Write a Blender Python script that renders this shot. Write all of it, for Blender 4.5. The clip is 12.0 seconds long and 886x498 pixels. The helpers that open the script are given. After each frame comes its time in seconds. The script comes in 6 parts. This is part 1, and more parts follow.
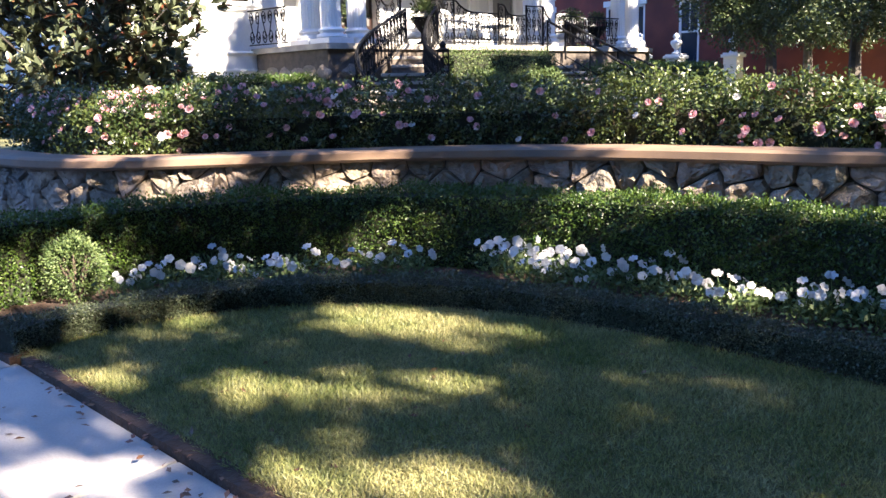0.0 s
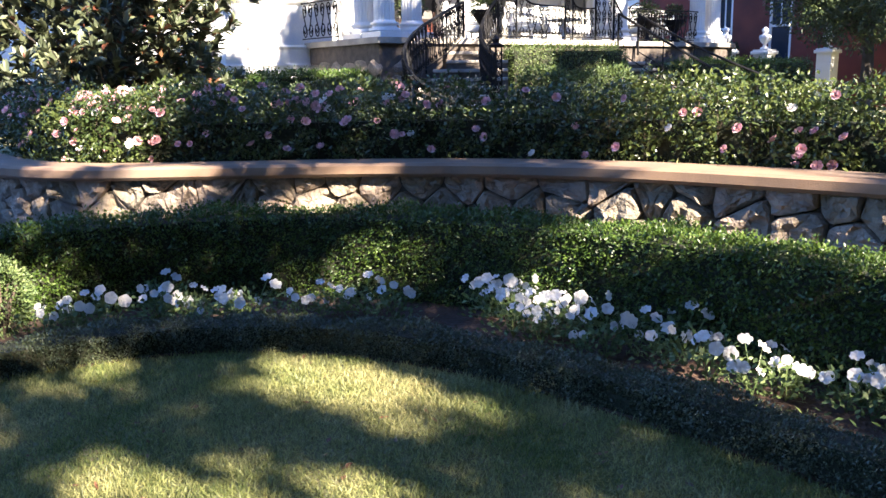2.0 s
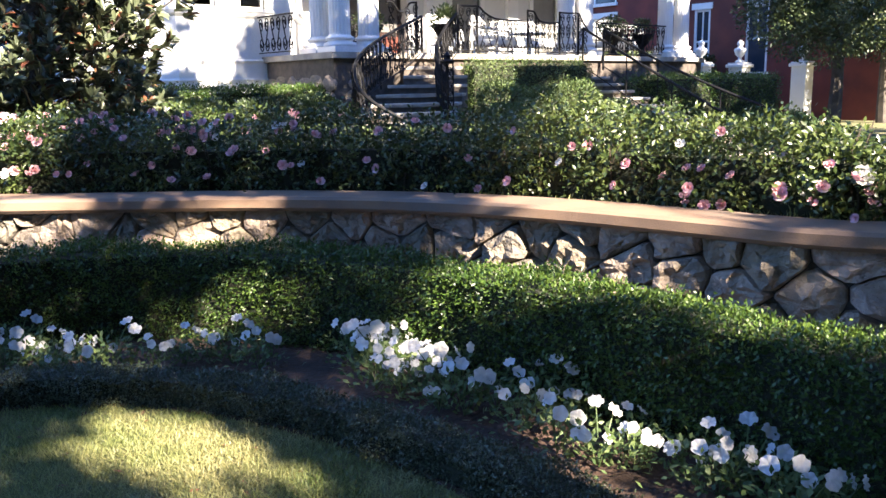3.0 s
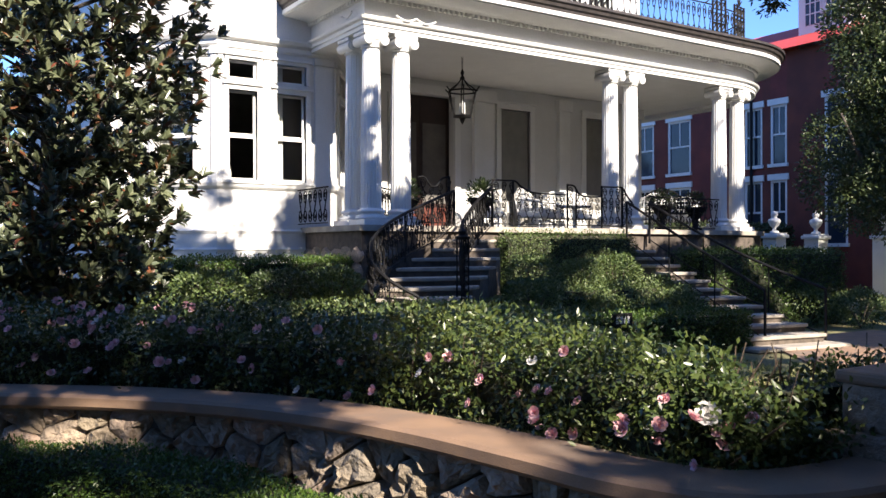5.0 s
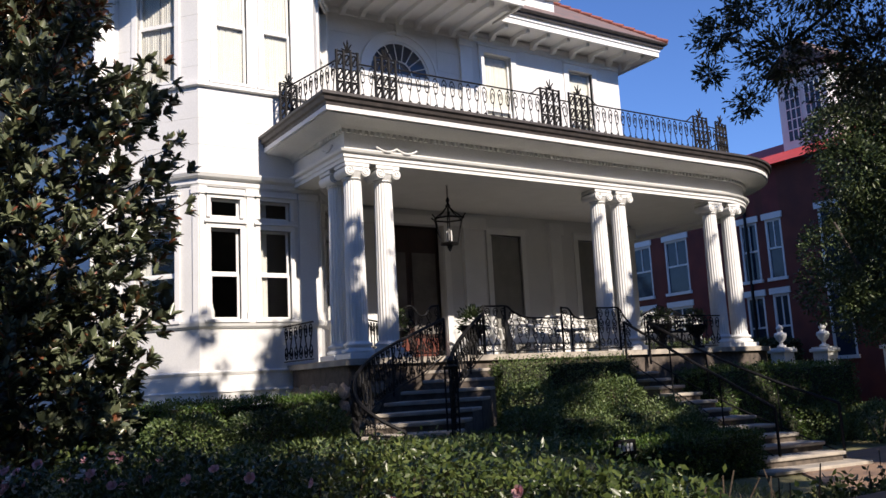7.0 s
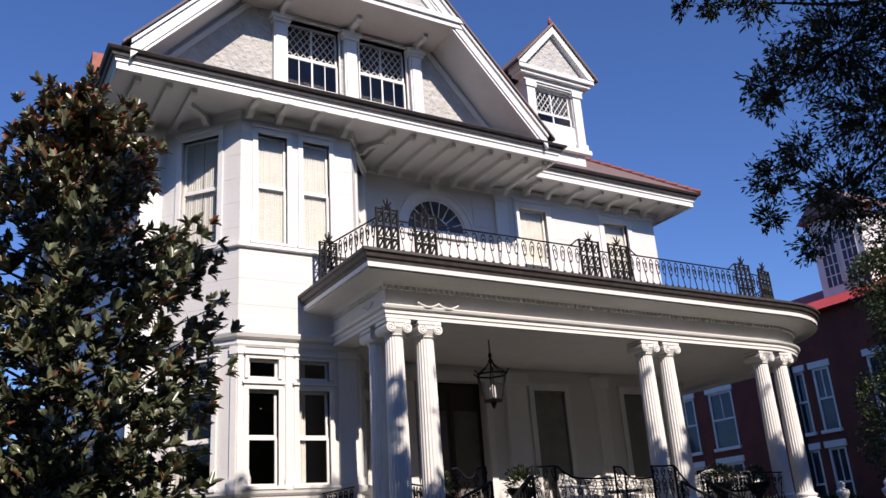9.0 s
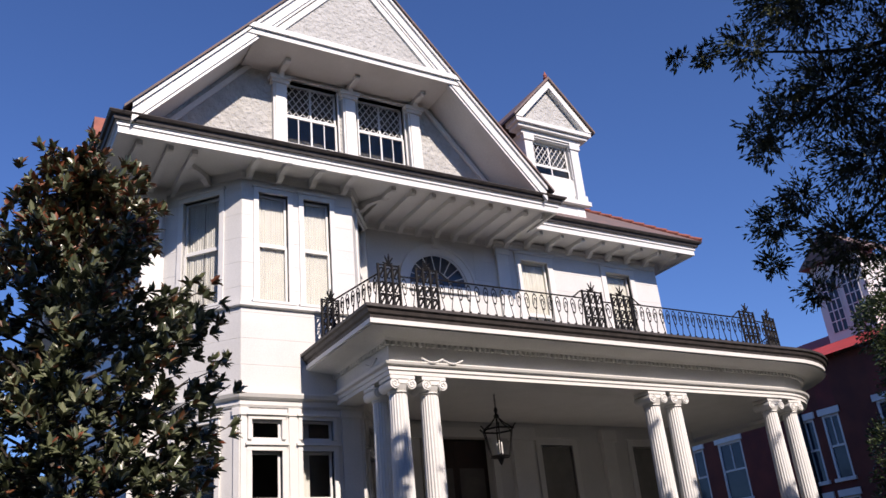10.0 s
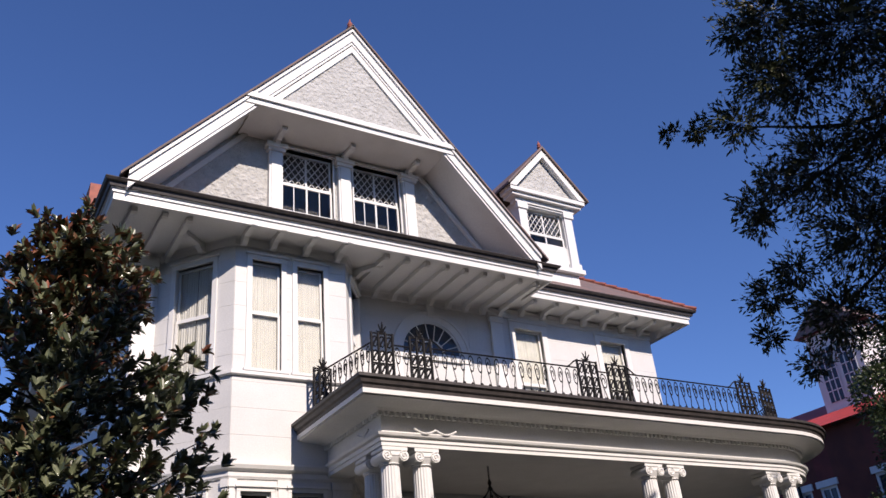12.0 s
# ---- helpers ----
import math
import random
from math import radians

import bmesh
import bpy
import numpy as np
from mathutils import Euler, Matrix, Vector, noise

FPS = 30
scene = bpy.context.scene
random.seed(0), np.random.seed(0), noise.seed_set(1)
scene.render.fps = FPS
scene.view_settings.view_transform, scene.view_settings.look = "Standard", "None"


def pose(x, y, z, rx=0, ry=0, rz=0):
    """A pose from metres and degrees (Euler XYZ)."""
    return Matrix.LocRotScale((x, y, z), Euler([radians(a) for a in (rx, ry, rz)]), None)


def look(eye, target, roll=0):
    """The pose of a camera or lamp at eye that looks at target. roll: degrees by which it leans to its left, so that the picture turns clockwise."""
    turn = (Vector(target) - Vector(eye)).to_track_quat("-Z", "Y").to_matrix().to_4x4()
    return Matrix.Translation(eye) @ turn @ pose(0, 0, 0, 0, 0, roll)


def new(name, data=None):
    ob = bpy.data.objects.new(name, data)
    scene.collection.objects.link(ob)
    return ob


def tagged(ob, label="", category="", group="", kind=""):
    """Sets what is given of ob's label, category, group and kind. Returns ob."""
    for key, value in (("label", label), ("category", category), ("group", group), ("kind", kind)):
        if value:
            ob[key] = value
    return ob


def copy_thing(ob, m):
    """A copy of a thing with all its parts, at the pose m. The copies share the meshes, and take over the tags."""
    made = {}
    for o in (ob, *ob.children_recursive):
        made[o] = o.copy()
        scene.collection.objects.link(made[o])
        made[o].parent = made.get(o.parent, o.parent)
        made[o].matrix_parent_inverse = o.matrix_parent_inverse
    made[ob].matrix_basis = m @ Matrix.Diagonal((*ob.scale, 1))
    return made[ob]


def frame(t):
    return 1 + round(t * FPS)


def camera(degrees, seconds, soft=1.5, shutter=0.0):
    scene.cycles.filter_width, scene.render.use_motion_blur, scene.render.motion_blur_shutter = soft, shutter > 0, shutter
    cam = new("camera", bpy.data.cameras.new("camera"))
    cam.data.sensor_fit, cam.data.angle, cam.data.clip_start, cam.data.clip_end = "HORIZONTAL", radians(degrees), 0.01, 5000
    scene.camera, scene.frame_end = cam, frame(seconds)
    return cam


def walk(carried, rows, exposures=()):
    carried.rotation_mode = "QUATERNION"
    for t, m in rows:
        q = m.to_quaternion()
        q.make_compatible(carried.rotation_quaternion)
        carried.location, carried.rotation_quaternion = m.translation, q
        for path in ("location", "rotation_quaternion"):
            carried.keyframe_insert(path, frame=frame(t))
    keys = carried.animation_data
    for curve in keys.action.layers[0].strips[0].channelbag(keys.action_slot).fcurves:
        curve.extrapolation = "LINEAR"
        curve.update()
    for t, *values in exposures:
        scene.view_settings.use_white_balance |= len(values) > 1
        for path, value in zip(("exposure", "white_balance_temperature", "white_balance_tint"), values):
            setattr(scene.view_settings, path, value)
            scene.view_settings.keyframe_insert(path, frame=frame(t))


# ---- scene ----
cam = camera(55.44, 12.0)
# seconds, x, y, z, tilt, lean, turn
PATH = [
    (0, -3.253, -0.359, 1.333, 78.90, 1.64, -44.78),
    (0.5, -3.068, -0.240, 1.326, 78.74, 1.41, -44.07),
    (1, -2.848, -0.133, 1.343, 78.66, 2.59, -43.85),
    (1.5, -2.577, -0.145, 1.376, 78.79, 2.83, -41.67),
    (2, -2.284, -0.102, 1.379, 78.60, 1.18, -39.05),
    (2.5, -1.955, -0.072, 1.436, 78.61, 1.67, -39.35),
    (3, -1.659, -0.263, 1.482, 79.17, 0.98, -39.68),
    (3.2, -1.540, -0.321, 1.484, 79.58, -0.45, -39.41),
    (4.8, -0.552, -0.668, 1.668, 88.97, -0.26, -33.80),
    (5, -0.480, -0.676, 1.677, 90.04, 0.11, -33.12),
    (5.5, -0.224, -0.522, 1.684, 94.18, 1.79, -33.52),
    (6, -0.114, -0.502, 1.683, 96.45, 2.40, -33.92),
    (6.5, -0.022, -0.467, 1.681, 97.50, 2.73, -32.79),
    (6.7, 0.007, -0.469, 1.638, 98.05, 2.81, -32.66),
    (8.3, 0.007, -0.106, 1.706, 105.73, 3.47, -31.67),
    (8.5, -0.001, -0.064, 1.709, 107.17, 3.56, -31.34),
    (9, -0.021, -0.042, 1.707, 109.76, 3.81, -30.32),
    (9.5, -0.007, -0.017, 1.722, 111.57, 4.36, -29.96),
    (10, -0.009, -0.011, 1.719, 113.51, 5.09, -29.70),
    (10.5, -0.006, -0.023, 1.723, 115.69, 5.33, -29.14),
    (11, 0.008, 0.008, 1.760, 117.32, 4.90, -29.20),
    (11.5, 0.012, 0.016, 1.771, 117.96, 4.79, -29.64),
    (12, -0.000, -0.000, 1.788, 117.90, 4.96, -30.22),
]
walk(cam, [(r[0], pose(*r[1:])) for r in PATH], exposures=[(0.0, 2.62, 6980, 16), (3.0, 2.70, 6920, 15), (4.8, 1.60, 6800, 14), (5.5, 1.14, 6720, 16), (6.5, 0.68, 6680, 16), (8.5, 0.34, 6680, 19), (12.0, 0.18, 6680, 21)])

# ---------------------------------------------------------------- light
SUN_EL = radians(34)
SUN_WAY = Vector((0.0, math.cos(SUN_EL), -math.sin(SUN_EL)))
world = bpy.data.worlds.new("sky")
scene.world = world
world.use_nodes = True
wn = world.node_tree
sky = wn.nodes.new("ShaderNodeTexSky")
sky.sky_type, sky.sun_disc = "NISHITA", False
sky.sun_elevation, sky.sun_rotation = SUN_EL, math.pi
sky.air_density, sky.dust_density, sky.ozone_density = 1.0, 0.0, 3.5
bgn = wn.nodes["Background"]
bgn.inputs["Strength"].default_value = 0.09
deep = wn.nodes.new("ShaderNodeMix")
deep.data_type, deep.blend_type = "RGBA", "MULTIPLY"
deep.inputs["Factor"].default_value = 1.0
deep.inputs["B"].default_value = (0.66, 0.92, 1.34, 1)
wn.links.new(sky.outputs["Color"], deep.inputs["A"])
wn.links.new(deep.outputs["Result"], bgn.inputs["Color"])
sun = new("sun", bpy.data.lights.new("sun", "SUN"))
sun.data.energy, sun.data.angle, sun.data.color = 5.0, radians(0.5), (1.0, 0.925, 0.80)
sun.matrix_world = look((0, -30, 20), Vector((0, -30, 20)) + SUN_WAY)


# ---------------------------------------------------------------- materials
def mat(name, a, b=None, rough=0.6, scale=6.0, fine=60.0, bump=0.2, metal=0.0, spec=0.5, trans=0.0, island=0.0, stain=None):
    """Two-scale procedural surface: colours a and b mixed by noise, fine relief, optional variation piece by piece."""
    m = bpy.data.materials.new(name)
    m.use_nodes = True
    nt = m.node_tree
    p = nt.nodes["Principled BSDF"]
    p.inputs["Roughness"].default_value, p.inputs["Metallic"].default_value = rough, metal
    p.inputs["Specular IOR Level"].default_value = spec
    co = nt.nodes.new("ShaderNodeTexCoord")
    n1 = nt.nodes.new("ShaderNodeTexNoise")
    n1.inputs["Scale"].default_value, n1.inputs["Detail"].default_value = scale, 6
    n2 = nt.nodes.new("ShaderNodeTexNoise")
    n2.inputs["Scale"].default_value, n2.inputs["Detail"].default_value = fine, 4
    for n in (n1, n2):
        nt.links.new(co.outputs["Object"], n.inputs["Vector"])
    mix = nt.nodes.new("ShaderNodeMix")
    mix.data_type = "RGBA"
    b = b or tuple(c * 0.8 for c in a)
    mix.inputs["A"].default_value, mix.inputs["B"].default_value = (*a, 1), (*b, 1)
    ramp = nt.nodes.new("ShaderNodeMapRange")
    ramp.inputs["From Min"].default_value, ramp.inputs["From Max"].default_value = 0.35, 0.65
    nt.links.new(n1.outputs["Fac"], ramp.inputs["Value"])
    nt.links.new(ramp.outputs["Result"], mix.inputs["Factor"])
    col = mix.outputs["Result"]
    m2 = nt.nodes.new("ShaderNodeMix")
    m2.data_type, m2.blend_type = "RGBA", "MULTIPLY"
    g = nt.nodes.new("ShaderNodeMapRange")
    g.inputs["To Min"].default_value, g.inputs["To Max"].default_value = 0.75, 1.2
    nt.links.new(n2.outputs["Fac"], g.inputs["Value"])
    m2.inputs["Factor"].default_value = 0.6
    nt.links.new(col, m2.inputs["A"])
    nt.links.new(g.outputs["Result"], m2.inputs["B"])
    col = m2.outputs["Result"]
    if island:
        geo = nt.nodes.new("ShaderNodeNewGeometry")
        oi = nt.nodes.new("ShaderNodeObjectInfo")
        add = nt.nodes.new("ShaderNodeMath")
        nt.links.new(geo.outputs["Random Per Island"], add.inputs[0])
        nt.links.new(oi.outputs["Random"], add.inputs[1])
        fr = nt.nodes.new("ShaderNodeMath")
        fr.operation = "FRACT"
        nt.links.new(add.outputs[0], fr.inputs[0])
        hs = nt.nodes.new("ShaderNodeHueSaturation")
        mr = nt.nodes.new("ShaderNodeMapRange")
        mr.inputs["To Min"].default_value, mr.inputs["To Max"].default_value = 1 - island, 1 + island
        nt.links.new(fr.outputs[0], mr.inputs["Value"])
        nt.links.new(mr.outputs["Result"], hs.inputs["Value"])
        hu = nt.nodes.new("ShaderNodeMapRange")
        hu.inputs["To Min"].default_value, hu.inputs["To Max"].default_value = 0.5 + island * 0.05, 0.5 - island * 0.05
        nt.links.new(fr.outputs[0], hu.inputs["Value"])
        nt.links.new(hu.outputs["Result"], hs.inputs["Hue"])
        nt.links.new(col, hs.inputs["Color"])
        col = hs.outputs["Color"]
    if stain:
        n3 = nt.nodes.new("ShaderNodeTexNoise")
        n3.inputs["Scale"].default_value, n3.inputs["Detail"].default_value = 1.3, 8
        nt.links.new(co.outputs["Object"], n3.inputs["Vector"])
        sr = nt.nodes.new("ShaderNodeMapRange")
        sr.inputs["From Min"].default_value, sr.inputs["From Max"].default_value = 0.55, 0.75
        nt.links.new(n3.outputs["Fac"], sr.inputs["Value"])
        ms = nt.nodes.new("ShaderNodeMix")
        ms.data_type = "RGBA"
        nt.links.new(sr.outputs["Result"], ms.inputs["Factor"])
        nt.links.new(col, ms.inputs["A"])
        ms.inputs["B"].default_value = (*stain, 1)
        col = ms.outputs["Result"]
    nt.links.new(col, p.inputs["Base Color"])
    if bump:
        bp = nt.nodes.new("ShaderNodeBump")
        bp.inputs["Strength"].default_value, bp.inputs["Distance"].default_value = bump, 0.02
        nt.links.new(n2.outputs["Fac"], bp.inputs["Height"])
        nt.links.new(bp.outputs["Normal"], p.inputs["Normal"])
    if trans:
        tr = nt.nodes.new("ShaderNodeBsdfTranslucent")
        nt.links.new(col, tr.inputs["Color"])
        mx = nt.nodes.new("ShaderNodeMixShader")
        mx.inputs[0].default_value = trans
        nt.links.new(p.outputs[0], mx.inputs[1])
        nt.links.new(tr.outputs[0], mx.inputs[2])
        nt.links.new(mx.outputs[0], nt.nodes["Material Output"].inputs["Surface"])
    return m


def glass_mat(name, tint, alpha):
    """Window glass: a clear pane that mirrors by its angle."""
    m = bpy.data.materials.new(name)
    m.use_nodes = True
    nt = m.node_tree
    t = nt.nodes.new("ShaderNodeBsdfTransparent")
    t.inputs[0].default_value = (*tint, 1)
    gl = nt.nodes.new("ShaderNodeBsdfGlossy")
    gl.inputs["Roughness"].default_value = 0.02
    fr = nt.nodes.new("ShaderNodeFresnel")
    fr.inputs["IOR"].default_value = alpha
    mx = nt.nodes.new("ShaderNodeMixShader")
    nt.links.new(fr.outputs[0], mx.inputs[0])
    nt.links.new(t.outputs[0], mx.inputs[1])
    nt.links.new(gl.outputs[0], mx.inputs[2])
    nt.links.new(mx.outputs[0], nt.nodes["Material Output"].inputs["Surface"])
    return m


CLEAR = bpy.data.materials.new("clear_glass_back")
CLEAR.use_nodes = True
ct = CLEAR.node_tree
ct.links.new(ct.nodes.new("ShaderNodeBsdfTransparent").outputs[0], ct.nodes["Material Output"].inputs["Surface"])
WHITE = mat("white_paint", (0.64, 0.64, 0.625), (0.60, 0.60, 0.585), 0.5, 1.5, 40, 0.05)
TRIM = mat("white_gloss_trim", (0.72, 0.72, 0.70), (0.68, 0.68, 0.66), 0.4, 3, 60, 0.03)
STUCCO = mat("rough_white_stucco", (0.50, 0.50, 0.48), (0.43, 0.43, 0.41), 0.9, 5, 11, 4.0)
SOFFIT = mat("soffit_paint", (0.72, 0.72, 0.70), (0.67, 0.67, 0.65), 0.6, 2, 30, 0.04)
GUTTER = mat("weathered_copper_gutter", (0.034, 0.029, 0.028), (0.058, 0.049, 0.046), 0.55, 8, 50, 0.1)
SLATE = mat("grey_roof_tile", (0.12, 0.10, 0.095), (0.19, 0.12, 0.10), 0.7, 4, 30, 0.3, island=0.2)
TERRA = mat("terracotta_ridge_tile", (0.34, 0.10, 0.065), (0.22, 0.07, 0.05), 0.7, 8, 40, 0.2)
IRON = mat("black_wrought_iron", (0.007, 0.007, 0.008), (0.014, 0.013, 0.013), 0.6, 20, 120, 0.15, spec=0.2)
# room backing colour, darkened in place of indoor shade; also the door screen's
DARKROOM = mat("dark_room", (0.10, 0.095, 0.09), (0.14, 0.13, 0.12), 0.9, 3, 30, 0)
WHITECURTAIN = mat("white_curtain_cloth", (0.80, 0.78, 0.72), (0.72, 0.70, 0.64), 0.9, 6, 80, 0.2, trans=0.2)
CURTAIN = mat("cream_curtain_cloth", (0.90, 0.88, 0.83), (0.84, 0.82, 0.77), 0.9, 6, 80, 0.2, trans=0.3)
GLASS = glass_mat("window_glass", (0.85, 0.88, 0.87), 1.5)
WOOD = mat("dark_stained_door_wood", (0.035, 0.016, 0.012), (0.022, 0.012, 0.01), 0.4, 5, 60, 0.1)
REDWOOD = mat("red_brown_wood", (0.13, 0.038, 0.025), (0.09, 0.03, 0.022), 0.4, 5, 60, 0.1)
SCREEN = mat("grey_door_screen", (0.22, 0.215, 0.195), (0.18, 0.175, 0.16), 0.7, 3, 200, 0.1)
CAPSTONE = mat("buff_cast_coping", (0.30, 0.19, 0.12), (0.22, 0.145, 0.10), 0.85, 4, 140, 0.15, stain=(0.16, 0.14, 0.12))
ROCK = mat("grey_field_stone", (0.42, 0.325, 0.24), (0.23, 0.185, 0.145), 0.9, 9, 45, 1.0, island=0.3, stain=(0.13, 0.13, 0.125))
MORTAR = mat("dark_mortar", (0.13, 0.105, 0.085), (0.075, 0.062, 0.052), 0.95, 8, 40, 0.6)
CONCRETE = mat("pale_pavement_concrete", (0.50, 0.46, 0.42), (0.40, 0.37, 0.34), 0.9, 2.5, 90, 0.25, stain=(0.28, 0.27, 0.26))
STEP = mat("pale_stone_step", (0.44, 0.39, 0.32), (0.30, 0.27, 0.23), 0.85, 4, 50, 0.3, stain=(0.22, 0.21, 0.19))
SOIL = mat("brown_bed_soil", (0.10, 0.055, 0.035), (0.05, 0.03, 0.02), 0.95, 9, 40, 1.0)
TURF = mat("turf_soil_and_thatch", (0.13, 0.14, 0.055), (0.22, 0.19, 0.09), 0.95, 3, 60, 0.8)
GRASS = mat("grass_blades", (0.14, 0.19, 0.055), (0.34, 0.33, 0.14), 0.5, 2.6, 30, 0, trans=0.35, island=0.5)
BOXLEAF = mat("boxwood_leaf", (0.046, 0.09, 0.016), (0.078, 0.135, 0.024), 0.4, 2, 30, 0, trans=0.2, island=0.4)
# dark core colour, put in for the shade deep inside foliage
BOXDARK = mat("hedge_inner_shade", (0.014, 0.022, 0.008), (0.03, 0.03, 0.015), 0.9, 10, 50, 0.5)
EDGELEAF = mat("dwarf_edging_leaf", (0.06, 0.08, 0.042), (0.085, 0.105, 0.055), 0.4, 3, 30, 0, trans=0.1, island=0.4)
ROSELEAF = mat("camellia_leaf", (0.035, 0.062, 0.018), (0.085, 0.115, 0.032), 0.33, 2, 30, 0, trans=0.15, island=0.45)
TWIG = mat("brown_twig", (0.09, 0.065, 0.045), (0.06, 0.045, 0.032), 0.9, 10, 60, 0.4)
PINK = mat("pink_petal", (0.80, 0.42, 0.45), (0.85, 0.62, 0.62), 0.6, 8, 40, 0, trans=0.25, island=0.25)
WHITEPETAL = mat("white_petal", (0.86, 0.84, 0.82), (0.82, 0.80, 0.78), 0.6, 20, 60, 0, trans=0.4)
PETLEAF = mat("petunia_leaf", (0.10, 0.16, 0.05), (0.14, 0.19, 0.07), 0.55, 8, 40, 0, trans=0.25, island=0.35)
MAGLEAF = mat("magnolia_leaf", (0.085, 0.105, 0.055), (0.13, 0.15, 0.085), 0.33, 1.5, 20, 0, spec=0.9, trans=0.05, island=0.5)
MAGBROWN = mat("rusty_magnolia_leaf", (0.22, 0.085, 0.035), (0.14, 0.065, 0.035), 0.5, 2, 20, 0, trans=0.1, island=0.4)
OAKLEAF = mat("live_oak_leaf", (0.06, 0.075, 0.032), (0.085, 0.095, 0.045), 0.4, 1.0, 20, 0, trans=0.15, island=0.5)
FARLEAF = mat("laurel_leaf", (0.04, 0.068, 0.025), (0.075, 0.10, 0.036), 0.4, 0.6, 20, 0, trans=0.2, island=0.45)
BARK = mat("grey_oak_bark", (0.13, 0.11, 0.09), (0.08, 0.068, 0.058), 0.95, 5, 30, 1.0)
IVYLEAF = mat("fig_ivy_leaf", (0.075, 0.12, 0.035), (0.11, 0.15, 0.05), 0.5, 2, 30, 0, trans=0.15, island=0.4)
BRICK = mat("dark_red_brick", (0.20, 0.045, 0.032), (0.13, 0.032, 0.026), 0.85, 1.2, 30, 0.4, island=0.15)
ASPHALT = mat("street_asphalt", (0.05, 0.05, 0.052), (0.07, 0.07, 0.07), 0.9, 3, 120, 0.4)
# dark floor colour chosen to cut light bounced into the porch
PORCHFLOOR = mat("dark_porch_floor", (0.17, 0.15, 0.13), (0.12, 0.11, 0.10), 0.7, 3, 40, 0.2)
WICKER = mat("white_wicker", (0.75, 0.75, 0.73), (0.6, 0.6, 0.58), 0.7, 10, 120, 0.5)


# ---------------------------------------------------------------- building tools
def mesh_of(bm, name, *mats, smooth=False):
    me = bpy.data.meshes.new(name)
    bmesh.ops.recalc_face_normals(bm, faces=bm.faces)
    bm.to_mesh(me)
    bm.free()
    for m in mats:
        me.materials.append(m)
    if smooth:
        me.polygons.foreach_set("use_smooth", [True] * len(me.polygons))
    return me


def part(name, bm, material, parent, label="", smooth=False):
    me = bm if isinstance(bm, bpy.types.Mesh) else mesh_of(bm, name, material, smooth=smooth)
    ob = new(name, me)
    ob.parent = parent
    if label:
        tagged(ob, label)
    return ob


def thing(name, label, category, group="", kind="", at=(0, 0, 0), rz=0):
    ob = new(name)
    ob.matrix_world = pose(*at, 0, 0, rz)
    return tagged(ob, label, category, group, kind)


def solid(name, bm, material, label, category, group="", kind="", smooth=False):
    return tagged(new(name, mesh_of(bm, name, material, smooth=smooth)), label, category, group, kind)


def box(bm, x0, y0, z0, x1, y1, z1, bevel=0.0):
    vs = bmesh.ops.create_cube(bm, size=1, matrix=Matrix.Translation(((x0 + x1) / 2, (y0 + y1) / 2, (z0 + z1) / 2)) @ Matrix.Diagonal((abs(x1 - x0), abs(y1 - y0), abs(z1 - z0), 1)))["verts"]
    if bevel:
        es = {e for v in vs for e in v.link_edges}
        bmesh.ops.bevel(bm, geom=list(es), offset=bevel, segments=2, affect="EDGES", profile=0.5)
    return bm


def nbox(*a, bevel=0.0):
    return box(bmesh.new(), *a, bevel=bevel)


def slab(bm, poly, z0, z1):
    """An upright prism over a plan outline."""
    lo = [bm.verts.new((x, y, z0)) for x, y in poly]
    hi = [bm.verts.new((x, y, z1)) for x, y in poly]
    bm.faces.new(lo[::-1]), bm.faces.new(hi)
    for i in range(len(poly)):
        j = (i + 1) % len(poly)
        bm.faces.new((lo[i], lo[j], hi[j], hi[i]))
    return bm


def front(bm, poly, y0, y1):
    """A prism over an outline in the x-z plane, from y0 to y1."""
    a = [bm.verts.new((x, y0, z)) for x, z in poly]
    b = [bm.verts.new((x, y1, z)) for x, z in poly]
    bm.faces.new(a), bm.faces.new(b[::-1])
    for i in range(len(poly)):
        j = (i + 1) % len(poly)
        bm.faces.new((a[i], b[i], b[j], a[j]))
    return bm


def lathe(bm, prof, x=0, y=0, z=0, seg=16):
    rings = []
    for r, h in prof:
        rings.append([bm.verts.new((x + r * math.cos(2 * math.pi * k / seg), y + r * math.sin(2 * math.pi * k / seg), z + h)) for k in range(seg)])
    for a, b in zip(rings, rings[1:]):
        for k in range(seg):
            bm.faces.new((a[k], a[(k + 1) % seg], b[(k + 1) % seg], b[k]))
    bm.faces.new(rings[0][::-1]), bm.faces.new(rings[-1])
    return bm


def tube(bm, pts, r, seg=6, taper=1.0):
    """A round bar along points, of radius r to r * taper."""
    pts = [Vector(p) for p in pts]
    rings, n = [], len(pts)
    for i, p in enumerate(pts):
        d = (pts[min(i + 1, n - 1)] - pts[max(i - 1, 0)]).normalized()
        u = d.cross(Vector((0, 0, 1)) if abs(d.z) < 0.9 else Vector((1, 0, 0))).normalized()
        v = d.cross(u)
        rr = r * (1 + (taper - 1) * i / max(1, n - 1))
        rings.append([bm.verts.new(p + u * rr * math.cos(2 * math.pi * k / seg) + v * rr * math.sin(2 * math.pi * k / seg)) for k in range(seg)])
    for a, b in zip(rings, rings[1:]):
        for k in range(seg):
            bm.faces.new((a[k], a[(k + 1) % seg], b[(k + 1) % seg], b[k]))
    bm.faces.new(rings[0][::-1]), bm.faces.new(rings[-1])
    return bm


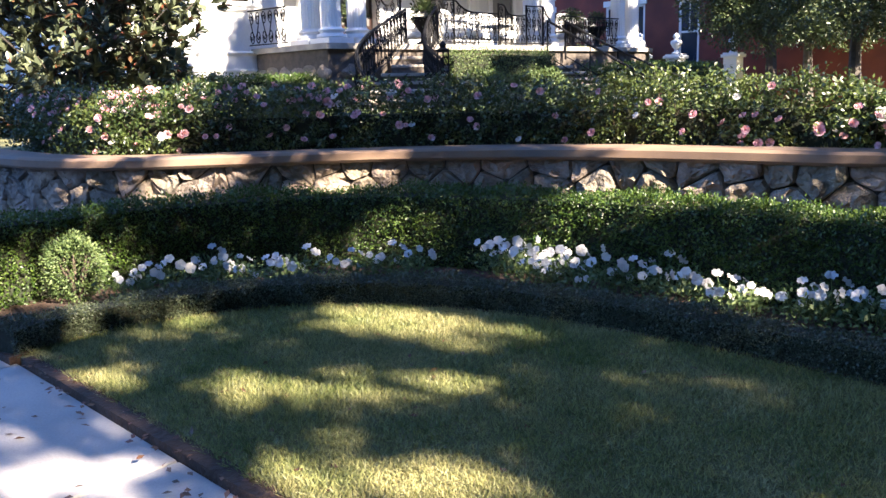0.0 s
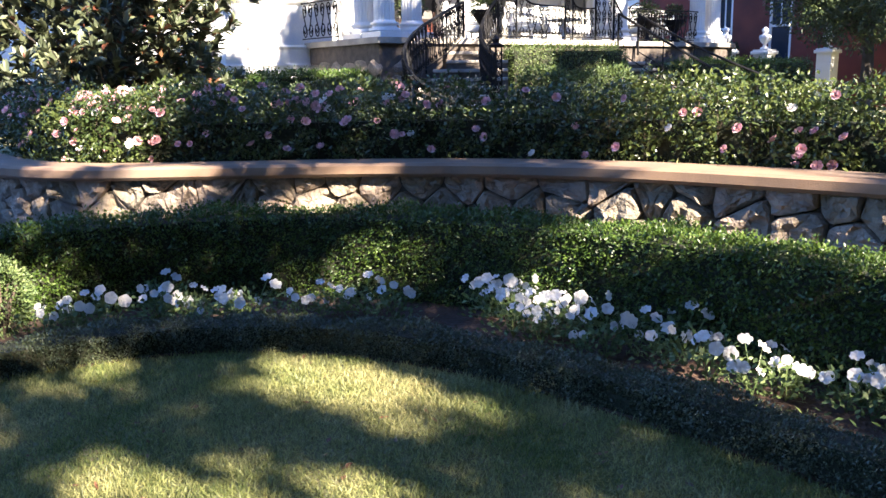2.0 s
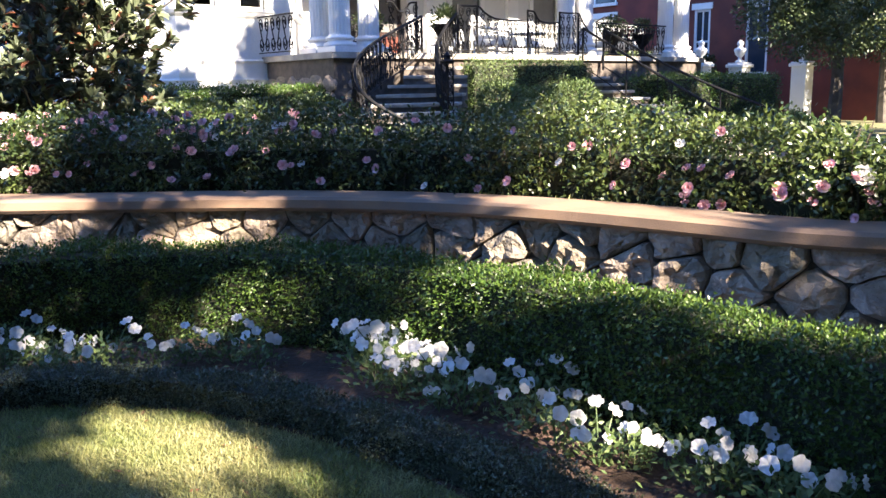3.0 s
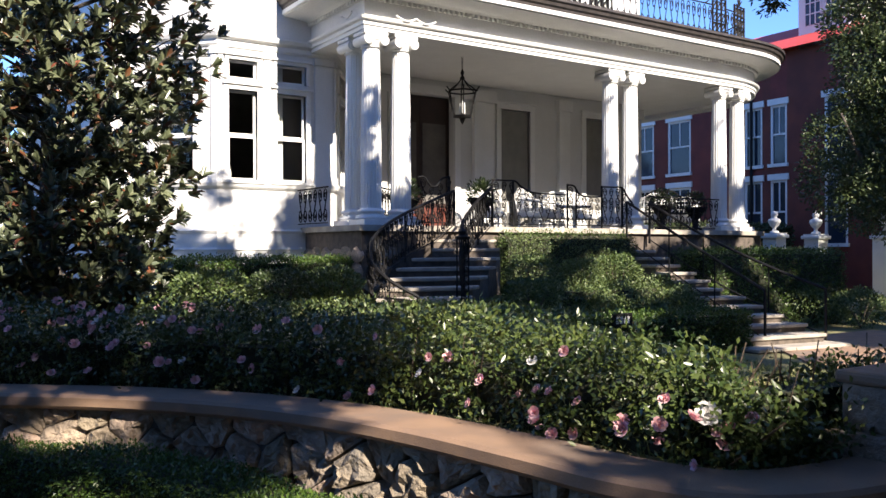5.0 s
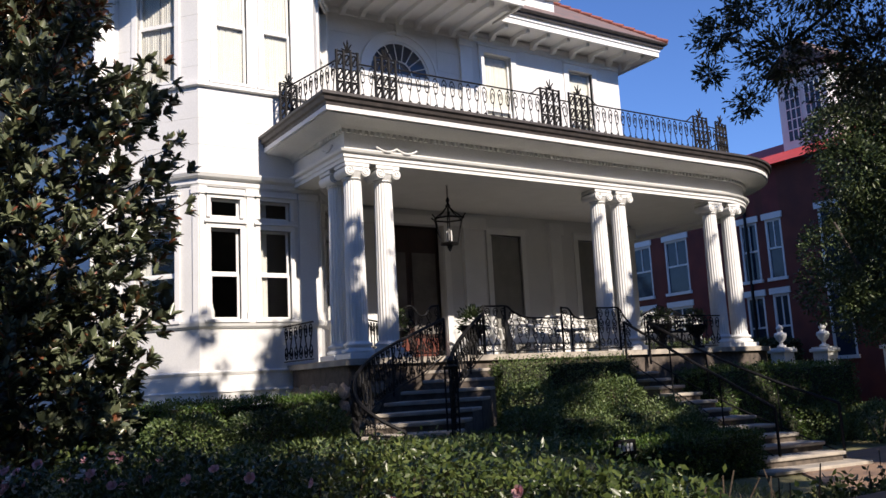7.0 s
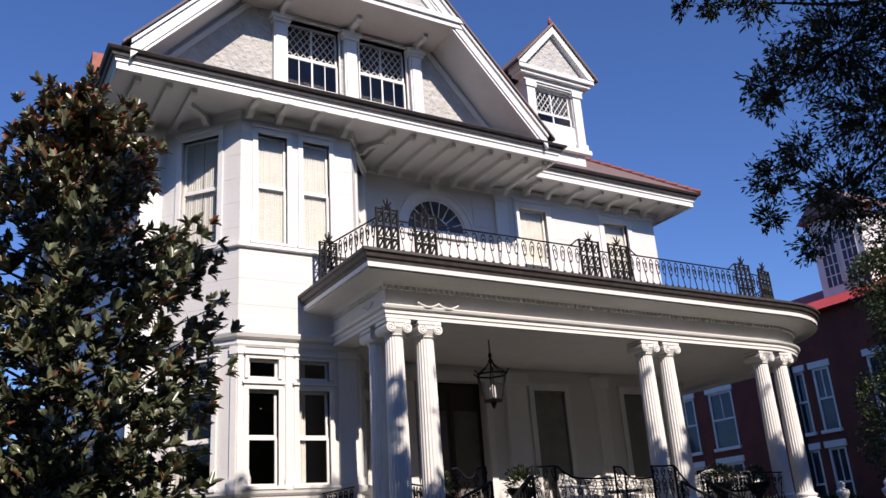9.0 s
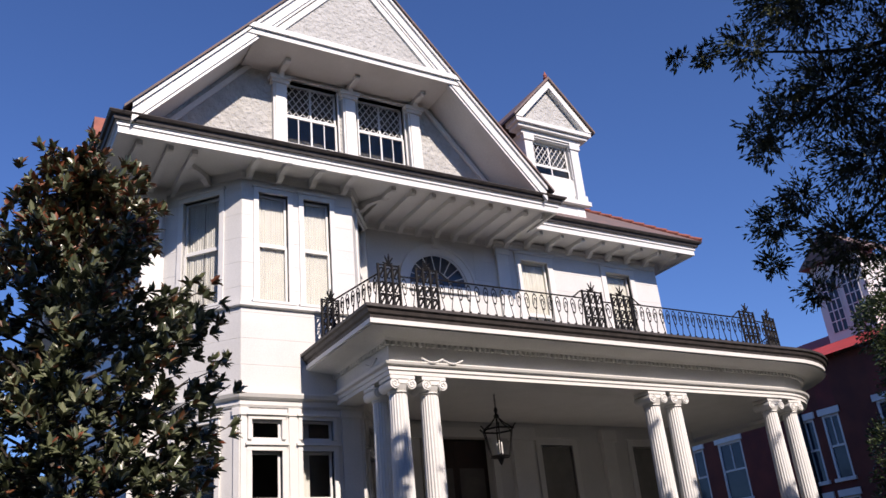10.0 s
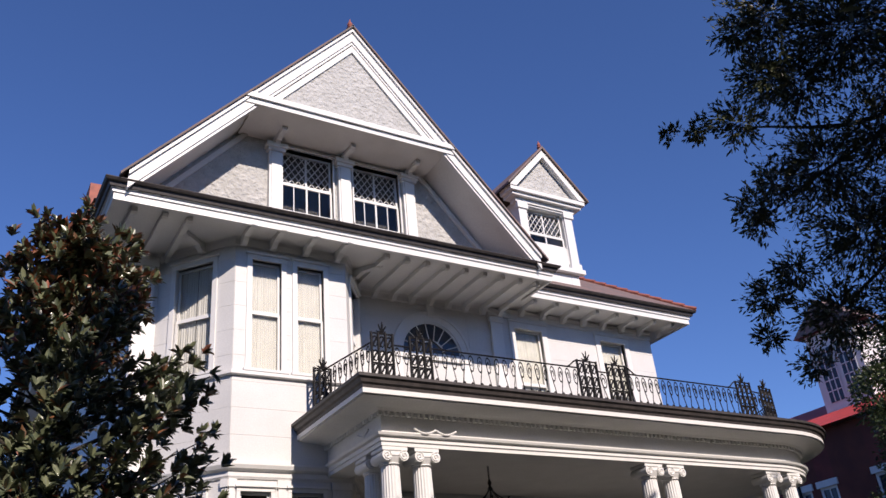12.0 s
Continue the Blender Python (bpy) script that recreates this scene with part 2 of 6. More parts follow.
def offset_line(pts, d, closed=False):
    """A plan line moved d to its right-hand side, mitred."""
    out, n = [], len(pts)
    for i in range(n):
        a = Vector(pts[i - 1]) if i or closed else None
        b = Vector(pts[i])
        c = Vector(pts[(i + 1) % n]) if i < n - 1 or closed else None
        d1 = (b - a).normalized() if a is not None else None
        d2 = (c - b).normalized() if c is not None else None
        d1, d2 = d1 or d2, d2 or d1
        n1, n2 = Vector((d1.y, -d1.x)), Vector((d2.y, -d2.x))
        m = (n1 + n2).normalized()
        out.append(tuple(b + m * d / max(0.3, m.dot(n1))))
    return out


def moulding(bm, line, prof, closed=False):
    """Sweeps a profile of (outward, height) along a plan line, outward to its right."""
    rings = []
    cols = [offset_line(line, o, closed) for o, _ in prof]
    for i in range(len(line)):
        rings.append([bm.verts.new((cols[k][i][0], cols[k][i][1], prof[k][1])) for k in range(len(prof))])
    m = len(prof)
    for i in range(len(line) - (0 if closed else 1)):
        a, b = rings[i], rings[(i + 1) % len(line)]
        for k in range(m):
            bm.faces.new((a[k], a[(k + 1) % m], b[(k + 1) % m], b[k]))
    if not closed:
        bm.faces.new(rings[0][::-1]), bm.faces.new(rings[-1])
    return bm


def spline(pts, n):
    """Catmull-Rom through points, n to a span."""
    P = [Vector(p) for p in pts]
    P = [2 * P[0] - P[1]] + P + [2 * P[-1] - P[-2]]
    out = []
    for i in range(1, len(P) - 2):
        for k in range(n):
            t = k / n
            a, b, c, d = P[i - 1:i + 3]
            out.append(0.5 * ((2 * b) + (c - a) * t + (2 * a - 5 * b + 4 * c - d) * t * t + (3 * b - a - 3 * c + d) * t ** 3))
    out.append(P[-2])
    return [tuple(p) for p in out]


rng = np.random.default_rng(5)


def unit(a):
    return a / np.maximum(1e-9, np.linalg.norm(a, axis=1, keepdims=True))


def leaf_mesh(name, pos, way, up, length, width, material, fold=0.25, wide=False):
    """Many folded leaves as one mesh: each grows from pos along way, facing up."""
    n = len(pos)
    way = unit(way)
    side = unit(np.cross(way, up))
    nor = np.cross(side, way)
    L = np.broadcast_to(np.asarray(length, float), (n,))[:, None]
    W = np.broadcast_to(np.asarray(width, float), (n,))[:, None] / 2
    if wide:
        rows = [pos, pos + way * L * 0.3 + side * W * 0.85 + nor * W * fold, pos + way * L * 0.7 + side * W * 0.8 + nor * W * fold, pos + way * L - nor * L * 0.06,
                pos + way * L * 0.7 - side * W * 0.8 + nor * W * fold, pos + way * L * 0.3 - side * W * 0.85 + nor * W * fold]
        faces = np.array([[0, 1, 2, 3], [0, 3, 4, 5]])
    else:
        rows = [pos, pos + way * L * 0.5 + side * W + nor * W * fold, pos + way * L, pos + way * L * 0.5 - side * W + nor * W * fold]
        faces = np.array([[0, 1, 2], [0, 2, 3]])
    k, fs = len(rows), faces.shape[1]
    v = np.stack(rows, 1).reshape(-1, 3)
    f = (faces[None] + (np.arange(n) * k)[:, None, None]).reshape(-1)
    nf = len(f) // fs
    me = bpy.data.meshes.new(name)
    me.vertices.add(len(v)), me.loops.add(len(f)), me.polygons.add(nf)
    me.vertices.foreach_set("co", v.ravel().astype(np.float32))
    me.loops.foreach_set("vertex_index", f.astype(np.int32))
    me.polygons.foreach_set("loop_start", np.arange(0, len(f), fs, dtype=np.int32))
    me.materials.append(material)
    me.update(calc_edges=True)
    return me


def rand_dirs(n, up=0.0):
    d = rng.normal(size=(n, 3))
    d[:, 2] += up
    return unit(d)


# ---------------------------------------------------------------- ground
EDGE = spline([(-2.10, 3.64), (-1.75, 3.72), (-1.04, 3.60), (-0.54, 3.25), (-0.21, 2.71), (-0.03, 2.08), (0.03, 1.50), (0.05, 0.99), (0.03, 0.55), (-0.02, 0.05)], 8)
GUIDE = spline([(-2.0, 4.20), (-1.5, 4.27), (-0.73, 4.10), (-0.17, 3.72), (0.20, 3.11), (0.40, 2.41), (0.47, 1.75), (0.49, 1.17), (0.45, 0.60), (0.36, 0.05)], 8)
COPE = spline([(-0.98, 9.5), (-1.0, 8.0), (-1.02, 6.9), (-0.98, 6.0), (-0.72, 5.35), (-0.1, 4.78), (0.55, 4.22), (1.05, 3.62), (1.36, 3.05), (1.55, 2.45), (1.66, 1.85), (1.74, 1.40), (1.95, 1.10), (2.5, 0.98), (3.6, 0.95), (5.2, 0.95), (7.6, 0.95)], 8)
TERRACE = 0.88
LAWN = 0.16


def terrace_height(x, y):
    h = TERRACE
    if y < 10.2:
        k = min(1.0, max(0.0, (x - 4.4 - 0.36 * max(0, y - 3)) / 2.6))
        h *= 1 - k * k * (3 - 2 * k)
    else:
        k = min(1.0, max(0.0, (x - 12.2) / 0.8))
        h *= 1 - k
    return h


bm = bmesh.new()
vs = [bm.verts.new((x, y, -0.03)) for x, y in ((-2500, -2500), (2500, -2500), (2500, 2500), (-2500, 2500))]
bm.faces.new(vs)
solid("ground", bm, ASPHALT, "grey street asphalt reaching the horizon", "ground", kind="structure")

# the raised garden behind the stone wall
bm = bmesh.new()
back = [(20.5, 0.95), (20.5, 16.5), (-0.98, 16.5)]
inner = offset_line(COPE, -0.14)
nx, ny = 70, 60
grid = {}
xs, ys = np.linspace(-1.1, 21, nx), np.linspace(0.9, 16.4, ny)


def inside(x, y, poly):
    c = False
    for i in range(len(poly)):
        (x0, y0), (x1, y1) = poly[i - 1], poly[i]
        if (y0 > y) != (y1 > y) and x < (x1 - x0) * (y - y0) / (y1 - y0) + x0:
            c = not c
    return c


poly = inner + back
top = [bm.verts.new((x, y, TERRACE - 0.02)) for x, y in [p for p in inner if p[0] < 4.4] + [(4.4, 1.09), (4.4, 3.0), (6.95, 10.2), (12.2, 10.2), (12.2, 16.5), (-0.98, 16.5)]]
bm.faces.new(top)
solid("terrace_ground", bm, TURF, "raised garden soil and turf behind stone wall", "ground", kind="structure")
bm = bmesh.new()
g = {}
for i, x in enumerate(np.linspace(4.3, 11.5, 14)):
    for j, y in enumerate(np.linspace(0.98, 10.3, 18)):
        g[i, j] = bm.verts.new((x, y, terrace_height(x, y) - 0.045 + 0.02 * noise.noise((x * 2, y * 2, 0))))
for i in range(13):
    for j in range(17):
        bm.faces.new((g[i, j], g[i + 1, j], g[i + 1, j + 1], g[i, j + 1]))
solid("garden_bank", bm, TURF, "green bank falling to the side path", "ground", kind="structure", smooth=True)
bm = bmesh.new()
vs = [bm.verts.new(p) for p in ((9.0, 2, 0.0), (40, 2, 0), (40, 30, 0), (9.0, 30, 0))]
bm.faces.new(vs)
solid("side_lawn", bm, TURF, "level lawn beside the house", "ground", kind="structure")
bm = slab(bmesh.new(), [(9.4, 1.0), (11.6, 1.0), (12.9, 5.5), (16.2, 7.2), (16.2, 8.9), (12.6, 8.9), (10.4, 6.4)], 0.0, 0.03)
solid("side_path", bm, CAPSTONE, "tan stone path to the side steps", "pavement", kind="structure")

# pavement along both streets, cast in slabs
pavement = thing("pavement", "pale worn concrete pavement slabs", "pavement", kind="structure")
slab_me = mesh_of(nbox(-0.745, -0.745, -0.18, 0.745, 0.745, 0.0, bevel=0.008), "paving_slab", CONCRETE)
for i in range(9):
    part("paving_slab", slab_me, None, pavement).location = (-2.81, -0.10 + 1.5 * i - 0.02, 0.135)
for i in range(9):
    part("paving_slab", slab_me, None, pavement).location = (-1.31 + 1.5 * i, -0.79, 0.135)
# front lawn
lawn_line = [(-2.05, 0.0), (-0.02, 0.0)] + [p for p in reversed(EDGE) if p[0] > -2.0] + [(-2.05, 3.66)]
bm = slab(bmesh.new(), lawn_line, -0.02, LAWN)
solid("front_lawn", bm, TURF, "shaded corner lawn of short grass", "lawn", kind="structure")
bm = slab(bmesh.new(), [(-2.062, 0.0), (-1.985, 0.0), (-1.985, 3.6), (-2.062, 3.6)], -0.02, LAWN + 0.006)
solid("lawn_edge_soil", bm, SOIL, "bare brown soil between lawn and pavement", "soil", kind="structure")
bed_line = list(EDGE) + offset_line(GUIDE, -0.95)[::-1]
bm = slab(bmesh.new(), bed_line, -0.02, LAWN + 0.01)
solid("flower_bed", bm, SOIL, "curved bed of dark brown soil", "flower bed", kind="structure")
bm = slab(bmesh.new(), [(0.4, -0.02), (9.2, -0.02), (9.2, 1.0), (0.4, 1.0)], -0.02, LAWN - 0.004)
solid("verge", bm, TURF, "grass verge below the stone wall", "lawn", kind="structure")

# ---------------------------------------------------------------- stone garden wall
wall = thing("garden_wall", "rough grey field stone retaining wall with buff coping", "garden wall", kind="structure")
core_out, core_in = offset_line(COPE, 0.0), offset_line(COPE, -0.24)
bm = slab(bmesh.new(), offset_line(COPE, 0.05) + core_in[::-1], -0.02, 0.82)
part("wall_core", bm, MORTAR, wall, "dark recessed mortar")
bm = moulding(bmesh.new(), COPE, [(0.17, 0.84), (0.17, 0.885), (0.15, 0.90), (-0.15, 0.90), (-0.17, 0.885), (-0.17, 0.82), (0.15, 0.82)])
part("coping", bm, CAPSTONE, wall, "buff cast coping, worn and stained")


def rock_mesh(seed):
    """A rough, rounded field stone about one unit across."""
    bm = bmesh.new()
    bmesh.ops.create_icosphere(bm, subdivisions=3, radius=0.66)
    off = Vector((seed * 7.3, seed * 3.1, seed))
    rr = random.Random(seed + 40)
    cuts = [(Vector((rr.gauss(0, 1), rr.gauss(0, 0.8), rr.gauss(0, 1))).normalized(), rr.uniform(0.36, 0.54)) for _ in range(16)]
    for v in bm.verts:
        c = v.co.copy()
        for nrm, lim in cuts:
            d = v.co.dot(nrm)
            if d > lim:
                v.co -= nrm * (d - lim)
        v.co.x, v.co.z = max(-0.5, min(0.5, v.co.x)), max(-0.5, min(0.5, v.co.z))
        v.co += 0.07 * noise.noise_vector(c * 3 + off)
        v.co += 0.07 * noise.noise_vector(c * 7 + off)
    return mesh_of(bm, "stone", ROCK)


rocks = [rock_mesh(s) for s in range(9)]
line3 = [Vector(p) for p in COPE]
arc = [0.0]
for a, b in zip(line3, line3[1:]):
    arc.append(arc[-1] + (b - a).length)


def on_line(s):
    s = min(max(s, 0), arc[-1] - 1e-3)
    i = next(k for k in range(len(arc) - 1) if arc[k + 1] >= s)
    u = (s - arc[i]) / (arc[i + 1] - arc[i])
    d = (line3[i + 1] - line3[i]).normalized()
    return line3[i].lerp(line3[i + 1], u), d


R1 = random.Random(4)


def clip_poly(poly, px, pz, nx, nz):
    """The part of a polygon on the near side of the line through p with normal n."""
    out = []
    for i in range(len(poly)):
        (ax, az), (bx, bz) = poly[i - 1], poly[i]
        da, db = (ax - px) * nx + (az - pz) * nz, (bx - px) * nx + (bz - pz) * nz
        if (da <= 0) != (db <= 0):
            u = da / (da - db)
            out.append((ax + (bx - ax) * u, az + (bz - az) * u))
        if db <= 0:
            out.append((bx, bz))
    return out


seeds = []
for row, z in enumerate((0.06, 0.26, 0.46, 0.63, 0.78)):
    s = 2.0 + 0.12 * (row % 2)
    while s < 12.1:
        seeds.append((s + R1.uniform(-0.05, 0.05), z + R1.uniform(-0.06, 0.06)))
        s += R1.uniform(0.19, 0.36) * (1.15 if row < 3 else 0.95)
for i, (sx, sz) in enumerate(seeds):
    cell = [(sx - 0.3, -0.01), (sx + 0.3, -0.01), (sx + 0.3, 0.835), (sx - 0.3, 0.835)]
    for j, (qx, qz) in enumerate(seeds):
        if j != i and abs(qx - sx) < 0.62 and cell:
            d = math.hypot(qx - sx, qz - sz)
            nx_, nz_ = (qx - sx) / d, (qz - sz) / d
            cell = clip_poly(cell, (sx + qx) / 2 - nx_ * 0.002, (sz + qz) / 2 - nz_ * 0.002, nx_, nz_)
    if len(cell) < 3:
        continue
    cx_, cz_ = sum(p[0] for p in cell) / len(cell), sum(p[1] for p in cell) / len(cell)
    rim = []
    for k in range(len(cell)):
        (ax, az), (bx, bz) = cell[k], cell[(k + 1) % len(cell)]
        for u in (0.14, 0.5, 0.86):
            j = R1.uniform(0.975, 1.0)
            rim.append((cx_ + (ax + (bx - ax) * u - cx_) * j, cz_ + (az + (bz - az) * u - cz_) * j))
    flat = 0.5 if sx < 7.4 else 1.0
    proud = R1.uniform(0.045, 0.09) * flat
    tiltx, tiltz = R1.uniform(-0.25, 0.25) * flat, R1.uniform(-0.22, 0.22) * flat
    bm = bmesh.new()
    rings = []
    for f, dep in ((1.0, -0.02), (0.985, 0.6), (0.91, 0.9), (0.64, 0.97), (0.30, 1.0)):
        ring = []
        for x, z in rim:
            x, z = cx_ + (x - cx_) * f, cz_ + (z - cz_) * f
            rough = 0.042 * noise.noise((x * 15, z * 15, 1.7)) + 0.026 * noise.noise((x * 37, z * 37, 5.1)) if dep > 0 else 0.0
            p, d = on_line(x)
            q = p + Vector((d.y, -d.x)) * (0.052 + (proud + tiltx * (x - cx_) + tiltz * (z - cz_)) * dep + rough)
            ring.append(bm.verts.new((q.x, q.y, z)))
        rings.append(ring)
    for r0, r1 in zip(rings, rings[1:]):
        for k in range(len(r0)):
            bm.faces.new((r0[k], r0[(k + 1) % len(r0)], r1[(k + 1) % len(r0)], r1[k]))
    bm.faces.new(rings[-1])
    part("stone", bm, ROCK, wall)

# stone pier that ends the curved wall
pier_ = thing("wall_pier", "weathered brown stone pier on the garden wall", "pier", at=(2.86, 1.0, 0))
part("plinth", nbox(-0.32, -0.27, -0.02, 0.32, 0.27, 0.98, bevel=0.015), ROCK, pier_)
part("shaft", nbox(-0.26, -0.22, 0.98, 0.26, 0.22, 1.16, bevel=0.012), ROCK, pier_)
part("cap", nbox(-0.28, -0.24, 1.16, 0.28, 0.24, 1.21, bevel=0.015), CAPSTONE, pier_, "brown capstone")

# ---------------------------------------------------------------- the white house
house = thing("house", "large white Victorian house with gable, bay and curved porch", "house")
YW, YB, ZF = 15.63, 14.34, 2.10
XL, XR = 2.85, 16.55
DEEP = 13.0


def holes_wall(bm, m, x0, x1, z0, z1, th, holes, y=0.0):
    """A wall in local x-z, y to y + th, with openings (x0, x1, z0, z1) going through."""
    cuts = sorted({x0, x1, *[h[0] for h in holes], *[h[1] for h in holes]})
    n0 = len(bm.verts)
    for a, b in zip(cuts, cuts[1:]):
        z = z0
        for h in sorted([h for h in holes if h[0] <= a + 1e-6 and h[1] >= b - 1e-6], key=lambda h: h[2]):
            if h[2] > z + 1e-6:
                box(bm, a, y, z, b, y + th, h[2])
            z = max(z, h[3])
        if z < z1 - 1e-6:
            box(bm, a, y, z, b, y + th, z1)
    bm.verts.ensure_lookup_table()
    for v in bm.verts[n0:]:
        v.co = m @ v.co


def face_frame(a, b):
    """A local frame on the plan line from a to b: x along it, y inwards."""
    d = Vector((b[0] - a[0], b[1] - a[1], 0))
    return Matrix.Translation((a[0], a[1], 0)) @ Matrix.Rotation(math.atan2(d.y, d.x), 4, "Z"), d.length


def courses(m, x0, x1, z0, z1, holes, step=0.5):
    """Facing boards with fine open joints, slightly proud of the wall, each one an object."""
    z = z0
    while z < z1 - 0.02:
        lo, hi = z + 0.002, min(z + step, z1) - 0.002
        cuts = sorted({x0, x1, *[min(max(c, x0), x1) for h in holes for c in h[:2]]})
        runs = []
        for c0, c1 in zip(cuts, cuts[1:]):
            spans, base = [], lo
            for h in sorted((h for h in holes if h[0] <= c0 + 1e-6 and h[1] >= c1 - 1e-6), key=lambda h: h[2]):
                if h[2] > base + 0.01 and base < hi:
                    spans.append((base, min(h[2], hi)))
                base = max(base, h[3])
            if base < hi - 0.01:
                spans.append((base, hi))
            for sp in spans:
                same = next((r for r in runs if r[2] == sp and abs(r[1] - c0) < 1e-6), None)
                if same:
                    same[1] = c1
                else:
                    runs.append([c0, c1, sp])
        for c0, c1, (b0, b1) in runs:
            bm = nbox(c0, -0.012, b0, c1, -0.0005, b1)
            bmesh.ops.transform(bm, matrix=m, verts=bm.verts)
            part("facing_board", bm, WHITE, house)
        z += step


def window_unit(m, w, h, casing=0.10, sashes=(0.5,), curtain=True, lattice=0.0, sill=True, name="window", vert=0, cloth=None, cy=0.135):
    """A sash window at the frame m: local x 0..w, z 0..h, set in an opening; casing proud outside."""
    bm = bmesh.new()
    c = casing
    for a in ((-c, -0.045, -0.0, 0, 0.16, h), (w, -0.045, 0, w + c, 0.16, h), (-c, -0.05, h, w + c, 0.16, h + c)):
        box(bm, *a)
    box(bm, -c - 0.03, -0.09, h + c, w + c + 0.03, 0.0, h + c + 0.04)
    win = part(name, bm, TRIM, house)
    win.matrix_world = m
    if sill:
        part("sill", nbox(-c - 0.04, -0.10, -0.06, w + c + 0.04, 0.16, 0.0, bevel=0.006), TRIM, win)
    levels = [0.0] + [s * h for s in sashes] + [h]
    for k, (a, b) in enumerate(zip(levels, levels[1:])):
        bm, y = bmesh.new(), 0.05 + 0.03 * (k % 2)
        s = 0.045
        box(bm, 0, y, a, s, y + 0.04, b), box(bm, w - s, y, a, w, y + 0.04, b)
        box(bm, s, y, a, w - s, y + 0.04, a + s), box(bm, s, y, b - s, w - s, y + 0.04, b)
        for v in range(vert):
            xm = w * (v + 1) / (vert + 1)
            box(bm, xm - 0.02, y + 0.005, a + s, xm + 0.02, y + 0.035, b - s)
        if lattice and k == len(levels) - 2:
            step = lattice
            for sgn in (1, -1):
                t = -h
                while t < w + h:
                    pts = []
                    x0, z0, z1 = t, a + s, b - s
                    xa, xb = x0, x0 + sgn * (z1 - z0) * 0.72
                    lo, hi = s, w - s
                    ua = 0.0 if xa != xb else 0.0
                    cand = []
                    for uu in (0.0, 1.0, (lo - xa) / (xb - xa), (hi - xa) / (xb - xa)):
                        if -1e-6 <= uu <= 1 + 1e-6 and lo - 1e-4 <= xa + uu * (xb - xa) <= hi + 1e-4:
                            cand.append(uu)
                    if len(cand) >= 2 and max(cand) - min(cand) > 0.02:
                        u0, u1 = min(cand), max(cand)
                        tube(bm, [(xa + u0 * (xb - xa), y + 0.02, z0 + u0 * (z1 - z0)), (xa + u1 * (xb - xa), y + 0.02, z0 + u1 * (z1 - z0))], 0.012, 4)
                    t += step
        sash = part("sash", bm, TRIM, win)
        pb = nbox(s, y + 0.018, a + s, w - s, y + 0.022, b - s)
        pb.normal_update()
        for f_ in pb.faces:
            f_.material_index = 0 if f_.normal.y < -0.5 else 1
        pane = part("pane", mesh_of(pb, "pane", GLASS, CLEAR), None, win)
        pane.visible_shadow = False
    if curtain:
        for x0, x1 in ((0.0, w * 0.495), (w * 0.505, w)) if curtain is True else curtain:
            bm, n = bmesh.new(), 26
            lo = [bm.verts.new((x0 + (x1 - x0) * k / n, cy + 0.016 * math.sin(k * 1.9) + 0.008 * math.sin(k * 0.7 + x0 * 9), 0.0)) for k in range(n + 1)]
            hi = [bm.verts.new((v.co.x, v.co.y * 0.5 + cy * 0.5, h)) for v in lo]
            for k in range(n):
                bm.faces.new((lo[k], lo[k + 1], hi[k + 1], hi[k]))
            cu = part("curtain", bm, cloth or CURTAIN, win, "cream curtain hanging in soft folds", smooth=True)
    return win


# ---- plan of the front, from the left corner to the right, and the openings in each face
BAY = [(XL, YW), (3.30, YW), (4.44, YB), (6.77, YB), (7.72, YW), (XR, YW)]
ZS2, ZT2 = 7.40, 9.68
ZS1 = 2.96
W2 = {1: [(0.42, 1.25, ZS2, ZT2)], 2: [(0.33, 0.93, ZS2, ZT2), (1.26, 1.83, ZS2, ZT2)], 3: [(0.42, 1.20, ZS2, ZT2)],
      4: [(4.22, 5.06, 6.75, 9.70), (6.98, 7.82, 6.75, 9.70)]}
W1 = {1: [(0.42, 1.25, ZS1, 4.62), (0.42, 1.25, 4.82, 5.17)], 2: [(0.20, 0.75, ZS1, 4.62), (0.20, 0.75, 4.82, 5.17), (1.13, 1.73, ZS1, 4.62), (1.13, 1.73, 4.82, 5.17)],
      3: [(0.42, 1.20, ZS1, 4.62), (0.42, 1.20, 4.82, 5.17)], 4: [(1.15, 2.74, ZF, 5.22), (4.10, 5.00, ZF + 0.05, 5.08), (6.85, 7.70, ZF + 0.05, 5.08)]}
FR = {}
for k in range(5):
    m, L = face_frame(BAY[k], BAY[k + 1])
    FR[k] = m
    holes = W1.get(k, []) + W2.get(k, [])
    x1 = L
    core = bmesh.new()
    holes_wall(core, m, 0, x1, 0.6, 10.5, 0.2, holes)
    bmesh.ops.remove_doubles(core, verts=core.verts, dist=1e-4)
    part("wall", core, WHITE, house, "white painted timber wall")
    if k != 4:
        courses(m, 0, x1, 5.66, 10.0, [(h[0] - 0.10, h[1] + 0.10, h[2] - 0.06, h[3] + 0.14) for h in W2.get(k, [])], 0.5)
    else:
        fan = [(0.76, 2.84, 8.70, 9.80)]
        courses(m, 0, x1, 6.5, 10.0, [(h[0] - 0.16, h[1] + 0.16, h[2] - 0.06, h[3] + 0.2) for h in W2[4]] + fan, 0.5)
bm = bmesh.new()
box(bm, XL - 0.0, YW, 0.6, XL + 0.2, YW + DEEP, 10.5), box(bm, XR - 0.2, YW + 0.2, 0.6, XR, YW + DEEP, 10.5), box(bm, XL + 0.2, YW + DEEP - 0.2, 0.6, XR - 0.2, YW + DEEP, 10.5)
part("rear_wall", bm, WHITE, house)
# added dark backing, so the rooms look unlit through the windows
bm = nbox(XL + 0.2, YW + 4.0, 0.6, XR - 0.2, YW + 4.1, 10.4)
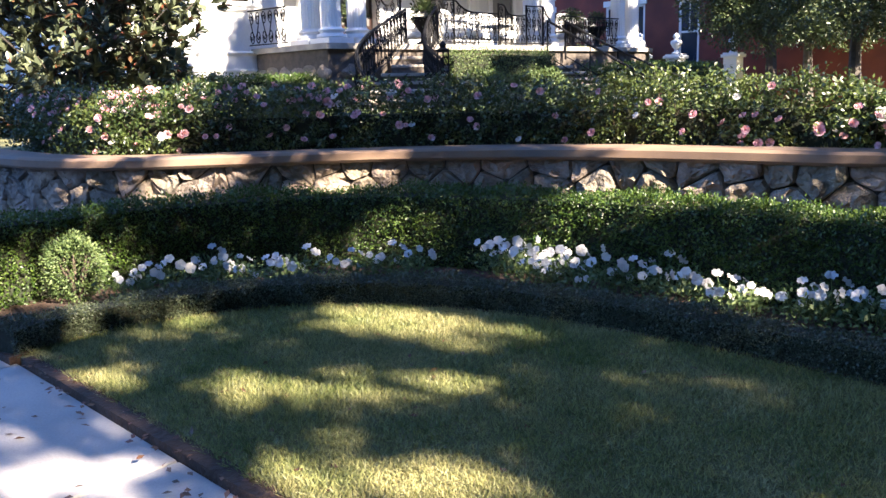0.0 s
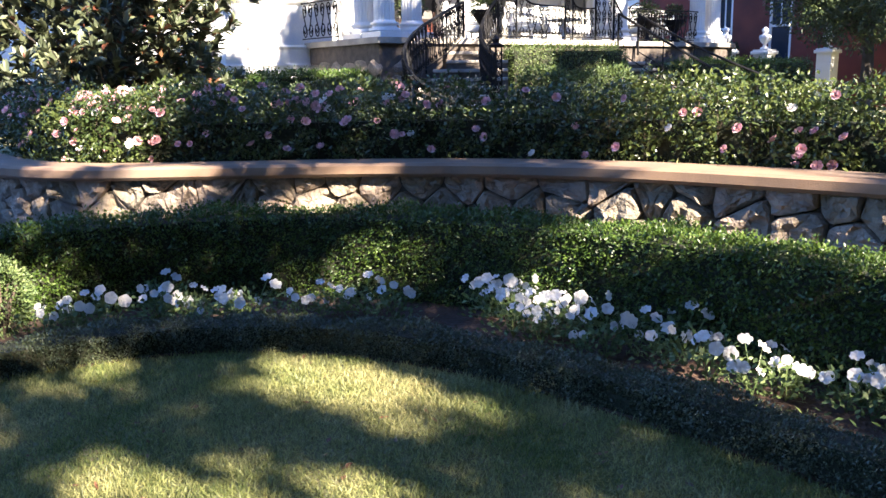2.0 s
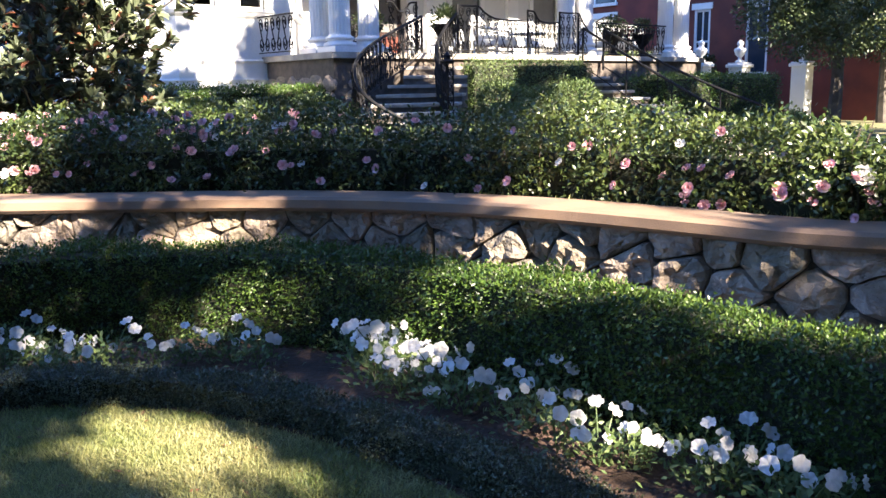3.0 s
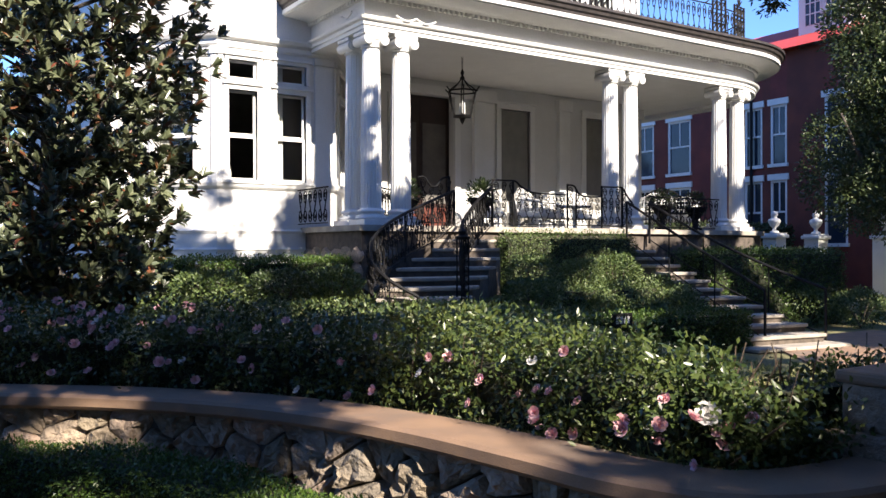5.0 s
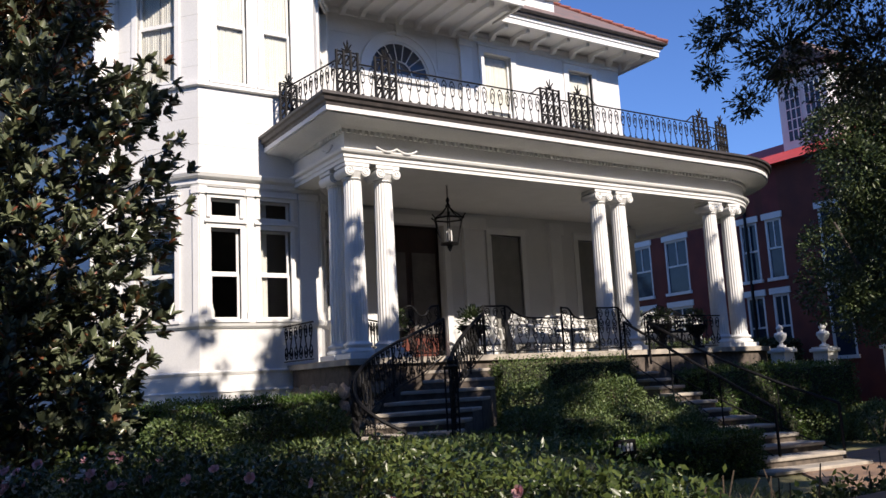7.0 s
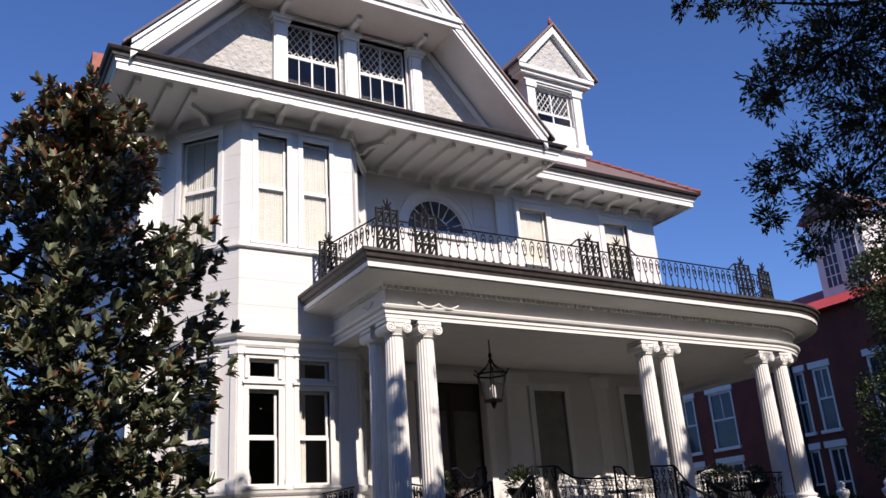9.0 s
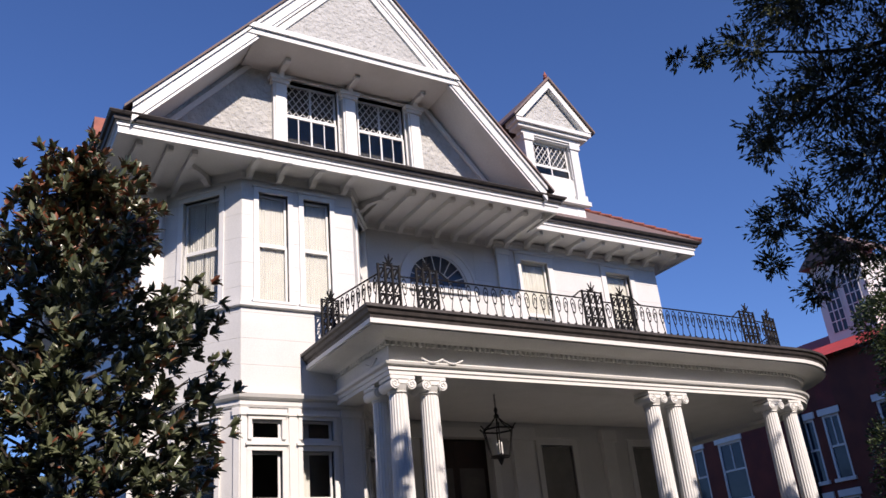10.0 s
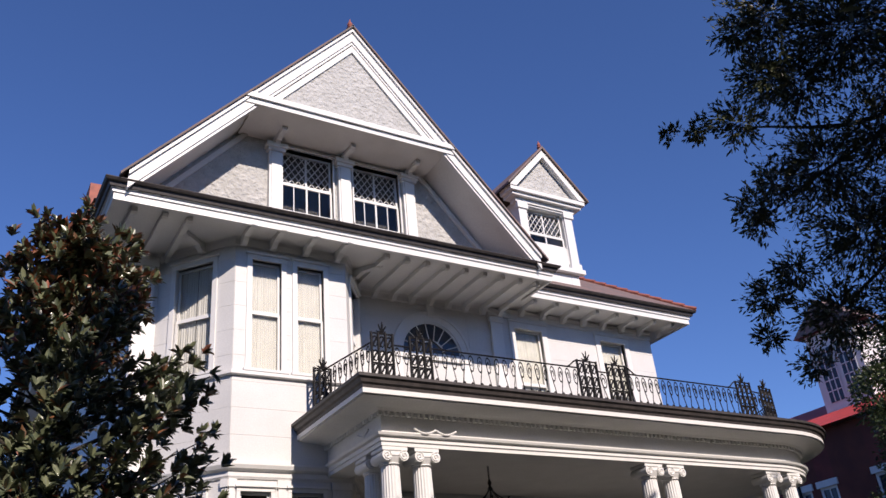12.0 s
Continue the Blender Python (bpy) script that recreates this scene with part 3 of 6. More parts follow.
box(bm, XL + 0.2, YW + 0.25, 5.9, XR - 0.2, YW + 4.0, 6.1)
part("dim_room_backing", bm, DARKROOM, house)

for k, holes in W2.items():
    for h in holes:
        if k == 4:
            window_unit(FR[k] @ Matrix.Translation((h[0], 0, h[2])), h[1] - h[0], h[3] - h[2], 0.16, (0.52,), cloth=WHITECURTAIN, cy=0.14)
        else:
            window_unit(FR[k] @ Matrix.Translation((h[0], 0, h[2])), h[1] - h[0], h[3] - h[2], 0.10, (0.52,))
for k, holes in W1.items():
    if k == 4:
        continue
    for h in holes:
        tall = h[3] - h[2] > 1
        window_unit(FR[k] @ Matrix.Translation((h[0], 0, h[2])), h[1] - h[0], h[3] - h[2], 0.09 if tall else 0.07, (0.5,) if tall else (), curtain=[(0.0, (h[1] - h[0]) * 0.3)] if k != 2 or h[0] > 1 else False, sill=tall)
for h in W1[4][1:]:
    w = window_unit(FR[4] @ Matrix.Translation((h[0], 0, h[2])), h[1] - h[0], h[3] - h[2], 0.14, (0.36,), curtain=False, sill=False)
    part("shutter_screen", nbox(0.03, 0.02, 0.03, h[1] - h[0] - 0.03, 0.03, h[3] - h[2] - 0.03), SCREEN, w, "grey insect screen")

# bay dressings: base panel, sill band, belt cornice, pilasters
bayline = [BAY[1], BAY[2], BAY[3], BAY[4]]
bm = moulding(bmesh.new(), bayline, [(0.02, 5.38), (0.05, 5.42), (0.05, 5.50), (0.13, 5.54), (0.16, 5.60), (0.16, 5.63), (0.02, 5.66)])
part("belt_cornice", bm, TRIM, house)
bm = moulding(bmesh.new(), bayline, [(0.02, 2.80), (0.06, 2.84), (0.08, 2.90), (0.08, 2.94), (0.0, 2.94), (0.0, 2.80)])
moulding(bm, bayline, [(0.0, 1.98), (0.06, 1.98), (0.08, 2.03), (0.05, 2.06), (0.0, 2.06)])
moulding(bm, bayline, [(0.0, 0.6), (0.05, 0.6), (0.05, 1.98), (0.0, 1.98)])
moulding(bm, bayline, [(0.05, 1.68), (0.075, 1.68), (0.06, 1.72), (0.05, 1.72)])
part("plinth", bm, TRIM, house)
for k in (1, 2, 3):
    m, L = face_frame(BAY[k], BAY[k + 1])
    for x in (0.0, L - 0.12) if k != 2 else (0.0, 0.88, L - 0.42):
        w = 0.12 if k != 2 or x == 0.0 else (0.22 if x < 1 else 0.38)
        bm = bmesh.new()
        n0 = 0
        box(bm, x + 0.005, -0.03, 2.94, x + w - 0.005, 0.0, 5.38)
        box(bm, x - 0.015, -0.055, 5.24, x + w + 0.015, -0.0, 5.37)
        box(bm, x - 0.015, -0.055, 2.94, x + w + 0.015, -0.0, 3.08)
        bm.verts.ensure_lookup_table()
        for v in bm.verts[n0:]:
            v.co = m @ v.co
        part("pilaster", bm, TRIM, house)
bm = moulding(bmesh.new(), bayline, [(0.02, 7.25), (0.09, 7.27), (0.09, 7.335), (0.02, 7.345)])
part("sill_band", bm, TRIM, house)
bm = moulding(bmesh.new(), [BAY[0]] + bayline + [BAY[5]], [(0.0, 9.92), (0.05, 9.94), (0.05, 10.06), (0.09, 10.10), (0.09, 10.16), (0.0, 10.16)])
part("frieze", bm, TRIM, house)

# fanlight over the balcony door
fan = bmesh.new()
FX, FZ, RI, RO = 9.50, 8.72, 0.80, 1.03
n = 24
for r0, r1, y0, y1 in ((RI, RO - 0.06, YW - 0.06, YW + 0.1), (RO - 0.06, RO, YW - 0.09, YW + 0.05), (0.30, 0.335, YW - 0.042, YW - 0.02), (RI - 0.05, RI, YW - 0.03, YW + 0.06)):
    for k in range(n):
        a0, a1 = math.pi * k / n, math.pi * (k + 1) / n
        front(fan, [(FX + r0 * math.cos(a0), FZ + r0 * math.sin(a0)), (FX + r1 * math.cos(a0), FZ + r1 * math.sin(a0)), (FX + r1 * math.cos(a1), FZ + r1 * math.sin(a1)), (FX + r0 * math.cos(a1), FZ + r0 * math.sin(a1))], y0, y1)
box(fan, FX - RO, YW - 0.08, FZ - 0.16, FX + RO, YW + 0.02, FZ)
box(fan, FX - RO, YW - 0.05, 6.5, FX - RI, YW + 0.0, FZ - 0.16), box(fan, FX + RI, YW - 0.05, 6.5, FX + RO, YW + 0.0, FZ - 0.16)
box(fan, FX - 0.09, YW - 0.12, FZ + RI + 0.12, FX + 0.09, YW - 0.02, FZ + RO + 0.22)
fw = part("window", fan, TRIM, house, "half-round fanlight with white rays")
bm = bmesh.new()
for k in range(1, 9):
    a = math.pi * k / 9
    tube(bm, [(FX + 0.32 * math.cos(a), YW - 0.03, FZ + 0.32 * math.sin(a)), (FX + RI * math.cos(a), YW - 0.03, FZ + RI * math.sin(a))], 0.014, 4)
tube(bm, [(FX, YW - 0.03, FZ), (FX, YW - 0.03, FZ + 0.32)], 0.014, 4)
part("glazing_bar", bm, TRIM, fw)
GLASSDARK = mat("dark_backed_glass", (0.02, 0.03, 0.045), (0.03, 0.04, 0.06), 0.06, 2, 30, 0, spec=0.45)
bm = bmesh.new()
front(bm, [(FX + RI * math.cos(math.pi * k / n), FZ + RI * math.sin(math.pi * k / n)) for k in range(n + 1)], YW - 0.012, YW - 0.006)
part("pane", bm, GLASSDARK, fw, "dark glass mirroring the sky")
# tall wall pilaster beside it
bm = nbox(11.20, YW - 0.09, 6.5, 11.54, YW - 0.02, 9.78)
box(bm, 11.12, YW - 0.14, 9.90, 11.62, YW - 0.02, 9.98), box(bm, 11.08, YW - 0.18, 9.98, 11.66, YW - 0.02, 10.06), box(bm, 11.17, YW - 0.11, 9.74, 11.57, YW - 0.02, 9.90)
part("pilaster", bm, TRIM, house)
bm = nbox(2.86, YW - 0.1, 6.0, 3.2, YW, 9.8)
box(bm, 2.8, YW - 0.16, 9.78, 3.26, YW, 9.92)
part("pilaster", bm, TRIM, house)

# ---- eaves
GX0, GX1, GY, GZ = 1.78, 11.85, 13.37, 10.36
MX1, MY, MZ = 17.45, 14.52, 10.52


def eave(line, z, name):
    bm = moulding(bmesh.new(), line, [(0.0, z - 0.13), (0.03, z - 0.12), (0.05, z - 0.05), (0.10, z - 0.04), (0.13, z), (0.12, z + 0.02), (-0.10, z + 0.02), (-0.10, z - 0.13)])
    g = part("gutter", bm, GUTTER, house, "dark weathered metal gutter")
    bm = moulding(bmesh.new(), line, [(0.0, z - 0.13), (-0.03, z - 0.133), (-0.03, z - 0.20), (-0.06, z - 0.22), (-0.06, z - 0.34), (-0.12, z - 0.34), (-0.12, z - 0.13)])
    part("fascia", bm, TRIM, house)


gl = [(GX0 + 0.13, YW + DEEP), (GX0 + 0.13, GY + 0.13), (GX1 - 0.13, GY + 0.13), (GX1 - 0.13, MY + 0.2)]
eave(gl, GZ - 0.02, "gable")
ml = [(GX1 - 0.1, MY + 0.13), (MX1 - 0.13, MY + 0.13), (MX1 - 0.13, YW + DEEP)]
eave(ml, MZ - 0.02, "main")
bm = slab(bmesh.new(), [(GX0 + 0.2, GY + 0.2), (GX1 - 0.2, GY + 0.2), (GX1 - 0.2, YW - 0.005), (BAY[4][0] + 0.01, YW - 0.005), (BAY[3][0], YB - 0.03), (BAY[2][0], YB - 0.03), (BAY[1][0], YW - 0.005), (XL - 0.004, YW - 0.005), (XL - 0.004, YW + DEEP), (GX0 + 0.2, YW + DEEP)], 10.10, 10.14)
slab(bm, [(GX1 - 0.2, MY + 0.2), (MX1 - 0.2, MY + 0.2), (MX1 - 0.2, YW + DEEP), (XR + 0.004, YW + DEEP), (XR + 0.004, YW - 0.005), (GX1 - 0.2, YW - 0.005)], 10.20, 10.24)
part("soffit", bm, SOFFIT, house, "painted board soffit in shade")
bm = nbox(GX1 - 0.22, GY + 0.2, 10.14, GX1 - 0.15, YW, 10.3)
part("soffit_end", bm, SOFFIT, house)


def bracket(length, drop=0.20):
    """An eaves bracket reaching out along -y from the wall."""
    bm = bmesh.new()
    pts = [(0.0, 0.0), (-length, 0.0), (-length, -0.09), (-length + 0.06, -0.12), (-length + 0.16, -0.09), (-0.25, -0.11), (-0.12, -drop), (0.0, -drop)]
    a = [bm.verts.new((-0.055, y, z)) for y, z in pts]
    b = [bm.verts.new((0.055, y, z)) for y, z in pts]
    bm.faces.new(a), bm.faces.new(b[::-1])
    for i in range(len(pts)):
        j = (i + 1) % len(pts)
        bm.faces.new((a[i], b[i], b[j], a[j]))
    return mesh_of(bm, "bracket", TRIM)


bl, bs, bb = bracket(1.75), bracket(0.74), bracket(0.70)
for k in range(9):
    x = 7.55 + k * 0.49
    if 7.5 < x < 11.7:
        part("bracket", bl, None, house).location = (x, YW - 0.02, 10.10)
for k in range(8):
    part("bracket", bs, None, house).location = (12.15 + k * 0.66, YW - 0.02, 10.20)
for x in (4.55, 5.15, 5.85, 6.55):
    part("bracket", bb, None, house).location = (x, YB - 0.09, 10.10)
for x in (2.4, 2.95, 3.4):
    part("bracket", bl, None, house).location = (x, YW - 0.02, 10.10)
for x, y, a in ((3.95, 14.85, -48), (7.2, 14.85, 36)):
    o = part("bracket", bb, None, house)
    o.matrix_world = pose(x, y, 10.10, 0, 0, a)

# ---- gable front
AX, AZ, SL = 6.72, 15.62, 1.115
GW = 14.50
bm = bmesh.new()
holes_g = [(5.44, 6.62, 11.08, 12.60), (7.12, 8.28, 11.08, 12.60)]
xs_ = sorted({2.4, 11.1, *[h for q in holes_g for h in q[:2]], AX})


def rake_z(x):
    return AZ - 0.25 - abs(x - AX) * SL


for a, b in zip(xs_, xs_[1:]):
    hh = [h for h in holes_g if h[0] <= a and h[1] >= b]
    za, zb = rake_z(a), rake_z(b)
    if hh:
        front(bm, [(a, 10.2), (b, 10.2), (b, 11.08), (a, 11.08)], GW, GW + 0.2)
        front(bm, [(a, 12.60), (b, 12.60), (b, zb), (a, za)], GW, GW + 0.2)
    else:
        front(bm, [(a, 10.2), (b, 10.2), (b, max(10.3, zb)), (a, max(10.3, za))], GW, GW + 0.2)
bmesh.ops.remove_doubles(bm, verts=bm.verts, dist=1e-4)
part("gable_wall", bm, STUCCO, house, "rough white stucco gable")
# pent roof between gutter and gable wall
bm = bmesh.new()
front_pts = [(GX0 + 0.1, GY + 0.1, GZ), (GX1 - 0.1, GY + 0.1, GZ), (GX1 - 0.3, GW, GZ + 0.45), (GX0 + 0.3, GW, GZ + 0.45)]
bm.faces.new([bm.verts.new(p) for p in front_pts])
lo = [bm.verts.new((x, y, z - 0.04)) for x, y, z in front_pts]
bm.faces.new(lo[::-1])
part("pent_roof", bm, SLATE, house)
# rake boards, roof slopes, pediment
YF = GY
for s in (-1, 1):
    soff, roofm = bmesh.new(), bmesh.new()
    def P(u, dz):
        x = AX + s * u
        return (x, AZ - u * SL + dz)
    end = 4.56
    front(soff, [P(0, -0.27), P(end, -0.27), P(end, -0.31), P(0, -0.31)], YF + 0.145, GW)
    front(roofm, [P(-0.02, 0.06), P(end + 0.15, 0.06), P(end + 0.15, 0.005), P(-0.02, 0.005)], YF - 0.08, YW + 5)
    for nm, u0, u1, z0, z1, y0, y1 in (("rake_moulding", 0, end, 0.0, -0.10, YF - 0.03, YF + 0.12), ("rake_board", 0, end, -0.104, -0.36, YF + 0.02, YF + 0.14),
                                       ("rake_fillet", 0, end - 0.2, -0.364, -0.44, YF + 0.05, YF + 0.16), ("rake_frieze", 1.0, end - 0.4, -0.45, -0.60, GW - 0.06, GW)):
        bm = bmesh.new()
        front(bm, [P(u0, z0), P(u1, z0), P(u1, z1), P(u0, z1)], y0, y1)
        part(nm, bm, TRIM, house)
    part("rake_soffit", soff, SOFFIT, house)
    part("roof", roofm, SLATE, house, "dark tiled gable roof slope")
bm = bmesh.new()
PZ = 12.98
hw = (AZ - PZ) / SL
front(bm, [(AX - hw + 0.02, PZ), (AX + hw - 0.02, PZ), (AX + hw + 0.12, PZ - 0.10), (AX + hw + 0.14, PZ - 0.12), (AX - hw - 0.14, PZ - 0.12), (AX - hw - 0.12, PZ - 0.10)], YF - 0.06, YF + 0.14)
front(bm, [(AX - hw, PZ - 0.124), (AX + hw, PZ - 0.124), (AX + hw + 0.1, PZ - 0.24), (AX - hw - 0.1, PZ - 0.24)], YF - 0.005, YF + 0.14)
box(bm, AX - hw + 0.1, YF + 0.14, PZ - 0.24, AX + hw - 0.1, GW, PZ - 0.20)
part("pediment_cornice", bm, TRIM, house)
bm = bmesh.new()
front(bm, [(AX - hw + 0.42, PZ + 0.02), (AX + hw - 0.42, PZ + 0.02), (AX, AZ - 0.46)], YF + 0.10, YF + 0.2)
part("pediment_panel", bm, STUCCO, house, "rough stucco pediment panel")
bm = bmesh.new()
for s in (-1, 1):
    front(bm, [(AX + s * (hw - 0.44), PZ + 0.005), (AX + s * (hw - 0.60), PZ + 0.005), (AX, AZ - 0.66), (AX, AZ - 0.48)], YF + 0.055, YF + 0.1)
part("panel_trim", bm, TRIM, house)
bg = bracket(0.62, 0.3)
for x in (5.27, 6.87, 8.50):
    part("bracket", bg, None, house).location = (x, GW - 0.02, PZ - 0.24)
    bm = nbox(x - 0.15, GW - 0.12, 10.8, x + 0.15, GW, 12.42)
    box(bm, x - 0.11, GW - 0.15, 10.8, x + 0.11, GW - 0.12, 12.40)
    box(bm, x - 0.19, GW - 0.17, 12.42, x + 0.19, GW, 12.50), box(bm, x - 0.23, GW - 0.21, 12.50, x + 0.23, GW, 12.60)
    part("pilaster", bm, TRIM, house)
bm = nbox(5.1, GW - 0.05, 12.60, 8.7, GW, 12.74)
part("gable_lintel", bm, TRIM, house)
for h in holes_g:
    wv = window_unit(Matrix.Translation((h[0], GW, h[2])), h[1] - h[0], h[3] - h[2], 0.03, (0.46,), curtain=False, lattice=0.155, sill=False, vert=1)
    bm = bmesh.new()
    for q in (0.25, 0.75):
        box(bm, (h[1] - h[0]) * q - 0.01, 0.055, 0.04, (h[1] - h[0]) * q + 0.01, 0.085, (h[3] - h[2]) * 0.46 - 0.04)
    part("glazing_bar", bm, TRIM, wv)
# added dark sheet standing in for the unlit attic
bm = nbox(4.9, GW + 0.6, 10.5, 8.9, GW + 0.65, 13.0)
part("dim_attic_backing", bm, DARKROOM, house)
fin = [(0.05, 0.0), (0.09, 0.05), (0.05, 0.1), (0.07, 0.16), (0.02, 0.28), (0.005, 0.34)]
part("finial", lathe(bmesh.new(), fin, AX, YF + 0.1, AZ + 0.04, 10), TERRA, house, "terracotta finial")

# ---- main roof with hip, and the dormer
bm = bmesh.new()
E0, RZ = MZ + 0.0, 14.9
ridge_y = 20.5
pts = {"a": (GX0, MY, E0), "b": (MX1, MY, E0), "c": (12.9, ridge_y, RZ), "d": (6.0, ridge_y, RZ), "e": (MX1, YW + DEEP, E0), "f": (GX0, YW + DEEP, E0)}
V = {k: bm.verts.new(p) for k, p in pts.items()}
for f_ in ("abcd", "bec", "efdc", "fad"):
    bm.faces.new([V[k] for k in f_])
part("roof", bm, SLATE, house, "hipped grey tile roof")
bm = bmesh.new()
a, b = Vector(pts["b"]), Vector(pts["c"])
for k in range(26):
    p, q = a.lerp(b, k / 26), a.lerp(b, (k + 1.06) / 26)
    tube(bm, [p + Vector((0, 0, 0.05)), q + Vector((0, 0, 0.02))], 0.065, 8, 0.8)
part("hip_tiles", bm, TERRA, house, "row of terracotta hip tiles")
bm = nbox(2.0, 17.2, 11.6, 2.5, 17.7, 12.5)
part("chimney", bm, TERRA, house)

DX, DY = 13.08, 15.10
dorm = part("dormer", nbox(DX - 0.86, DY + 0.02, 10.9, DX - 0.60, DY + 2.6, 13.25), TRIM, house, "gabled white dormer")
bm = nbox(DX + 0.60, DY + 0.02, 10.9, DX + 0.86, DY + 2.6, 13.25)
box(bm, DX - 0.6, DY + 0.03, 10.9, DX + 0.6, DY + 0.2, 12.05), box(bm, DX - 0.6, DY + 0.03, 13.05, DX + 0.6, DY + 0.2, 13.25)
part("dormer_wall", bm, TRIM, dorm)
for s in (-1, 1):
    x = DX + s * 0.76
    bm = nbox(x - 0.13, DY - 0.06, 11.5, x + 0.13, DY + 0.018, 12.95)
    box(bm, x - 0.17, DY - 0.10, 12.95, x + 0.17, DY + 0.018, 13.12)
    box(bm, x - 0.17, DY - 0.09, 11.38, x + 0.17, DY + 0.018, 11.55)
    part("dormer_pilaster", bm, TRIM, dorm)
part("dormer_sill", nbox(DX - 1.0, DY - 0.12, 11.26, DX + 1.0, DY + 0.018, 11.38), TRIM, dorm)
bm = nbox(DX - 0.98, DY - 0.10, 13.12, DX + 0.98, DY + 0.15, 13.24)
box(bm, DX - 1.15, DY - 0.22, 13.24, DX + 1.15, DY + 0.2, 13.33), box(bm, DX - 1.24, DY - 0.30, 13.33, DX + 1.24, DY + 0.2, 13.44)
part("dormer_cornice", bm, TRIM, dorm)
for s in (-1, 1):
    bm = bmesh.new()
    front(bm, [(DX + s * 1.26, 13.45), (DX + s * 1.05, 13.445), (DX, 14.62), (DX, 14.86)], DY - 0.32, DY + 0.2)
    part("dormer_rake", bm, TRIM, dorm)
bm = front(bmesh.new(), [(DX - 1.0, 13.45), (DX + 1.0, 13.45), (DX, 14.62)], DY - 0.16, DY - 0.1)
part("dormer_panel", bm, STUCCO, dorm)
bm = bmesh.new()
for s in (-1, 1):
    front(bm, [(DX + s * 1.34, 13.42), (DX + s * 1.34, 13.49), (DX, 14.96), (DX, 14.875)], DY - 0.38, DY + 4)
part("dormer_roof", bm, SLATE, dorm, "dark tiled dormer roof")
part("finial", lathe(bmesh.new(), [(r * 0.8, h * 0.8) for r, h in fin], DX, DY - 0.25, 14.93, 10), TERRA, dorm)
dw = window_unit(Matrix.Translation((DX - 0.6, DY + 0.03, 12.05)), 1.2, 1.0, 0.02, (0.3,), curtain=False, lattice=0.15, sill=False, vert=1)
# dark sheet in place of the dim space inside the dormer
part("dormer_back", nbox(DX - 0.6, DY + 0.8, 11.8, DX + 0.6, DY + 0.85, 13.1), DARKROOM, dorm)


# ---------------------------------------------------------------- porch
def arc_pts(cx, cy, r, a0, a1, n):
    return [(cx + r * math.cos(radians(a0 + (a1 - a0) * k / n)), cy + r * math.sin(radians(a0 + (a1 - a0) * k / n))) for k in range(n + 1)]


PX0, PXC, PYF, PR = 6.48, 16.0, 12.33, 2.15
PORCH = [(PX0, YB + 0.3), (PX0, PYF), (PXC, PYF)] + arc_pts(PXC, PYF + PR, PR, -90, 0, 14)[1:] + [(PXC + PR, 19.0)]
plan = offset_line(PORCH, 0.42) + [(XR, 19.0), (XR, YW - 0.01), (BAY[4][0] + 0.1, YW - 0.01), (PX0 + 0.4, YB + 0.3)]
bm = slab(bmesh.new(), plan, ZF - 0.10, ZF)
part("porch_floor", bm, STEP, house, "pale stone porch edge")
# unseen dark sheet over the pale floor, added to dim the porch
bm = slab(bmesh.new(), offset_line(PORCH, 0.02) + [(XR, 19.0), (XR, YW - 0.02), (BAY[4][0] + 0.1, YW - 0.02), (PX0 + 0.4, YB + 0.3)], ZF, ZF + 0.005)
part("porch_bounce_sheet", bm, PORCHFLOOR, house, "unseen dark porch floor sheet, added to dim bounced light")
bm = slab(bmesh.new(), offset_line(PORCH, 0.34) + [(XR, 19.0), (XR, YW - 0.01), (BAY[4][0] + 0.1, YW - 0.01), (PX0 + 0.4, YB + 0.3)], -0.02, ZF - 0.104)
part("porch_base", bm, MORTAR, house, "stone porch base")
for k in range(54):
    row = k % 3
    x = PX0 - 0.1 + (k // 3) * 0.40 + 0.13 * row
    if 6.9 < x < 8.6 or x > 9.6:
        continue
    o = part("stone", rocks[k % 9], None, house)
    o.matrix_world = Matrix.Translation((x, PYF - 0.34, 1.05 + 0.27 * row)) @ Matrix.Diagonal((0.42, 0.12, 0.28, 1))
for k in range(18):
    row = k % 3
    o = part("stone", rocks[k % 9], None, house)
    o.matrix_world = Matrix.Translation((PX0 - 0.34, PYF - 0.2 + (k // 3) * 0.40, 1.05 + 0.27 * row)) @ Matrix.Rotation(math.pi / 2, 4, "Z") @ Matrix.Diagonal((0.42, 0.12, 0.28, 1))
# roof of the porch: entablature, coved frieze, cornice, ceiling, balcony floor
ZE = 5.46
bm = moulding(bmesh.new(), PORCH, [(0.22, ZE), (0.22, ZE + 0.07), (0.245, ZE + 0.075), (0.245, ZE + 0.14), (0.30, ZE + 0.16), (0.32, ZE + 0.2), (-0.2, ZE + 0.2), (-0.22, ZE)])
part("entablature", bm, TRIM, house, "white moulded beam over the columns")
bm = moulding(bmesh.new(), PORCH, [(0.20, ZE + 0.204), (0.20, ZE + 0.52), (0.24, ZE + 0.56), (0.34, ZE + 0.60), (0.76, ZE + 0.64), (0.76, ZE + 0.72), (-0.2, ZE + 0.72), (-0.2, ZE + 0.204)])
part("porch_frieze", bm, SOFFIT, house, "plain frieze and deep soffit")
bm = moulding(bmesh.new(), PORCH, [(0.70, ZE + 0.724), (0.785, ZE + 0.655), (0.80, ZE + 0.66), (0.80, ZE + 0.74), (0.70, ZE + 0.74)])
part("porch_fascia", bm, TRIM, house)
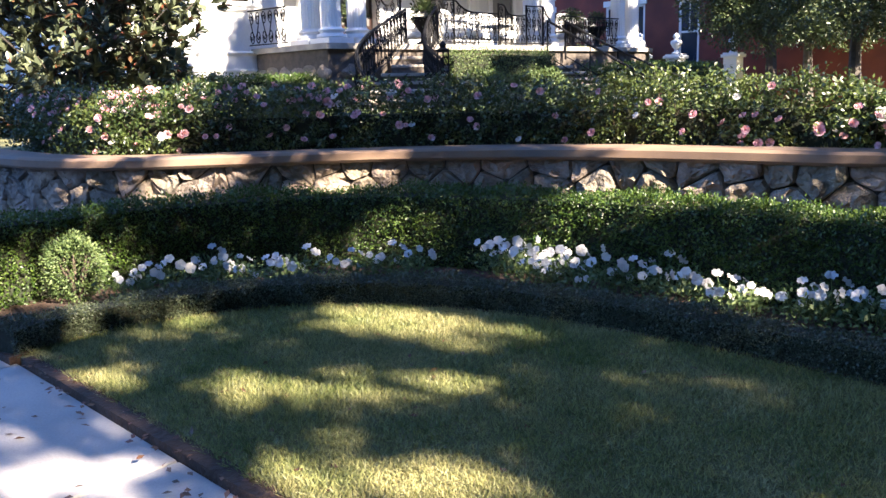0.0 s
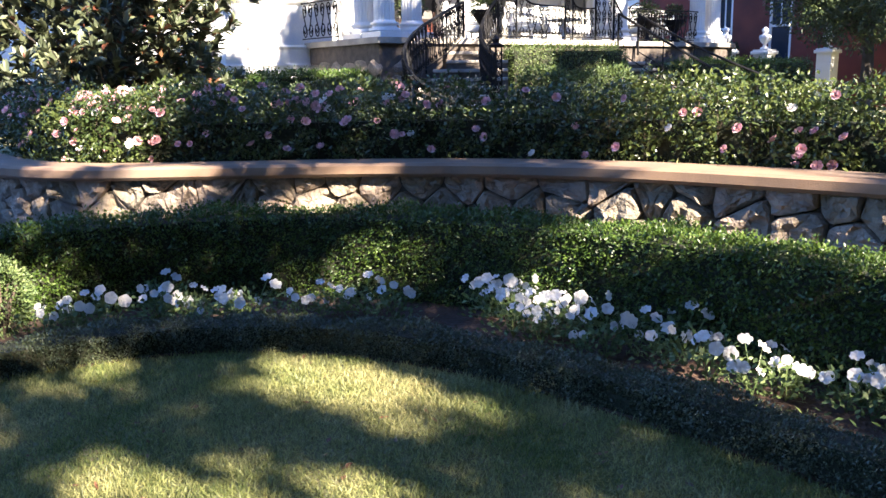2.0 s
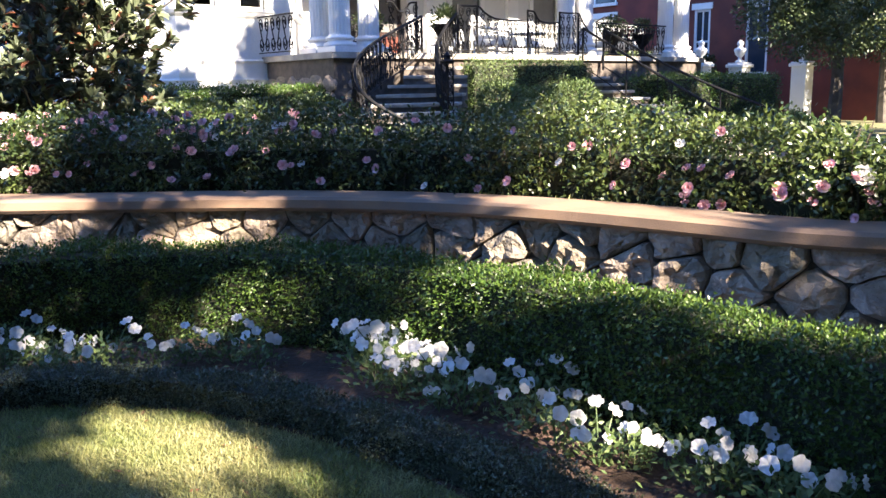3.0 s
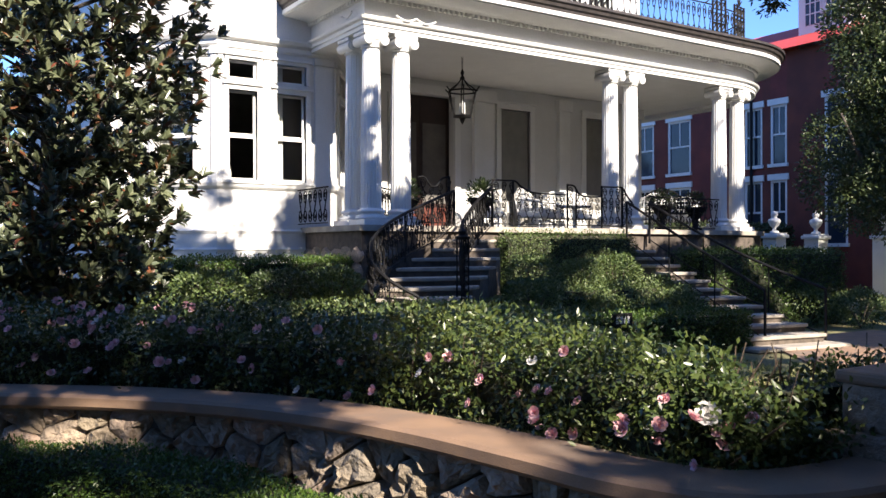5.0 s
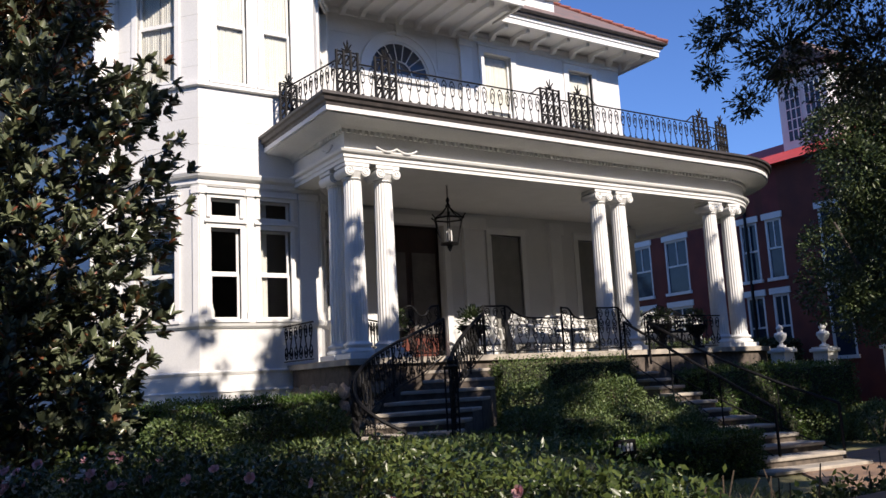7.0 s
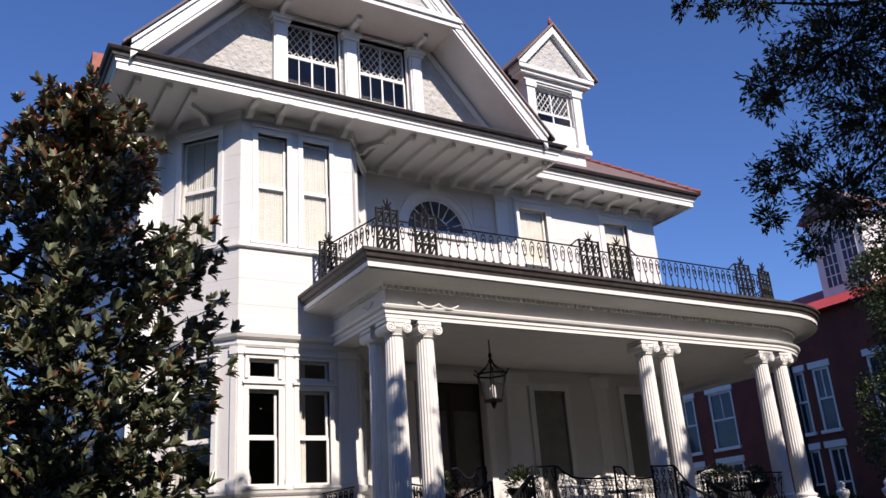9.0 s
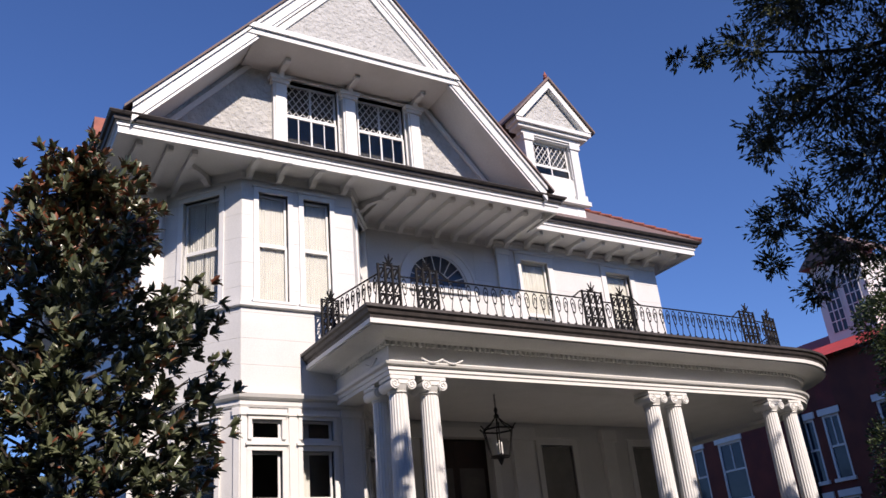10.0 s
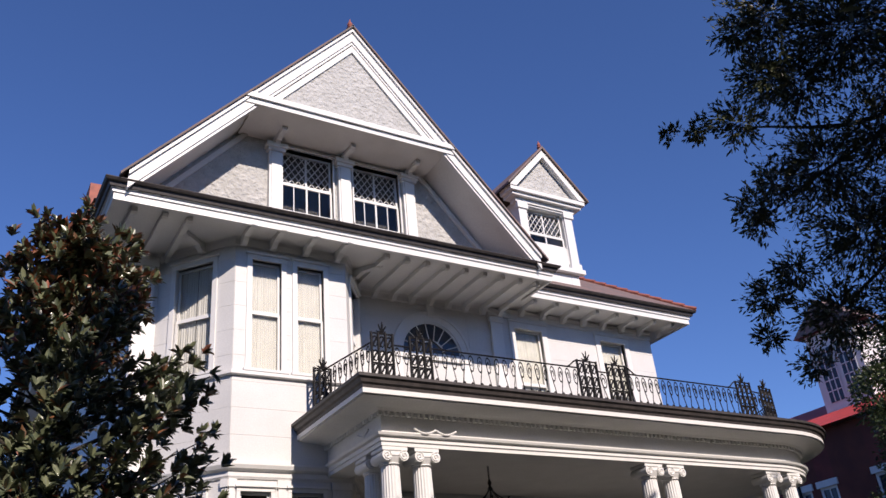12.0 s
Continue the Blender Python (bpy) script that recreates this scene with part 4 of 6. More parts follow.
bm = moulding(bmesh.new(), PORCH, [(0.70, ZE + 0.744), (0.80, ZE + 0.744), (0.81, ZE + 0.80), (0.85, ZE + 0.82), (0.87, ZE + 0.88), (0.91, ZE + 0.90), (0.91, ZE + 0.95), (0.70, ZE + 0.97)])
part("porch_gutter", bm, GUTTER, house, "dark weathered copper gutter edge")
den = []
for (x0, y0), (x1, y1) in zip(offset_line(PORCH, 0.24), offset_line(PORCH, 0.24)[1:]):
    L = math.hypot(x1 - x0, y1 - y0)
    k = int(L / 0.11)
    den += [(x0 + (x1 - x0) * i / max(1, k), y0 + (y1 - y0) * i / max(1, k)) for i in range(k)]
bm = bmesh.new()
for x, y in den:
    box(bm, x - 0.03, y - 0.03, ZE + 0.50, x + 0.03, y + 0.03, ZE + 0.565)
dentils = part("dentil_course", bm, TRIM, house)
tagged(dentils, "row of small white dentils", kind="stuff")
roofplan = offset_line(PORCH, 0.72) + [(XR + 0.004, 19.0), (XR + 0.004, YW - 0.024), (BAY[4][0] + 0.2, YW - 0.024), (BAY[3][0] + 0.2, YB + 0.2)]
bm = slab(bmesh.new(), roofplan, ZE + 0.73, ZE + 0.93)
part("balcony_floor", bm, GUTTER, house)
bm = slab(bmesh.new(), offset_line(PORCH, -0.18) + [(XR + 0.004, 19.0), (XR + 0.004, YW - 0.024), (BAY[4][0] + 0.2, YW - 0.024), (BAY[3][0] + 0.2, YB + 0.3)], ZE + 0.1, ZE + 0.16)
part("porch_ceiling", bm, SOFFIT, house, "flat painted porch ceiling")
# swag ornament on the frieze at the left end and over the first columns
bm = bmesh.new()
for sx, sy, ax in ((PX0 - 0.21, PYF + 0.25, "y"), (PX0 + 0.35, PYF - 0.33, "x")):
    zc = ZE + (0.40 if ax == "y" else 0.28)
    for q in range(2 if ax == "x" else 1):
        pts = []
        for k in range(9):
            u = k / 8
            d = u * 0.42 + q * 0.4
            pts.append((sx + (d if ax == "x" else 0), sy + (d if ax == "y" else 0), zc - 0.07 * math.sin(math.pi * u)))
        tube(bm, pts, 0.018, 6)
part("swag", bm, TRIM, house)


# ---- Ionic columns
def column_parts():
    H = ZE - ZF
    sh = bmesh.new()
    seg = 40
    rings = []
    for k in range(9):
        u = k / 8
        r = 0.185 * (1 - 0.16 * u ** 1.6)
        ring = []
        for a in range(seg):
            rr = r * (1 - (0.07 if a % 2 else 0.0))
            ring.append(sh.verts.new((rr * math.cos(2 * math.pi * a / seg), rr * math.sin(2 * math.pi * a / seg), 0.30 + u * (H - 0.58))))
        rings.append(ring)
    for a, b in zip(rings, rings[1:]):
        for k in range(seg):
            sh.faces.new((a[k], a[(k + 1) % seg], b[(k + 1) % seg], b[k]))
    shaft = mesh_of(sh, "shaft", TRIM)
    bs_ = nbox(-0.29, -0.29, 0, 0.29, 0.29, 0.10, bevel=0.008)
    lathe(bs_, [(0.27, 0.104), (0.285, 0.13), (0.27, 0.17), (0.225, 0.18), (0.215, 0.21), (0.24, 0.22), (0.25, 0.245), (0.235, 0.27), (0.20, 0.28), (0.19, 0.305)], seg=24)
    base = mesh_of(bs_, "base", TRIM)
    cp = lathe(bmesh.new(), [(0.165, H - 0.29), (0.185, H - 0.275), (0.165, H - 0.26), (0.20, H - 0.20), (0.22, H - 0.16)], seg=20)
    box(cp, -0.235, -0.215, H - 0.07, 0.235, 0.215, H - 0.004, bevel=0.012)
    for sx in (-1, 1):
        for y0, y1 in ((-0.225, 0.225),):
            n, pts = 20, []
            for k in range(n):
                a = 2 * math.pi * k / n
                pts.append((sx * 0.155 + 0.088 * math.cos(a), H - 0.15 + 0.088 * math.sin(a)))
            front(cp, pts, y0, y1)
            for s in (-1, 1):
                sp = []
                for k in range(18):
                    a = k * 0.62
                    rr = 0.085 * (1 - k / 19)
                    sp.append((sx * 0.155 + sx * rr * math.cos(a + 1.2), s * 0.228, H - 0.15 + rr * math.sin(a + 1.2)))
                tube(cp, sp, 0.014, 4)
    box(cp, -0.2, -0.2, H - 0.14, 0.2, 0.2, H - 0.075)
    return shaft, base, mesh_of(cp, "capital", TRIM)


col_me = column_parts()
for x, y, a in ((6.51, PYF, 0), (7.11, PYF, 0), (12.25, PYF + 0.02, 0), (12.84, PYF + 0.02, 0), (15.76, PYF + 0.03, 0), (16.45, PYF + 0.06, 4), (6.51, PYF + 0.62, 0)):
    cshaft = part("column", col_me[0], None, house, "fluted white Ionic column")
    cshaft.matrix_world = pose(x, y, ZF, 0, 0, a)
    part("base", col_me[1], None, cshaft), part("capital", col_me[2], None, cshaft)
# wall pilasters and door surround under the porch
for x0, x1 in ((8.10, 8.62), (10.98, 11.55), (13.6, 13.95), (16.15, 16.5)):
    bm = bmesh.new()
    box(bm, x0, YW - 0.12, ZF, x1, YW, ZE - 0.3), box(bm, x0 - 0.05, YW - 0.17, ZE - 0.3, x1 + 0.05, YW, ZE - 0.02)
    box(bm, x0 - 0.04, YW - 0.15, ZF, x1 + 0.04, YW, ZF + 0.3)
    part("pilaster", bm, TRIM, house)
bm = bmesh.new()
box(bm, 8.62, YW - 0.08, 5.22, 10.98, YW - 0.0, 5.42)
box(bm, 8.70, YW - 0.06, ZF, 8.865, YW - 0.002, 5.22), box(bm, 10.465, YW - 0.06, ZF, 10.62, YW - 0.002, 5.22)
part("door_surround", bm, TRIM, house)
door = part("door", nbox(8.87, YW + 0.24, ZF, 9.66, YW + 0.30, 5.2), WOOD, house, "dark wooden double front door")
part("door_leaf", nbox(9.67, YW + 0.24, ZF, 10.46, YW + 0.30, 5.2), WOOD, door)
bm = bmesh.new()
for x in (8.95, 9.75):
    box(bm, x, YW + 0.215, ZF + 0.10, x + 0.63, YW + 0.238, ZF + 0.55, bevel=0.01)
part("door_panel", bm, REDWOOD, door, "red-brown lower panels")
bm = bmesh.new()
for x in (8.95, 9.75):
    box(bm, x, YW + 0.225, ZF + 0.65, x + 0.63, YW + 0.238, ZF + 2.5)
part("door_screen", bm, DARKROOM, door, "dark door screen")
part("handle", lathe(bmesh.new(), [(0.03, 0), (0.03, 0.05)], 9.62, YW + 0.2, ZF + 1.0, 8), IRON, door)


# ---------------------------------------------------------------- wrought iron
def s_scroll(w, h, r=0.0125, turns=1.6):
    """One S-scroll in the x-z plane, w wide and h high, of flat bar."""
    bm = bmesh.new()
    pts = []
    R = min(w, h) * 0.46
    n = 18
    for k in range(n):
        a = turns * 2 * math.pi * (1 - k / n)
        rr = R * (0.25 + 0.75 * k / n)
        pts.append((w * 0.5 - rr * math.cos(a) * 0.8, 0, h - R * 1.05 + rr * math.sin(a)))
    for k in range(1, 5):
        u = k / 5
        pts.append((w * (0.5 - 0.25 + 0.5 * u), 0, (h - R * 1.05) * (1 - u) + R * 1.05 * u))
    for k in range(n):
        a = turns * 2 * math.pi * k / n
        rr = R * (1 - 0.75 * k / n)
        pts.append((w * 0.5 + rr * math.cos(a) * 0.8, 0, R * 1.05 - rr * math.sin(a)))
    tube(bm, pts, r, 4)
    return mesh_of(bm, "scroll", IRON)


SCR = s_scroll(0.30, 0.62)
SCR_S = s_scroll(0.22, 0.40)


def rail_run(parent, a, b, h, scr, sw, sh, bars=True, lift=0.06):
    """Top and bottom rails from a to b with scrolls between."""
    a, b = Vector(a), Vector(b)
    d = b - a
    L = Vector((d.x, d.y, 0)).length
    up = Vector((0, 0, 1))
    bm = tube(bmesh.new(), [a + up * h, b + up * h], 0.016, 6)
    part("top_rail", bm, IRON, parent)
    bm = tube(bmesh.new(), [a + up * lift, b + up * lift], 0.010, 4)
    part("bottom_rail", bm, IRON, parent)
    sw *= 0.62
    n = max(1, round(L / sw))
    for k in range(n):
        p = a.lerp(b, (k + (0.0 if k % 2 == 0 else 1.0)) / n)
        o = part("scroll", scr, None, parent)
        o.matrix_world = Matrix.Translation(p + up * (lift + 0.01)) @ Matrix.Rotation(math.atan2(d.y, d.x), 4, "Z") @ Matrix.Diagonal(((L / n) / 0.30 * (1.0 if k % 2 == 0 else -1.0), 1, (h - lift - 0.02) / sh, 1))


def pier(parent, p, w, h, top=True, ang=0):
    """An openwork iron pier panel, w wide, with a flower crest."""
    bm = bmesh.new()
    for x in (0, w * 0.33, w * 0.67, w):
        tube(bm, [(x, 0, 0), (x, 0, h)], 0.026, 5)
    for z in (0.05, h * 0.5, h - 0.02):
        tube(bm, [(0, 0, z), (w, 0, z)], 0.018, 5)
    for x in (w * 0.165, w * 0.5, w * 0.835):
        for z in (h * 0.18, h * 0.40, h * 0.62, h * 0.85):
            tube(bm, [(x + 0.055 * math.cos(q), 0, z + 0.10 * math.sin(q)) for q in np.linspace(0, 2 * math.pi, 10)], 0.017, 4)
            tube(bm, [(x - 0.05, 0.01, z - 0.09), (x, 0.012, z), (x + 0.05, 0.01, z + 0.09)], 0.018, 4)
    if top:
        for q in range(7):
            aa = math.pi * (q + 0.5) / 7
            tube(bm, [(w / 2, 0, h), (w / 2 + 0.10 * math.cos(aa), 0.03 * (-1) ** q, h + 0.20 * math.sin(aa))], 0.022, 4, 0.5)
    o = part("pier", bm, IRON, parent)
    o.matrix_world = pose(*p, 0, 0, ang)


bal = thing("balcony_railing", "black wrought iron balcony railing with S-scrolls", "railing")
BZ, BY = 6.42, PYF - 0.05 + 0.12
for x, w in ((6.32, 0.42), (7.09, 0.43), (10.96, 0.50), (11.73, 0.52), (15.60, 0.46)):
    pier(bal, (x, BY, BZ), w, 1.16)
rail_run(bal, (6.74, BY, BZ), (7.09, BY, BZ), 0.95, SCR, 0.30, 0.62)
rail_run(bal, (7.52, BY, BZ), (10.96, BY, BZ), 0.98, SCR, 0.30, 0.62)
rail_run(bal, (11.46, BY, BZ), (11.73, BY, BZ), 0.95, SCR, 0.30, 0.62)
rail_run(bal, (12.25, BY, BZ), (15.60, BY, BZ), 0.98, SCR, 0.30, 0.62)
rail_run(bal, (16.06, BY, BZ), (16.45, BY + 0.05, BZ), 0.95, SCR, 0.30, 0.62)
pier(bal, (16.45, BY + 0.05, BZ), 0.5, 1.14, ang=12)
cur = arc_pts(PXC, PYF + PR, PR - 0.10, -64, 0, 6)
for p, q in zip(cur, cur[1:]):
    rail_run(bal, (*p, BZ), (*q, BZ), 1.02, SCR, 0.30, 0.62)
rail_run(bal, (cur[-1][0], cur[-1][1], BZ), (cur[-1][0], 18.6, BZ), 1.02, SCR, 0.30, 0.62)
rail_run(bal, (6.30, BY, BZ), (6.05, 14.0, BZ), 0.95, SCR, 0.30, 0.62)
pier(bal, (5.90, 14.0, BZ), 0.34, 1.02)
for x0, x1 in ((7.52, 7.82), (10.66, 10.96), (12.25, 12.55), (15.30, 15.60)):
    u = 1 if x0 in (7.52, 12.25) else -1
    pts = [(x0 + (x1 - x0) * k / 6, BY, BZ + 0.98 + 0.16 * (0.5 + 0.5 * math.cos(math.pi * (k / 6 if u > 0 else 1 - k / 6)))) for k in range(7)]
    part("ramped_rail", tube(bmesh.new(), pts, 0.016, 5), IRON, bal)

prail = thing("porch_railing", "black wrought iron porch railing with scrolls", "railing")
PY = PYF - 0.30
def railing_line(parent, pts):
    """A railing whose top follows (x, height), with scrolls below and a post at each named end."""
    top = spline([(x, PY, ZF + h) for x, h in pts], 4)
    part("top_rail", tube(bmesh.new(), top, 0.019, 6), IRON, parent)
    part("bottom_rail", tube(bmesh.new(), [(pts[0][0], PY, ZF + 0.06), (pts[-1][0], PY, ZF + 0.06)], 0.012, 4), IRON, parent)
    x = pts[0][0]
    k = 0
    while x < pts[-1][0] - 0.08:
        hh = float(np.interp(x + 0.09, [p[0] for p in pts], [p[1] for p in pts]))
        for z0, z1, me, sw, sh in ((0.07, hh * 0.62, SCR, 0.30, 0.62), (hh * 0.56, hh - 0.02, SCR_S, 0.22, 0.40)):
            o = part("scroll", me, None, parent)
            o.matrix_world = Matrix.Translation((x + (0.18 if k % 2 else 0), PY, ZF + z0)) @ Matrix.Diagonal(((-1 if k % 2 else 1) * 0.18 / sw, 1, (z1 - z0) / sh, 1))
        x += 0.18
        k += 1


railing_line(prail, [(8.92, 0.88), (9.2, 0.88), (9.45, 0.88), (9.6, 0.78), (9.86, 0.68), (10.3, 0.66), (10.72, 0.66)])
railing_line(prail, [(10.77, 0.86), (10.95, 0.84), (11.1, 0.68), (11.4, 0.64), (11.7, 0.66)])
railing_line(prail, [(11.7, 0.86), (12.0, 0.86), (12.28, 0.86), (12.42, 0.70), (12.62, 0.5)])
railing_line(prail, [(7.30, 0.86), (7.42, 0.86), (7.55, 0.72), (7.68, 0.72), (7.80, 0.86), (7.95, 0.88)])
for x, h, r in ((8.92, 0.9, 0.022), (9.41, 0.88, 0.02), (10.77, 0.88, 0.022), (11.0, 0.8, 0.016), (11.7, 0.88, 0.024), (12.28, 0.88, 0.024), (7.95, 0.9, 0.02)):
    part("post", tube(bmesh.new(), [(x, PY, ZF), (x, PY, ZF + h)], r, 6), IRON, prail)
rail_run(prail, (13.3, PYF - 0.1, ZF), (15.6, PYF - 0.1, ZF), 0.72, SCR, 0.30, 0.62)
rail_run(prail, (5.95, 14.2, ZF), (6.0, 13.0, ZF), 0.7, SCR, 0.30, 0.62)
rail_run(prail, (6.75, PYF + 0.5, ZF), (8.3, PYF + 2.0, ZF), 0.75, SCR, 0.30, 0.62)

# ---------------------------------------------------------------- front steps
steps = thing("front_steps", "curved flight of pale stone steps up to the porch", "steps")
NOSE = [((7.55, 12.1), (8.95, 12.1), ZF), ((7.52, 11.88), (8.88, 11.86), 1.86), ((7.30, 11.6), (8.77, 11.6), 1.70), ((6.59, 11.1), (8.30, 11.1), 1.54), ((6.07, 10.7), (7.75, 10.58), 1.39),
        ((5.70, 10.34), (7.22, 10.08), 1.25), ((5.40, 10.02), (6.80, 9.68), 1.12), ((5.18, 9.72), (6.45, 9.30), 0.99), ((5.0, 9.42), (6.20, 8.98), 0.88)]
for (a0, b0, _), (a1, b1, z) in zip(NOSE, NOSE[1:]):
    mid = ((a1[0] + b1[0]) / 2 - 0.05, (a1[1] + b1[1]) / 2 - 0.07)
    bm = slab(bmesh.new(), [a0, b0, b1, mid, a1], z - 0.055, z)
    bmesh.ops.bevel(bm, geom=[e for e in bm.edges if abs(e.verts[0].co.z - e.verts[1].co.z) < 1e-6], offset=0.012, segments=2, affect="EDGES", profile=0.5)
    part("tread", bm, STEP, steps)
    ins = lambda p, q: (p[0] + (q[0] - p[0]) * 0.06, p[1] + (q[1] - p[1]) * 0.06)
    # riser takes the dark mortar colour to stand in for shade
    part("riser", slab(bmesh.new(), [a0, b0, ins(b1, b0), ins(mid, ((a0[0] + b0[0]) / 2, (a0[1] + b0[1]) / 2)), ins(a1, a0)], TERRACE - 0.2, z - 0.058), MORTAR, steps, "riser coloured dark in place of shade")


def stair_rail(name, pts, label, scr=True):
    """A handrail through (x, y, z, height): its bottom rail lies that much lower, with posts and scrolls between."""
    r = thing(name, label, "railing")
    T = spline([p[:3] for p in pts], 5)
    hs = np.interp(np.arange(len(T)) / 5, np.arange(len(pts)), [p[3] for p in pts])
    P3 = [Vector(p) for p in T]
    part("handrail", tube(bmesh.new(), P3, 0.026, 6), IRON, r)
    part("bottom_rail", tube(bmesh.new(), [p - Vector((0, 0, h - 0.08)) for p, h in zip(P3, hs)], 0.013, 4), IRON, r)
    for i, (p, h) in enumerate(zip(P3, hs)):
        if i % 5 == 0:
            part("post", tube(bmesh.new(), [p - Vector((0, 0, h)), p], 0.014 if 0 < i < len(P3) - 1 else 0.026, 5), IRON, r)
        if scr and i < len(P3) - 1 and h > 0.25:
            d = P3[i + 1] - p
            L = max(0.05, math.hypot(d.x, d.y))
            sh = Matrix.Identity(4)
            sh[2][0] = d.z / L
            for z0, z1, me, sw, sz in ((h - 0.09, h * 0.42, SCR, 0.30, 0.62), (h * 0.46, 0.02, SCR_S, 0.22, 0.40)):
                o = part("scroll", me, None, r)
                o.matrix_world = Matrix.Translation(p - Vector((0, 0, z0))) @ Matrix.Rotation(math.atan2(d.y, d.x), 4, "Z") @ sh @ Matrix.Diagonal((L / sw, 1, (z0 - z1) / sz, 1))
    return r


stair_rail("stair_railing", [(8.0, 11.95, 2.74, 0.70), (7.3, 11.6, 2.52, 0.80), (6.53, 11.2, 2.27, 0.80), (5.88, 10.75, 2.03, 0.80), (5.46, 10.35, 1.80, 0.80), (5.25, 9.95, 1.50, 0.60), (5.33, 9.6, 1.25, 0.33), (5.62, 9.3, 1.02, 0.14)], "curved wrought iron stair railing ending in a scroll")
stair_rail("stair_railing", [(8.85, 11.95, 2.84, 0.78), (8.28, 11.6, 2.56, 0.80), (7.67, 11.1, 2.25, 0.80), (7.23, 10.6, 2.02, 0.80), (6.85, 10.05, 1.86, 0.85), (6.52, 9.5, 1.72, 0.84)], "wrought iron stair railing beside stone steps")
newel = thing("newel_post", "dark openwork iron newel at the foot of the steps", "newel post", at=(6.40, 9.35, TERRACE - 0.02))
for dx, dy in ((-0.06, -0.06), (0.06, -0.06), (0.06, 0.06), (-0.06, 0.06)):
    part("bar", tube(bmesh.new(), [(dx, dy, 0), (dx, dy, 0.98)], 0.013, 5), IRON, newel)
part("cap", lathe(bmesh.new(), [(0.10, 0.96), (0.11, 1.0), (0.05, 1.03), (0.06, 1.08), (0.01, 1.14)], seg=12), IRON, newel)
for k in range(4):
    o = part("scroll", SCR_S, None, newel)
    o.matrix_local = Matrix.Translation((-0.06, -0.06, 0.06 + 0.22 * k)) @ Matrix.Diagonal((0.12 / 0.22, 1, 0.5, 1))

# side steps to the lower path
side = thing("side_steps", "worn pale stone side steps, dappled with sun", "steps")
NS2 = 12
for k in range(NS2):
    u = (k + 1) / NS2
    z, y0 = 1.80 - 1.72 * u, 12.0 - 4.2 * u
    x0 = float(np.interp(u, [0, 0.45, 0.8, 1.0], [12.30, 12.0, 11.75, 11.0])) + 0.05 * math.sin(k * 2.3)
    # upper treads stop short on the right, in place of the shade there
    x1 = x0 + float(np.interp(u, [0, 0.5, 0.8, 1.0], [0.55, 0.7, 1.2, 2.1]))
    bm = slab(bmesh.new(), [(x0, y0 - 0.03), (x1, y0 - 0.05 - 0.25 * u), (x1 + 0.03, y0 + 0.36), (x0 + 0.02, y0 + 0.38)], z - 0.06, z)
    bmesh.ops.bevel(bm, geom=list(bm.edges), offset=0.012, segments=1, affect="EDGES")
    part("tread", bm, STEP, side)
    # shade on the riser is put in as dark mortar colour
    part("riser", slab(bmesh.new(), [(x0 + 0.03, y0 + 0.01), (x1 - 0.03, y0 - 0.25 * u), (x1 - 0.03, y0 + 0.36), (x0 + 0.03, y0 + 0.38)], -0.02, z - 0.063), MORTAR, side)
stair_rail("side_stair_railing", [(12.28, 11.9, 2.66, 0.86), (12.1, 10.6, 2.05, 0.86), (11.95, 9.4, 1.50, 0.86), (11.74, 8.2, 0.98, 0.90)], "plain black iron handrail of the side steps", scr=False)
stair_rail("side_stair_railing", [(12.95, 11.9, 2.66, 0.86), (12.85, 10.4, 1.95, 0.86), (12.95, 9.0, 1.36, 0.86), (13.15, 8.0, 0.98, 0.90)], "plain black iron handrail of the side steps", scr=False)


# ---------------------------------------------------------------- planting
def arcs(line):
    P = np.array(line)
    return P, np.concatenate([[0], np.cumsum(np.linalg.norm(np.diff(P, axis=0), axis=1))])


def along(P, S, s, off):
    """Places on a plan line at lengths s, moved off to its left-hand side, with the outward way."""
    x, y = np.interp(s, S, P[:, 0]), np.interp(s, S, P[:, 1])
    e = 0.02
    dx, dy = np.interp(s + e, S, P[:, 0]) - np.interp(s - e, S, P[:, 0]), np.interp(s + e, S, P[:, 1]) - np.interp(s - e, S, P[:, 1])
    L = np.maximum(1e-6, np.hypot(dx, dy))
    nx, ny = -dy / L, dx / L
    return x + nx * off, y + ny * off, nx, ny


EP, ES = arcs(EDGE)
GP, GS = arcs(GUIDE)
CP, CS = arcs(COPE)


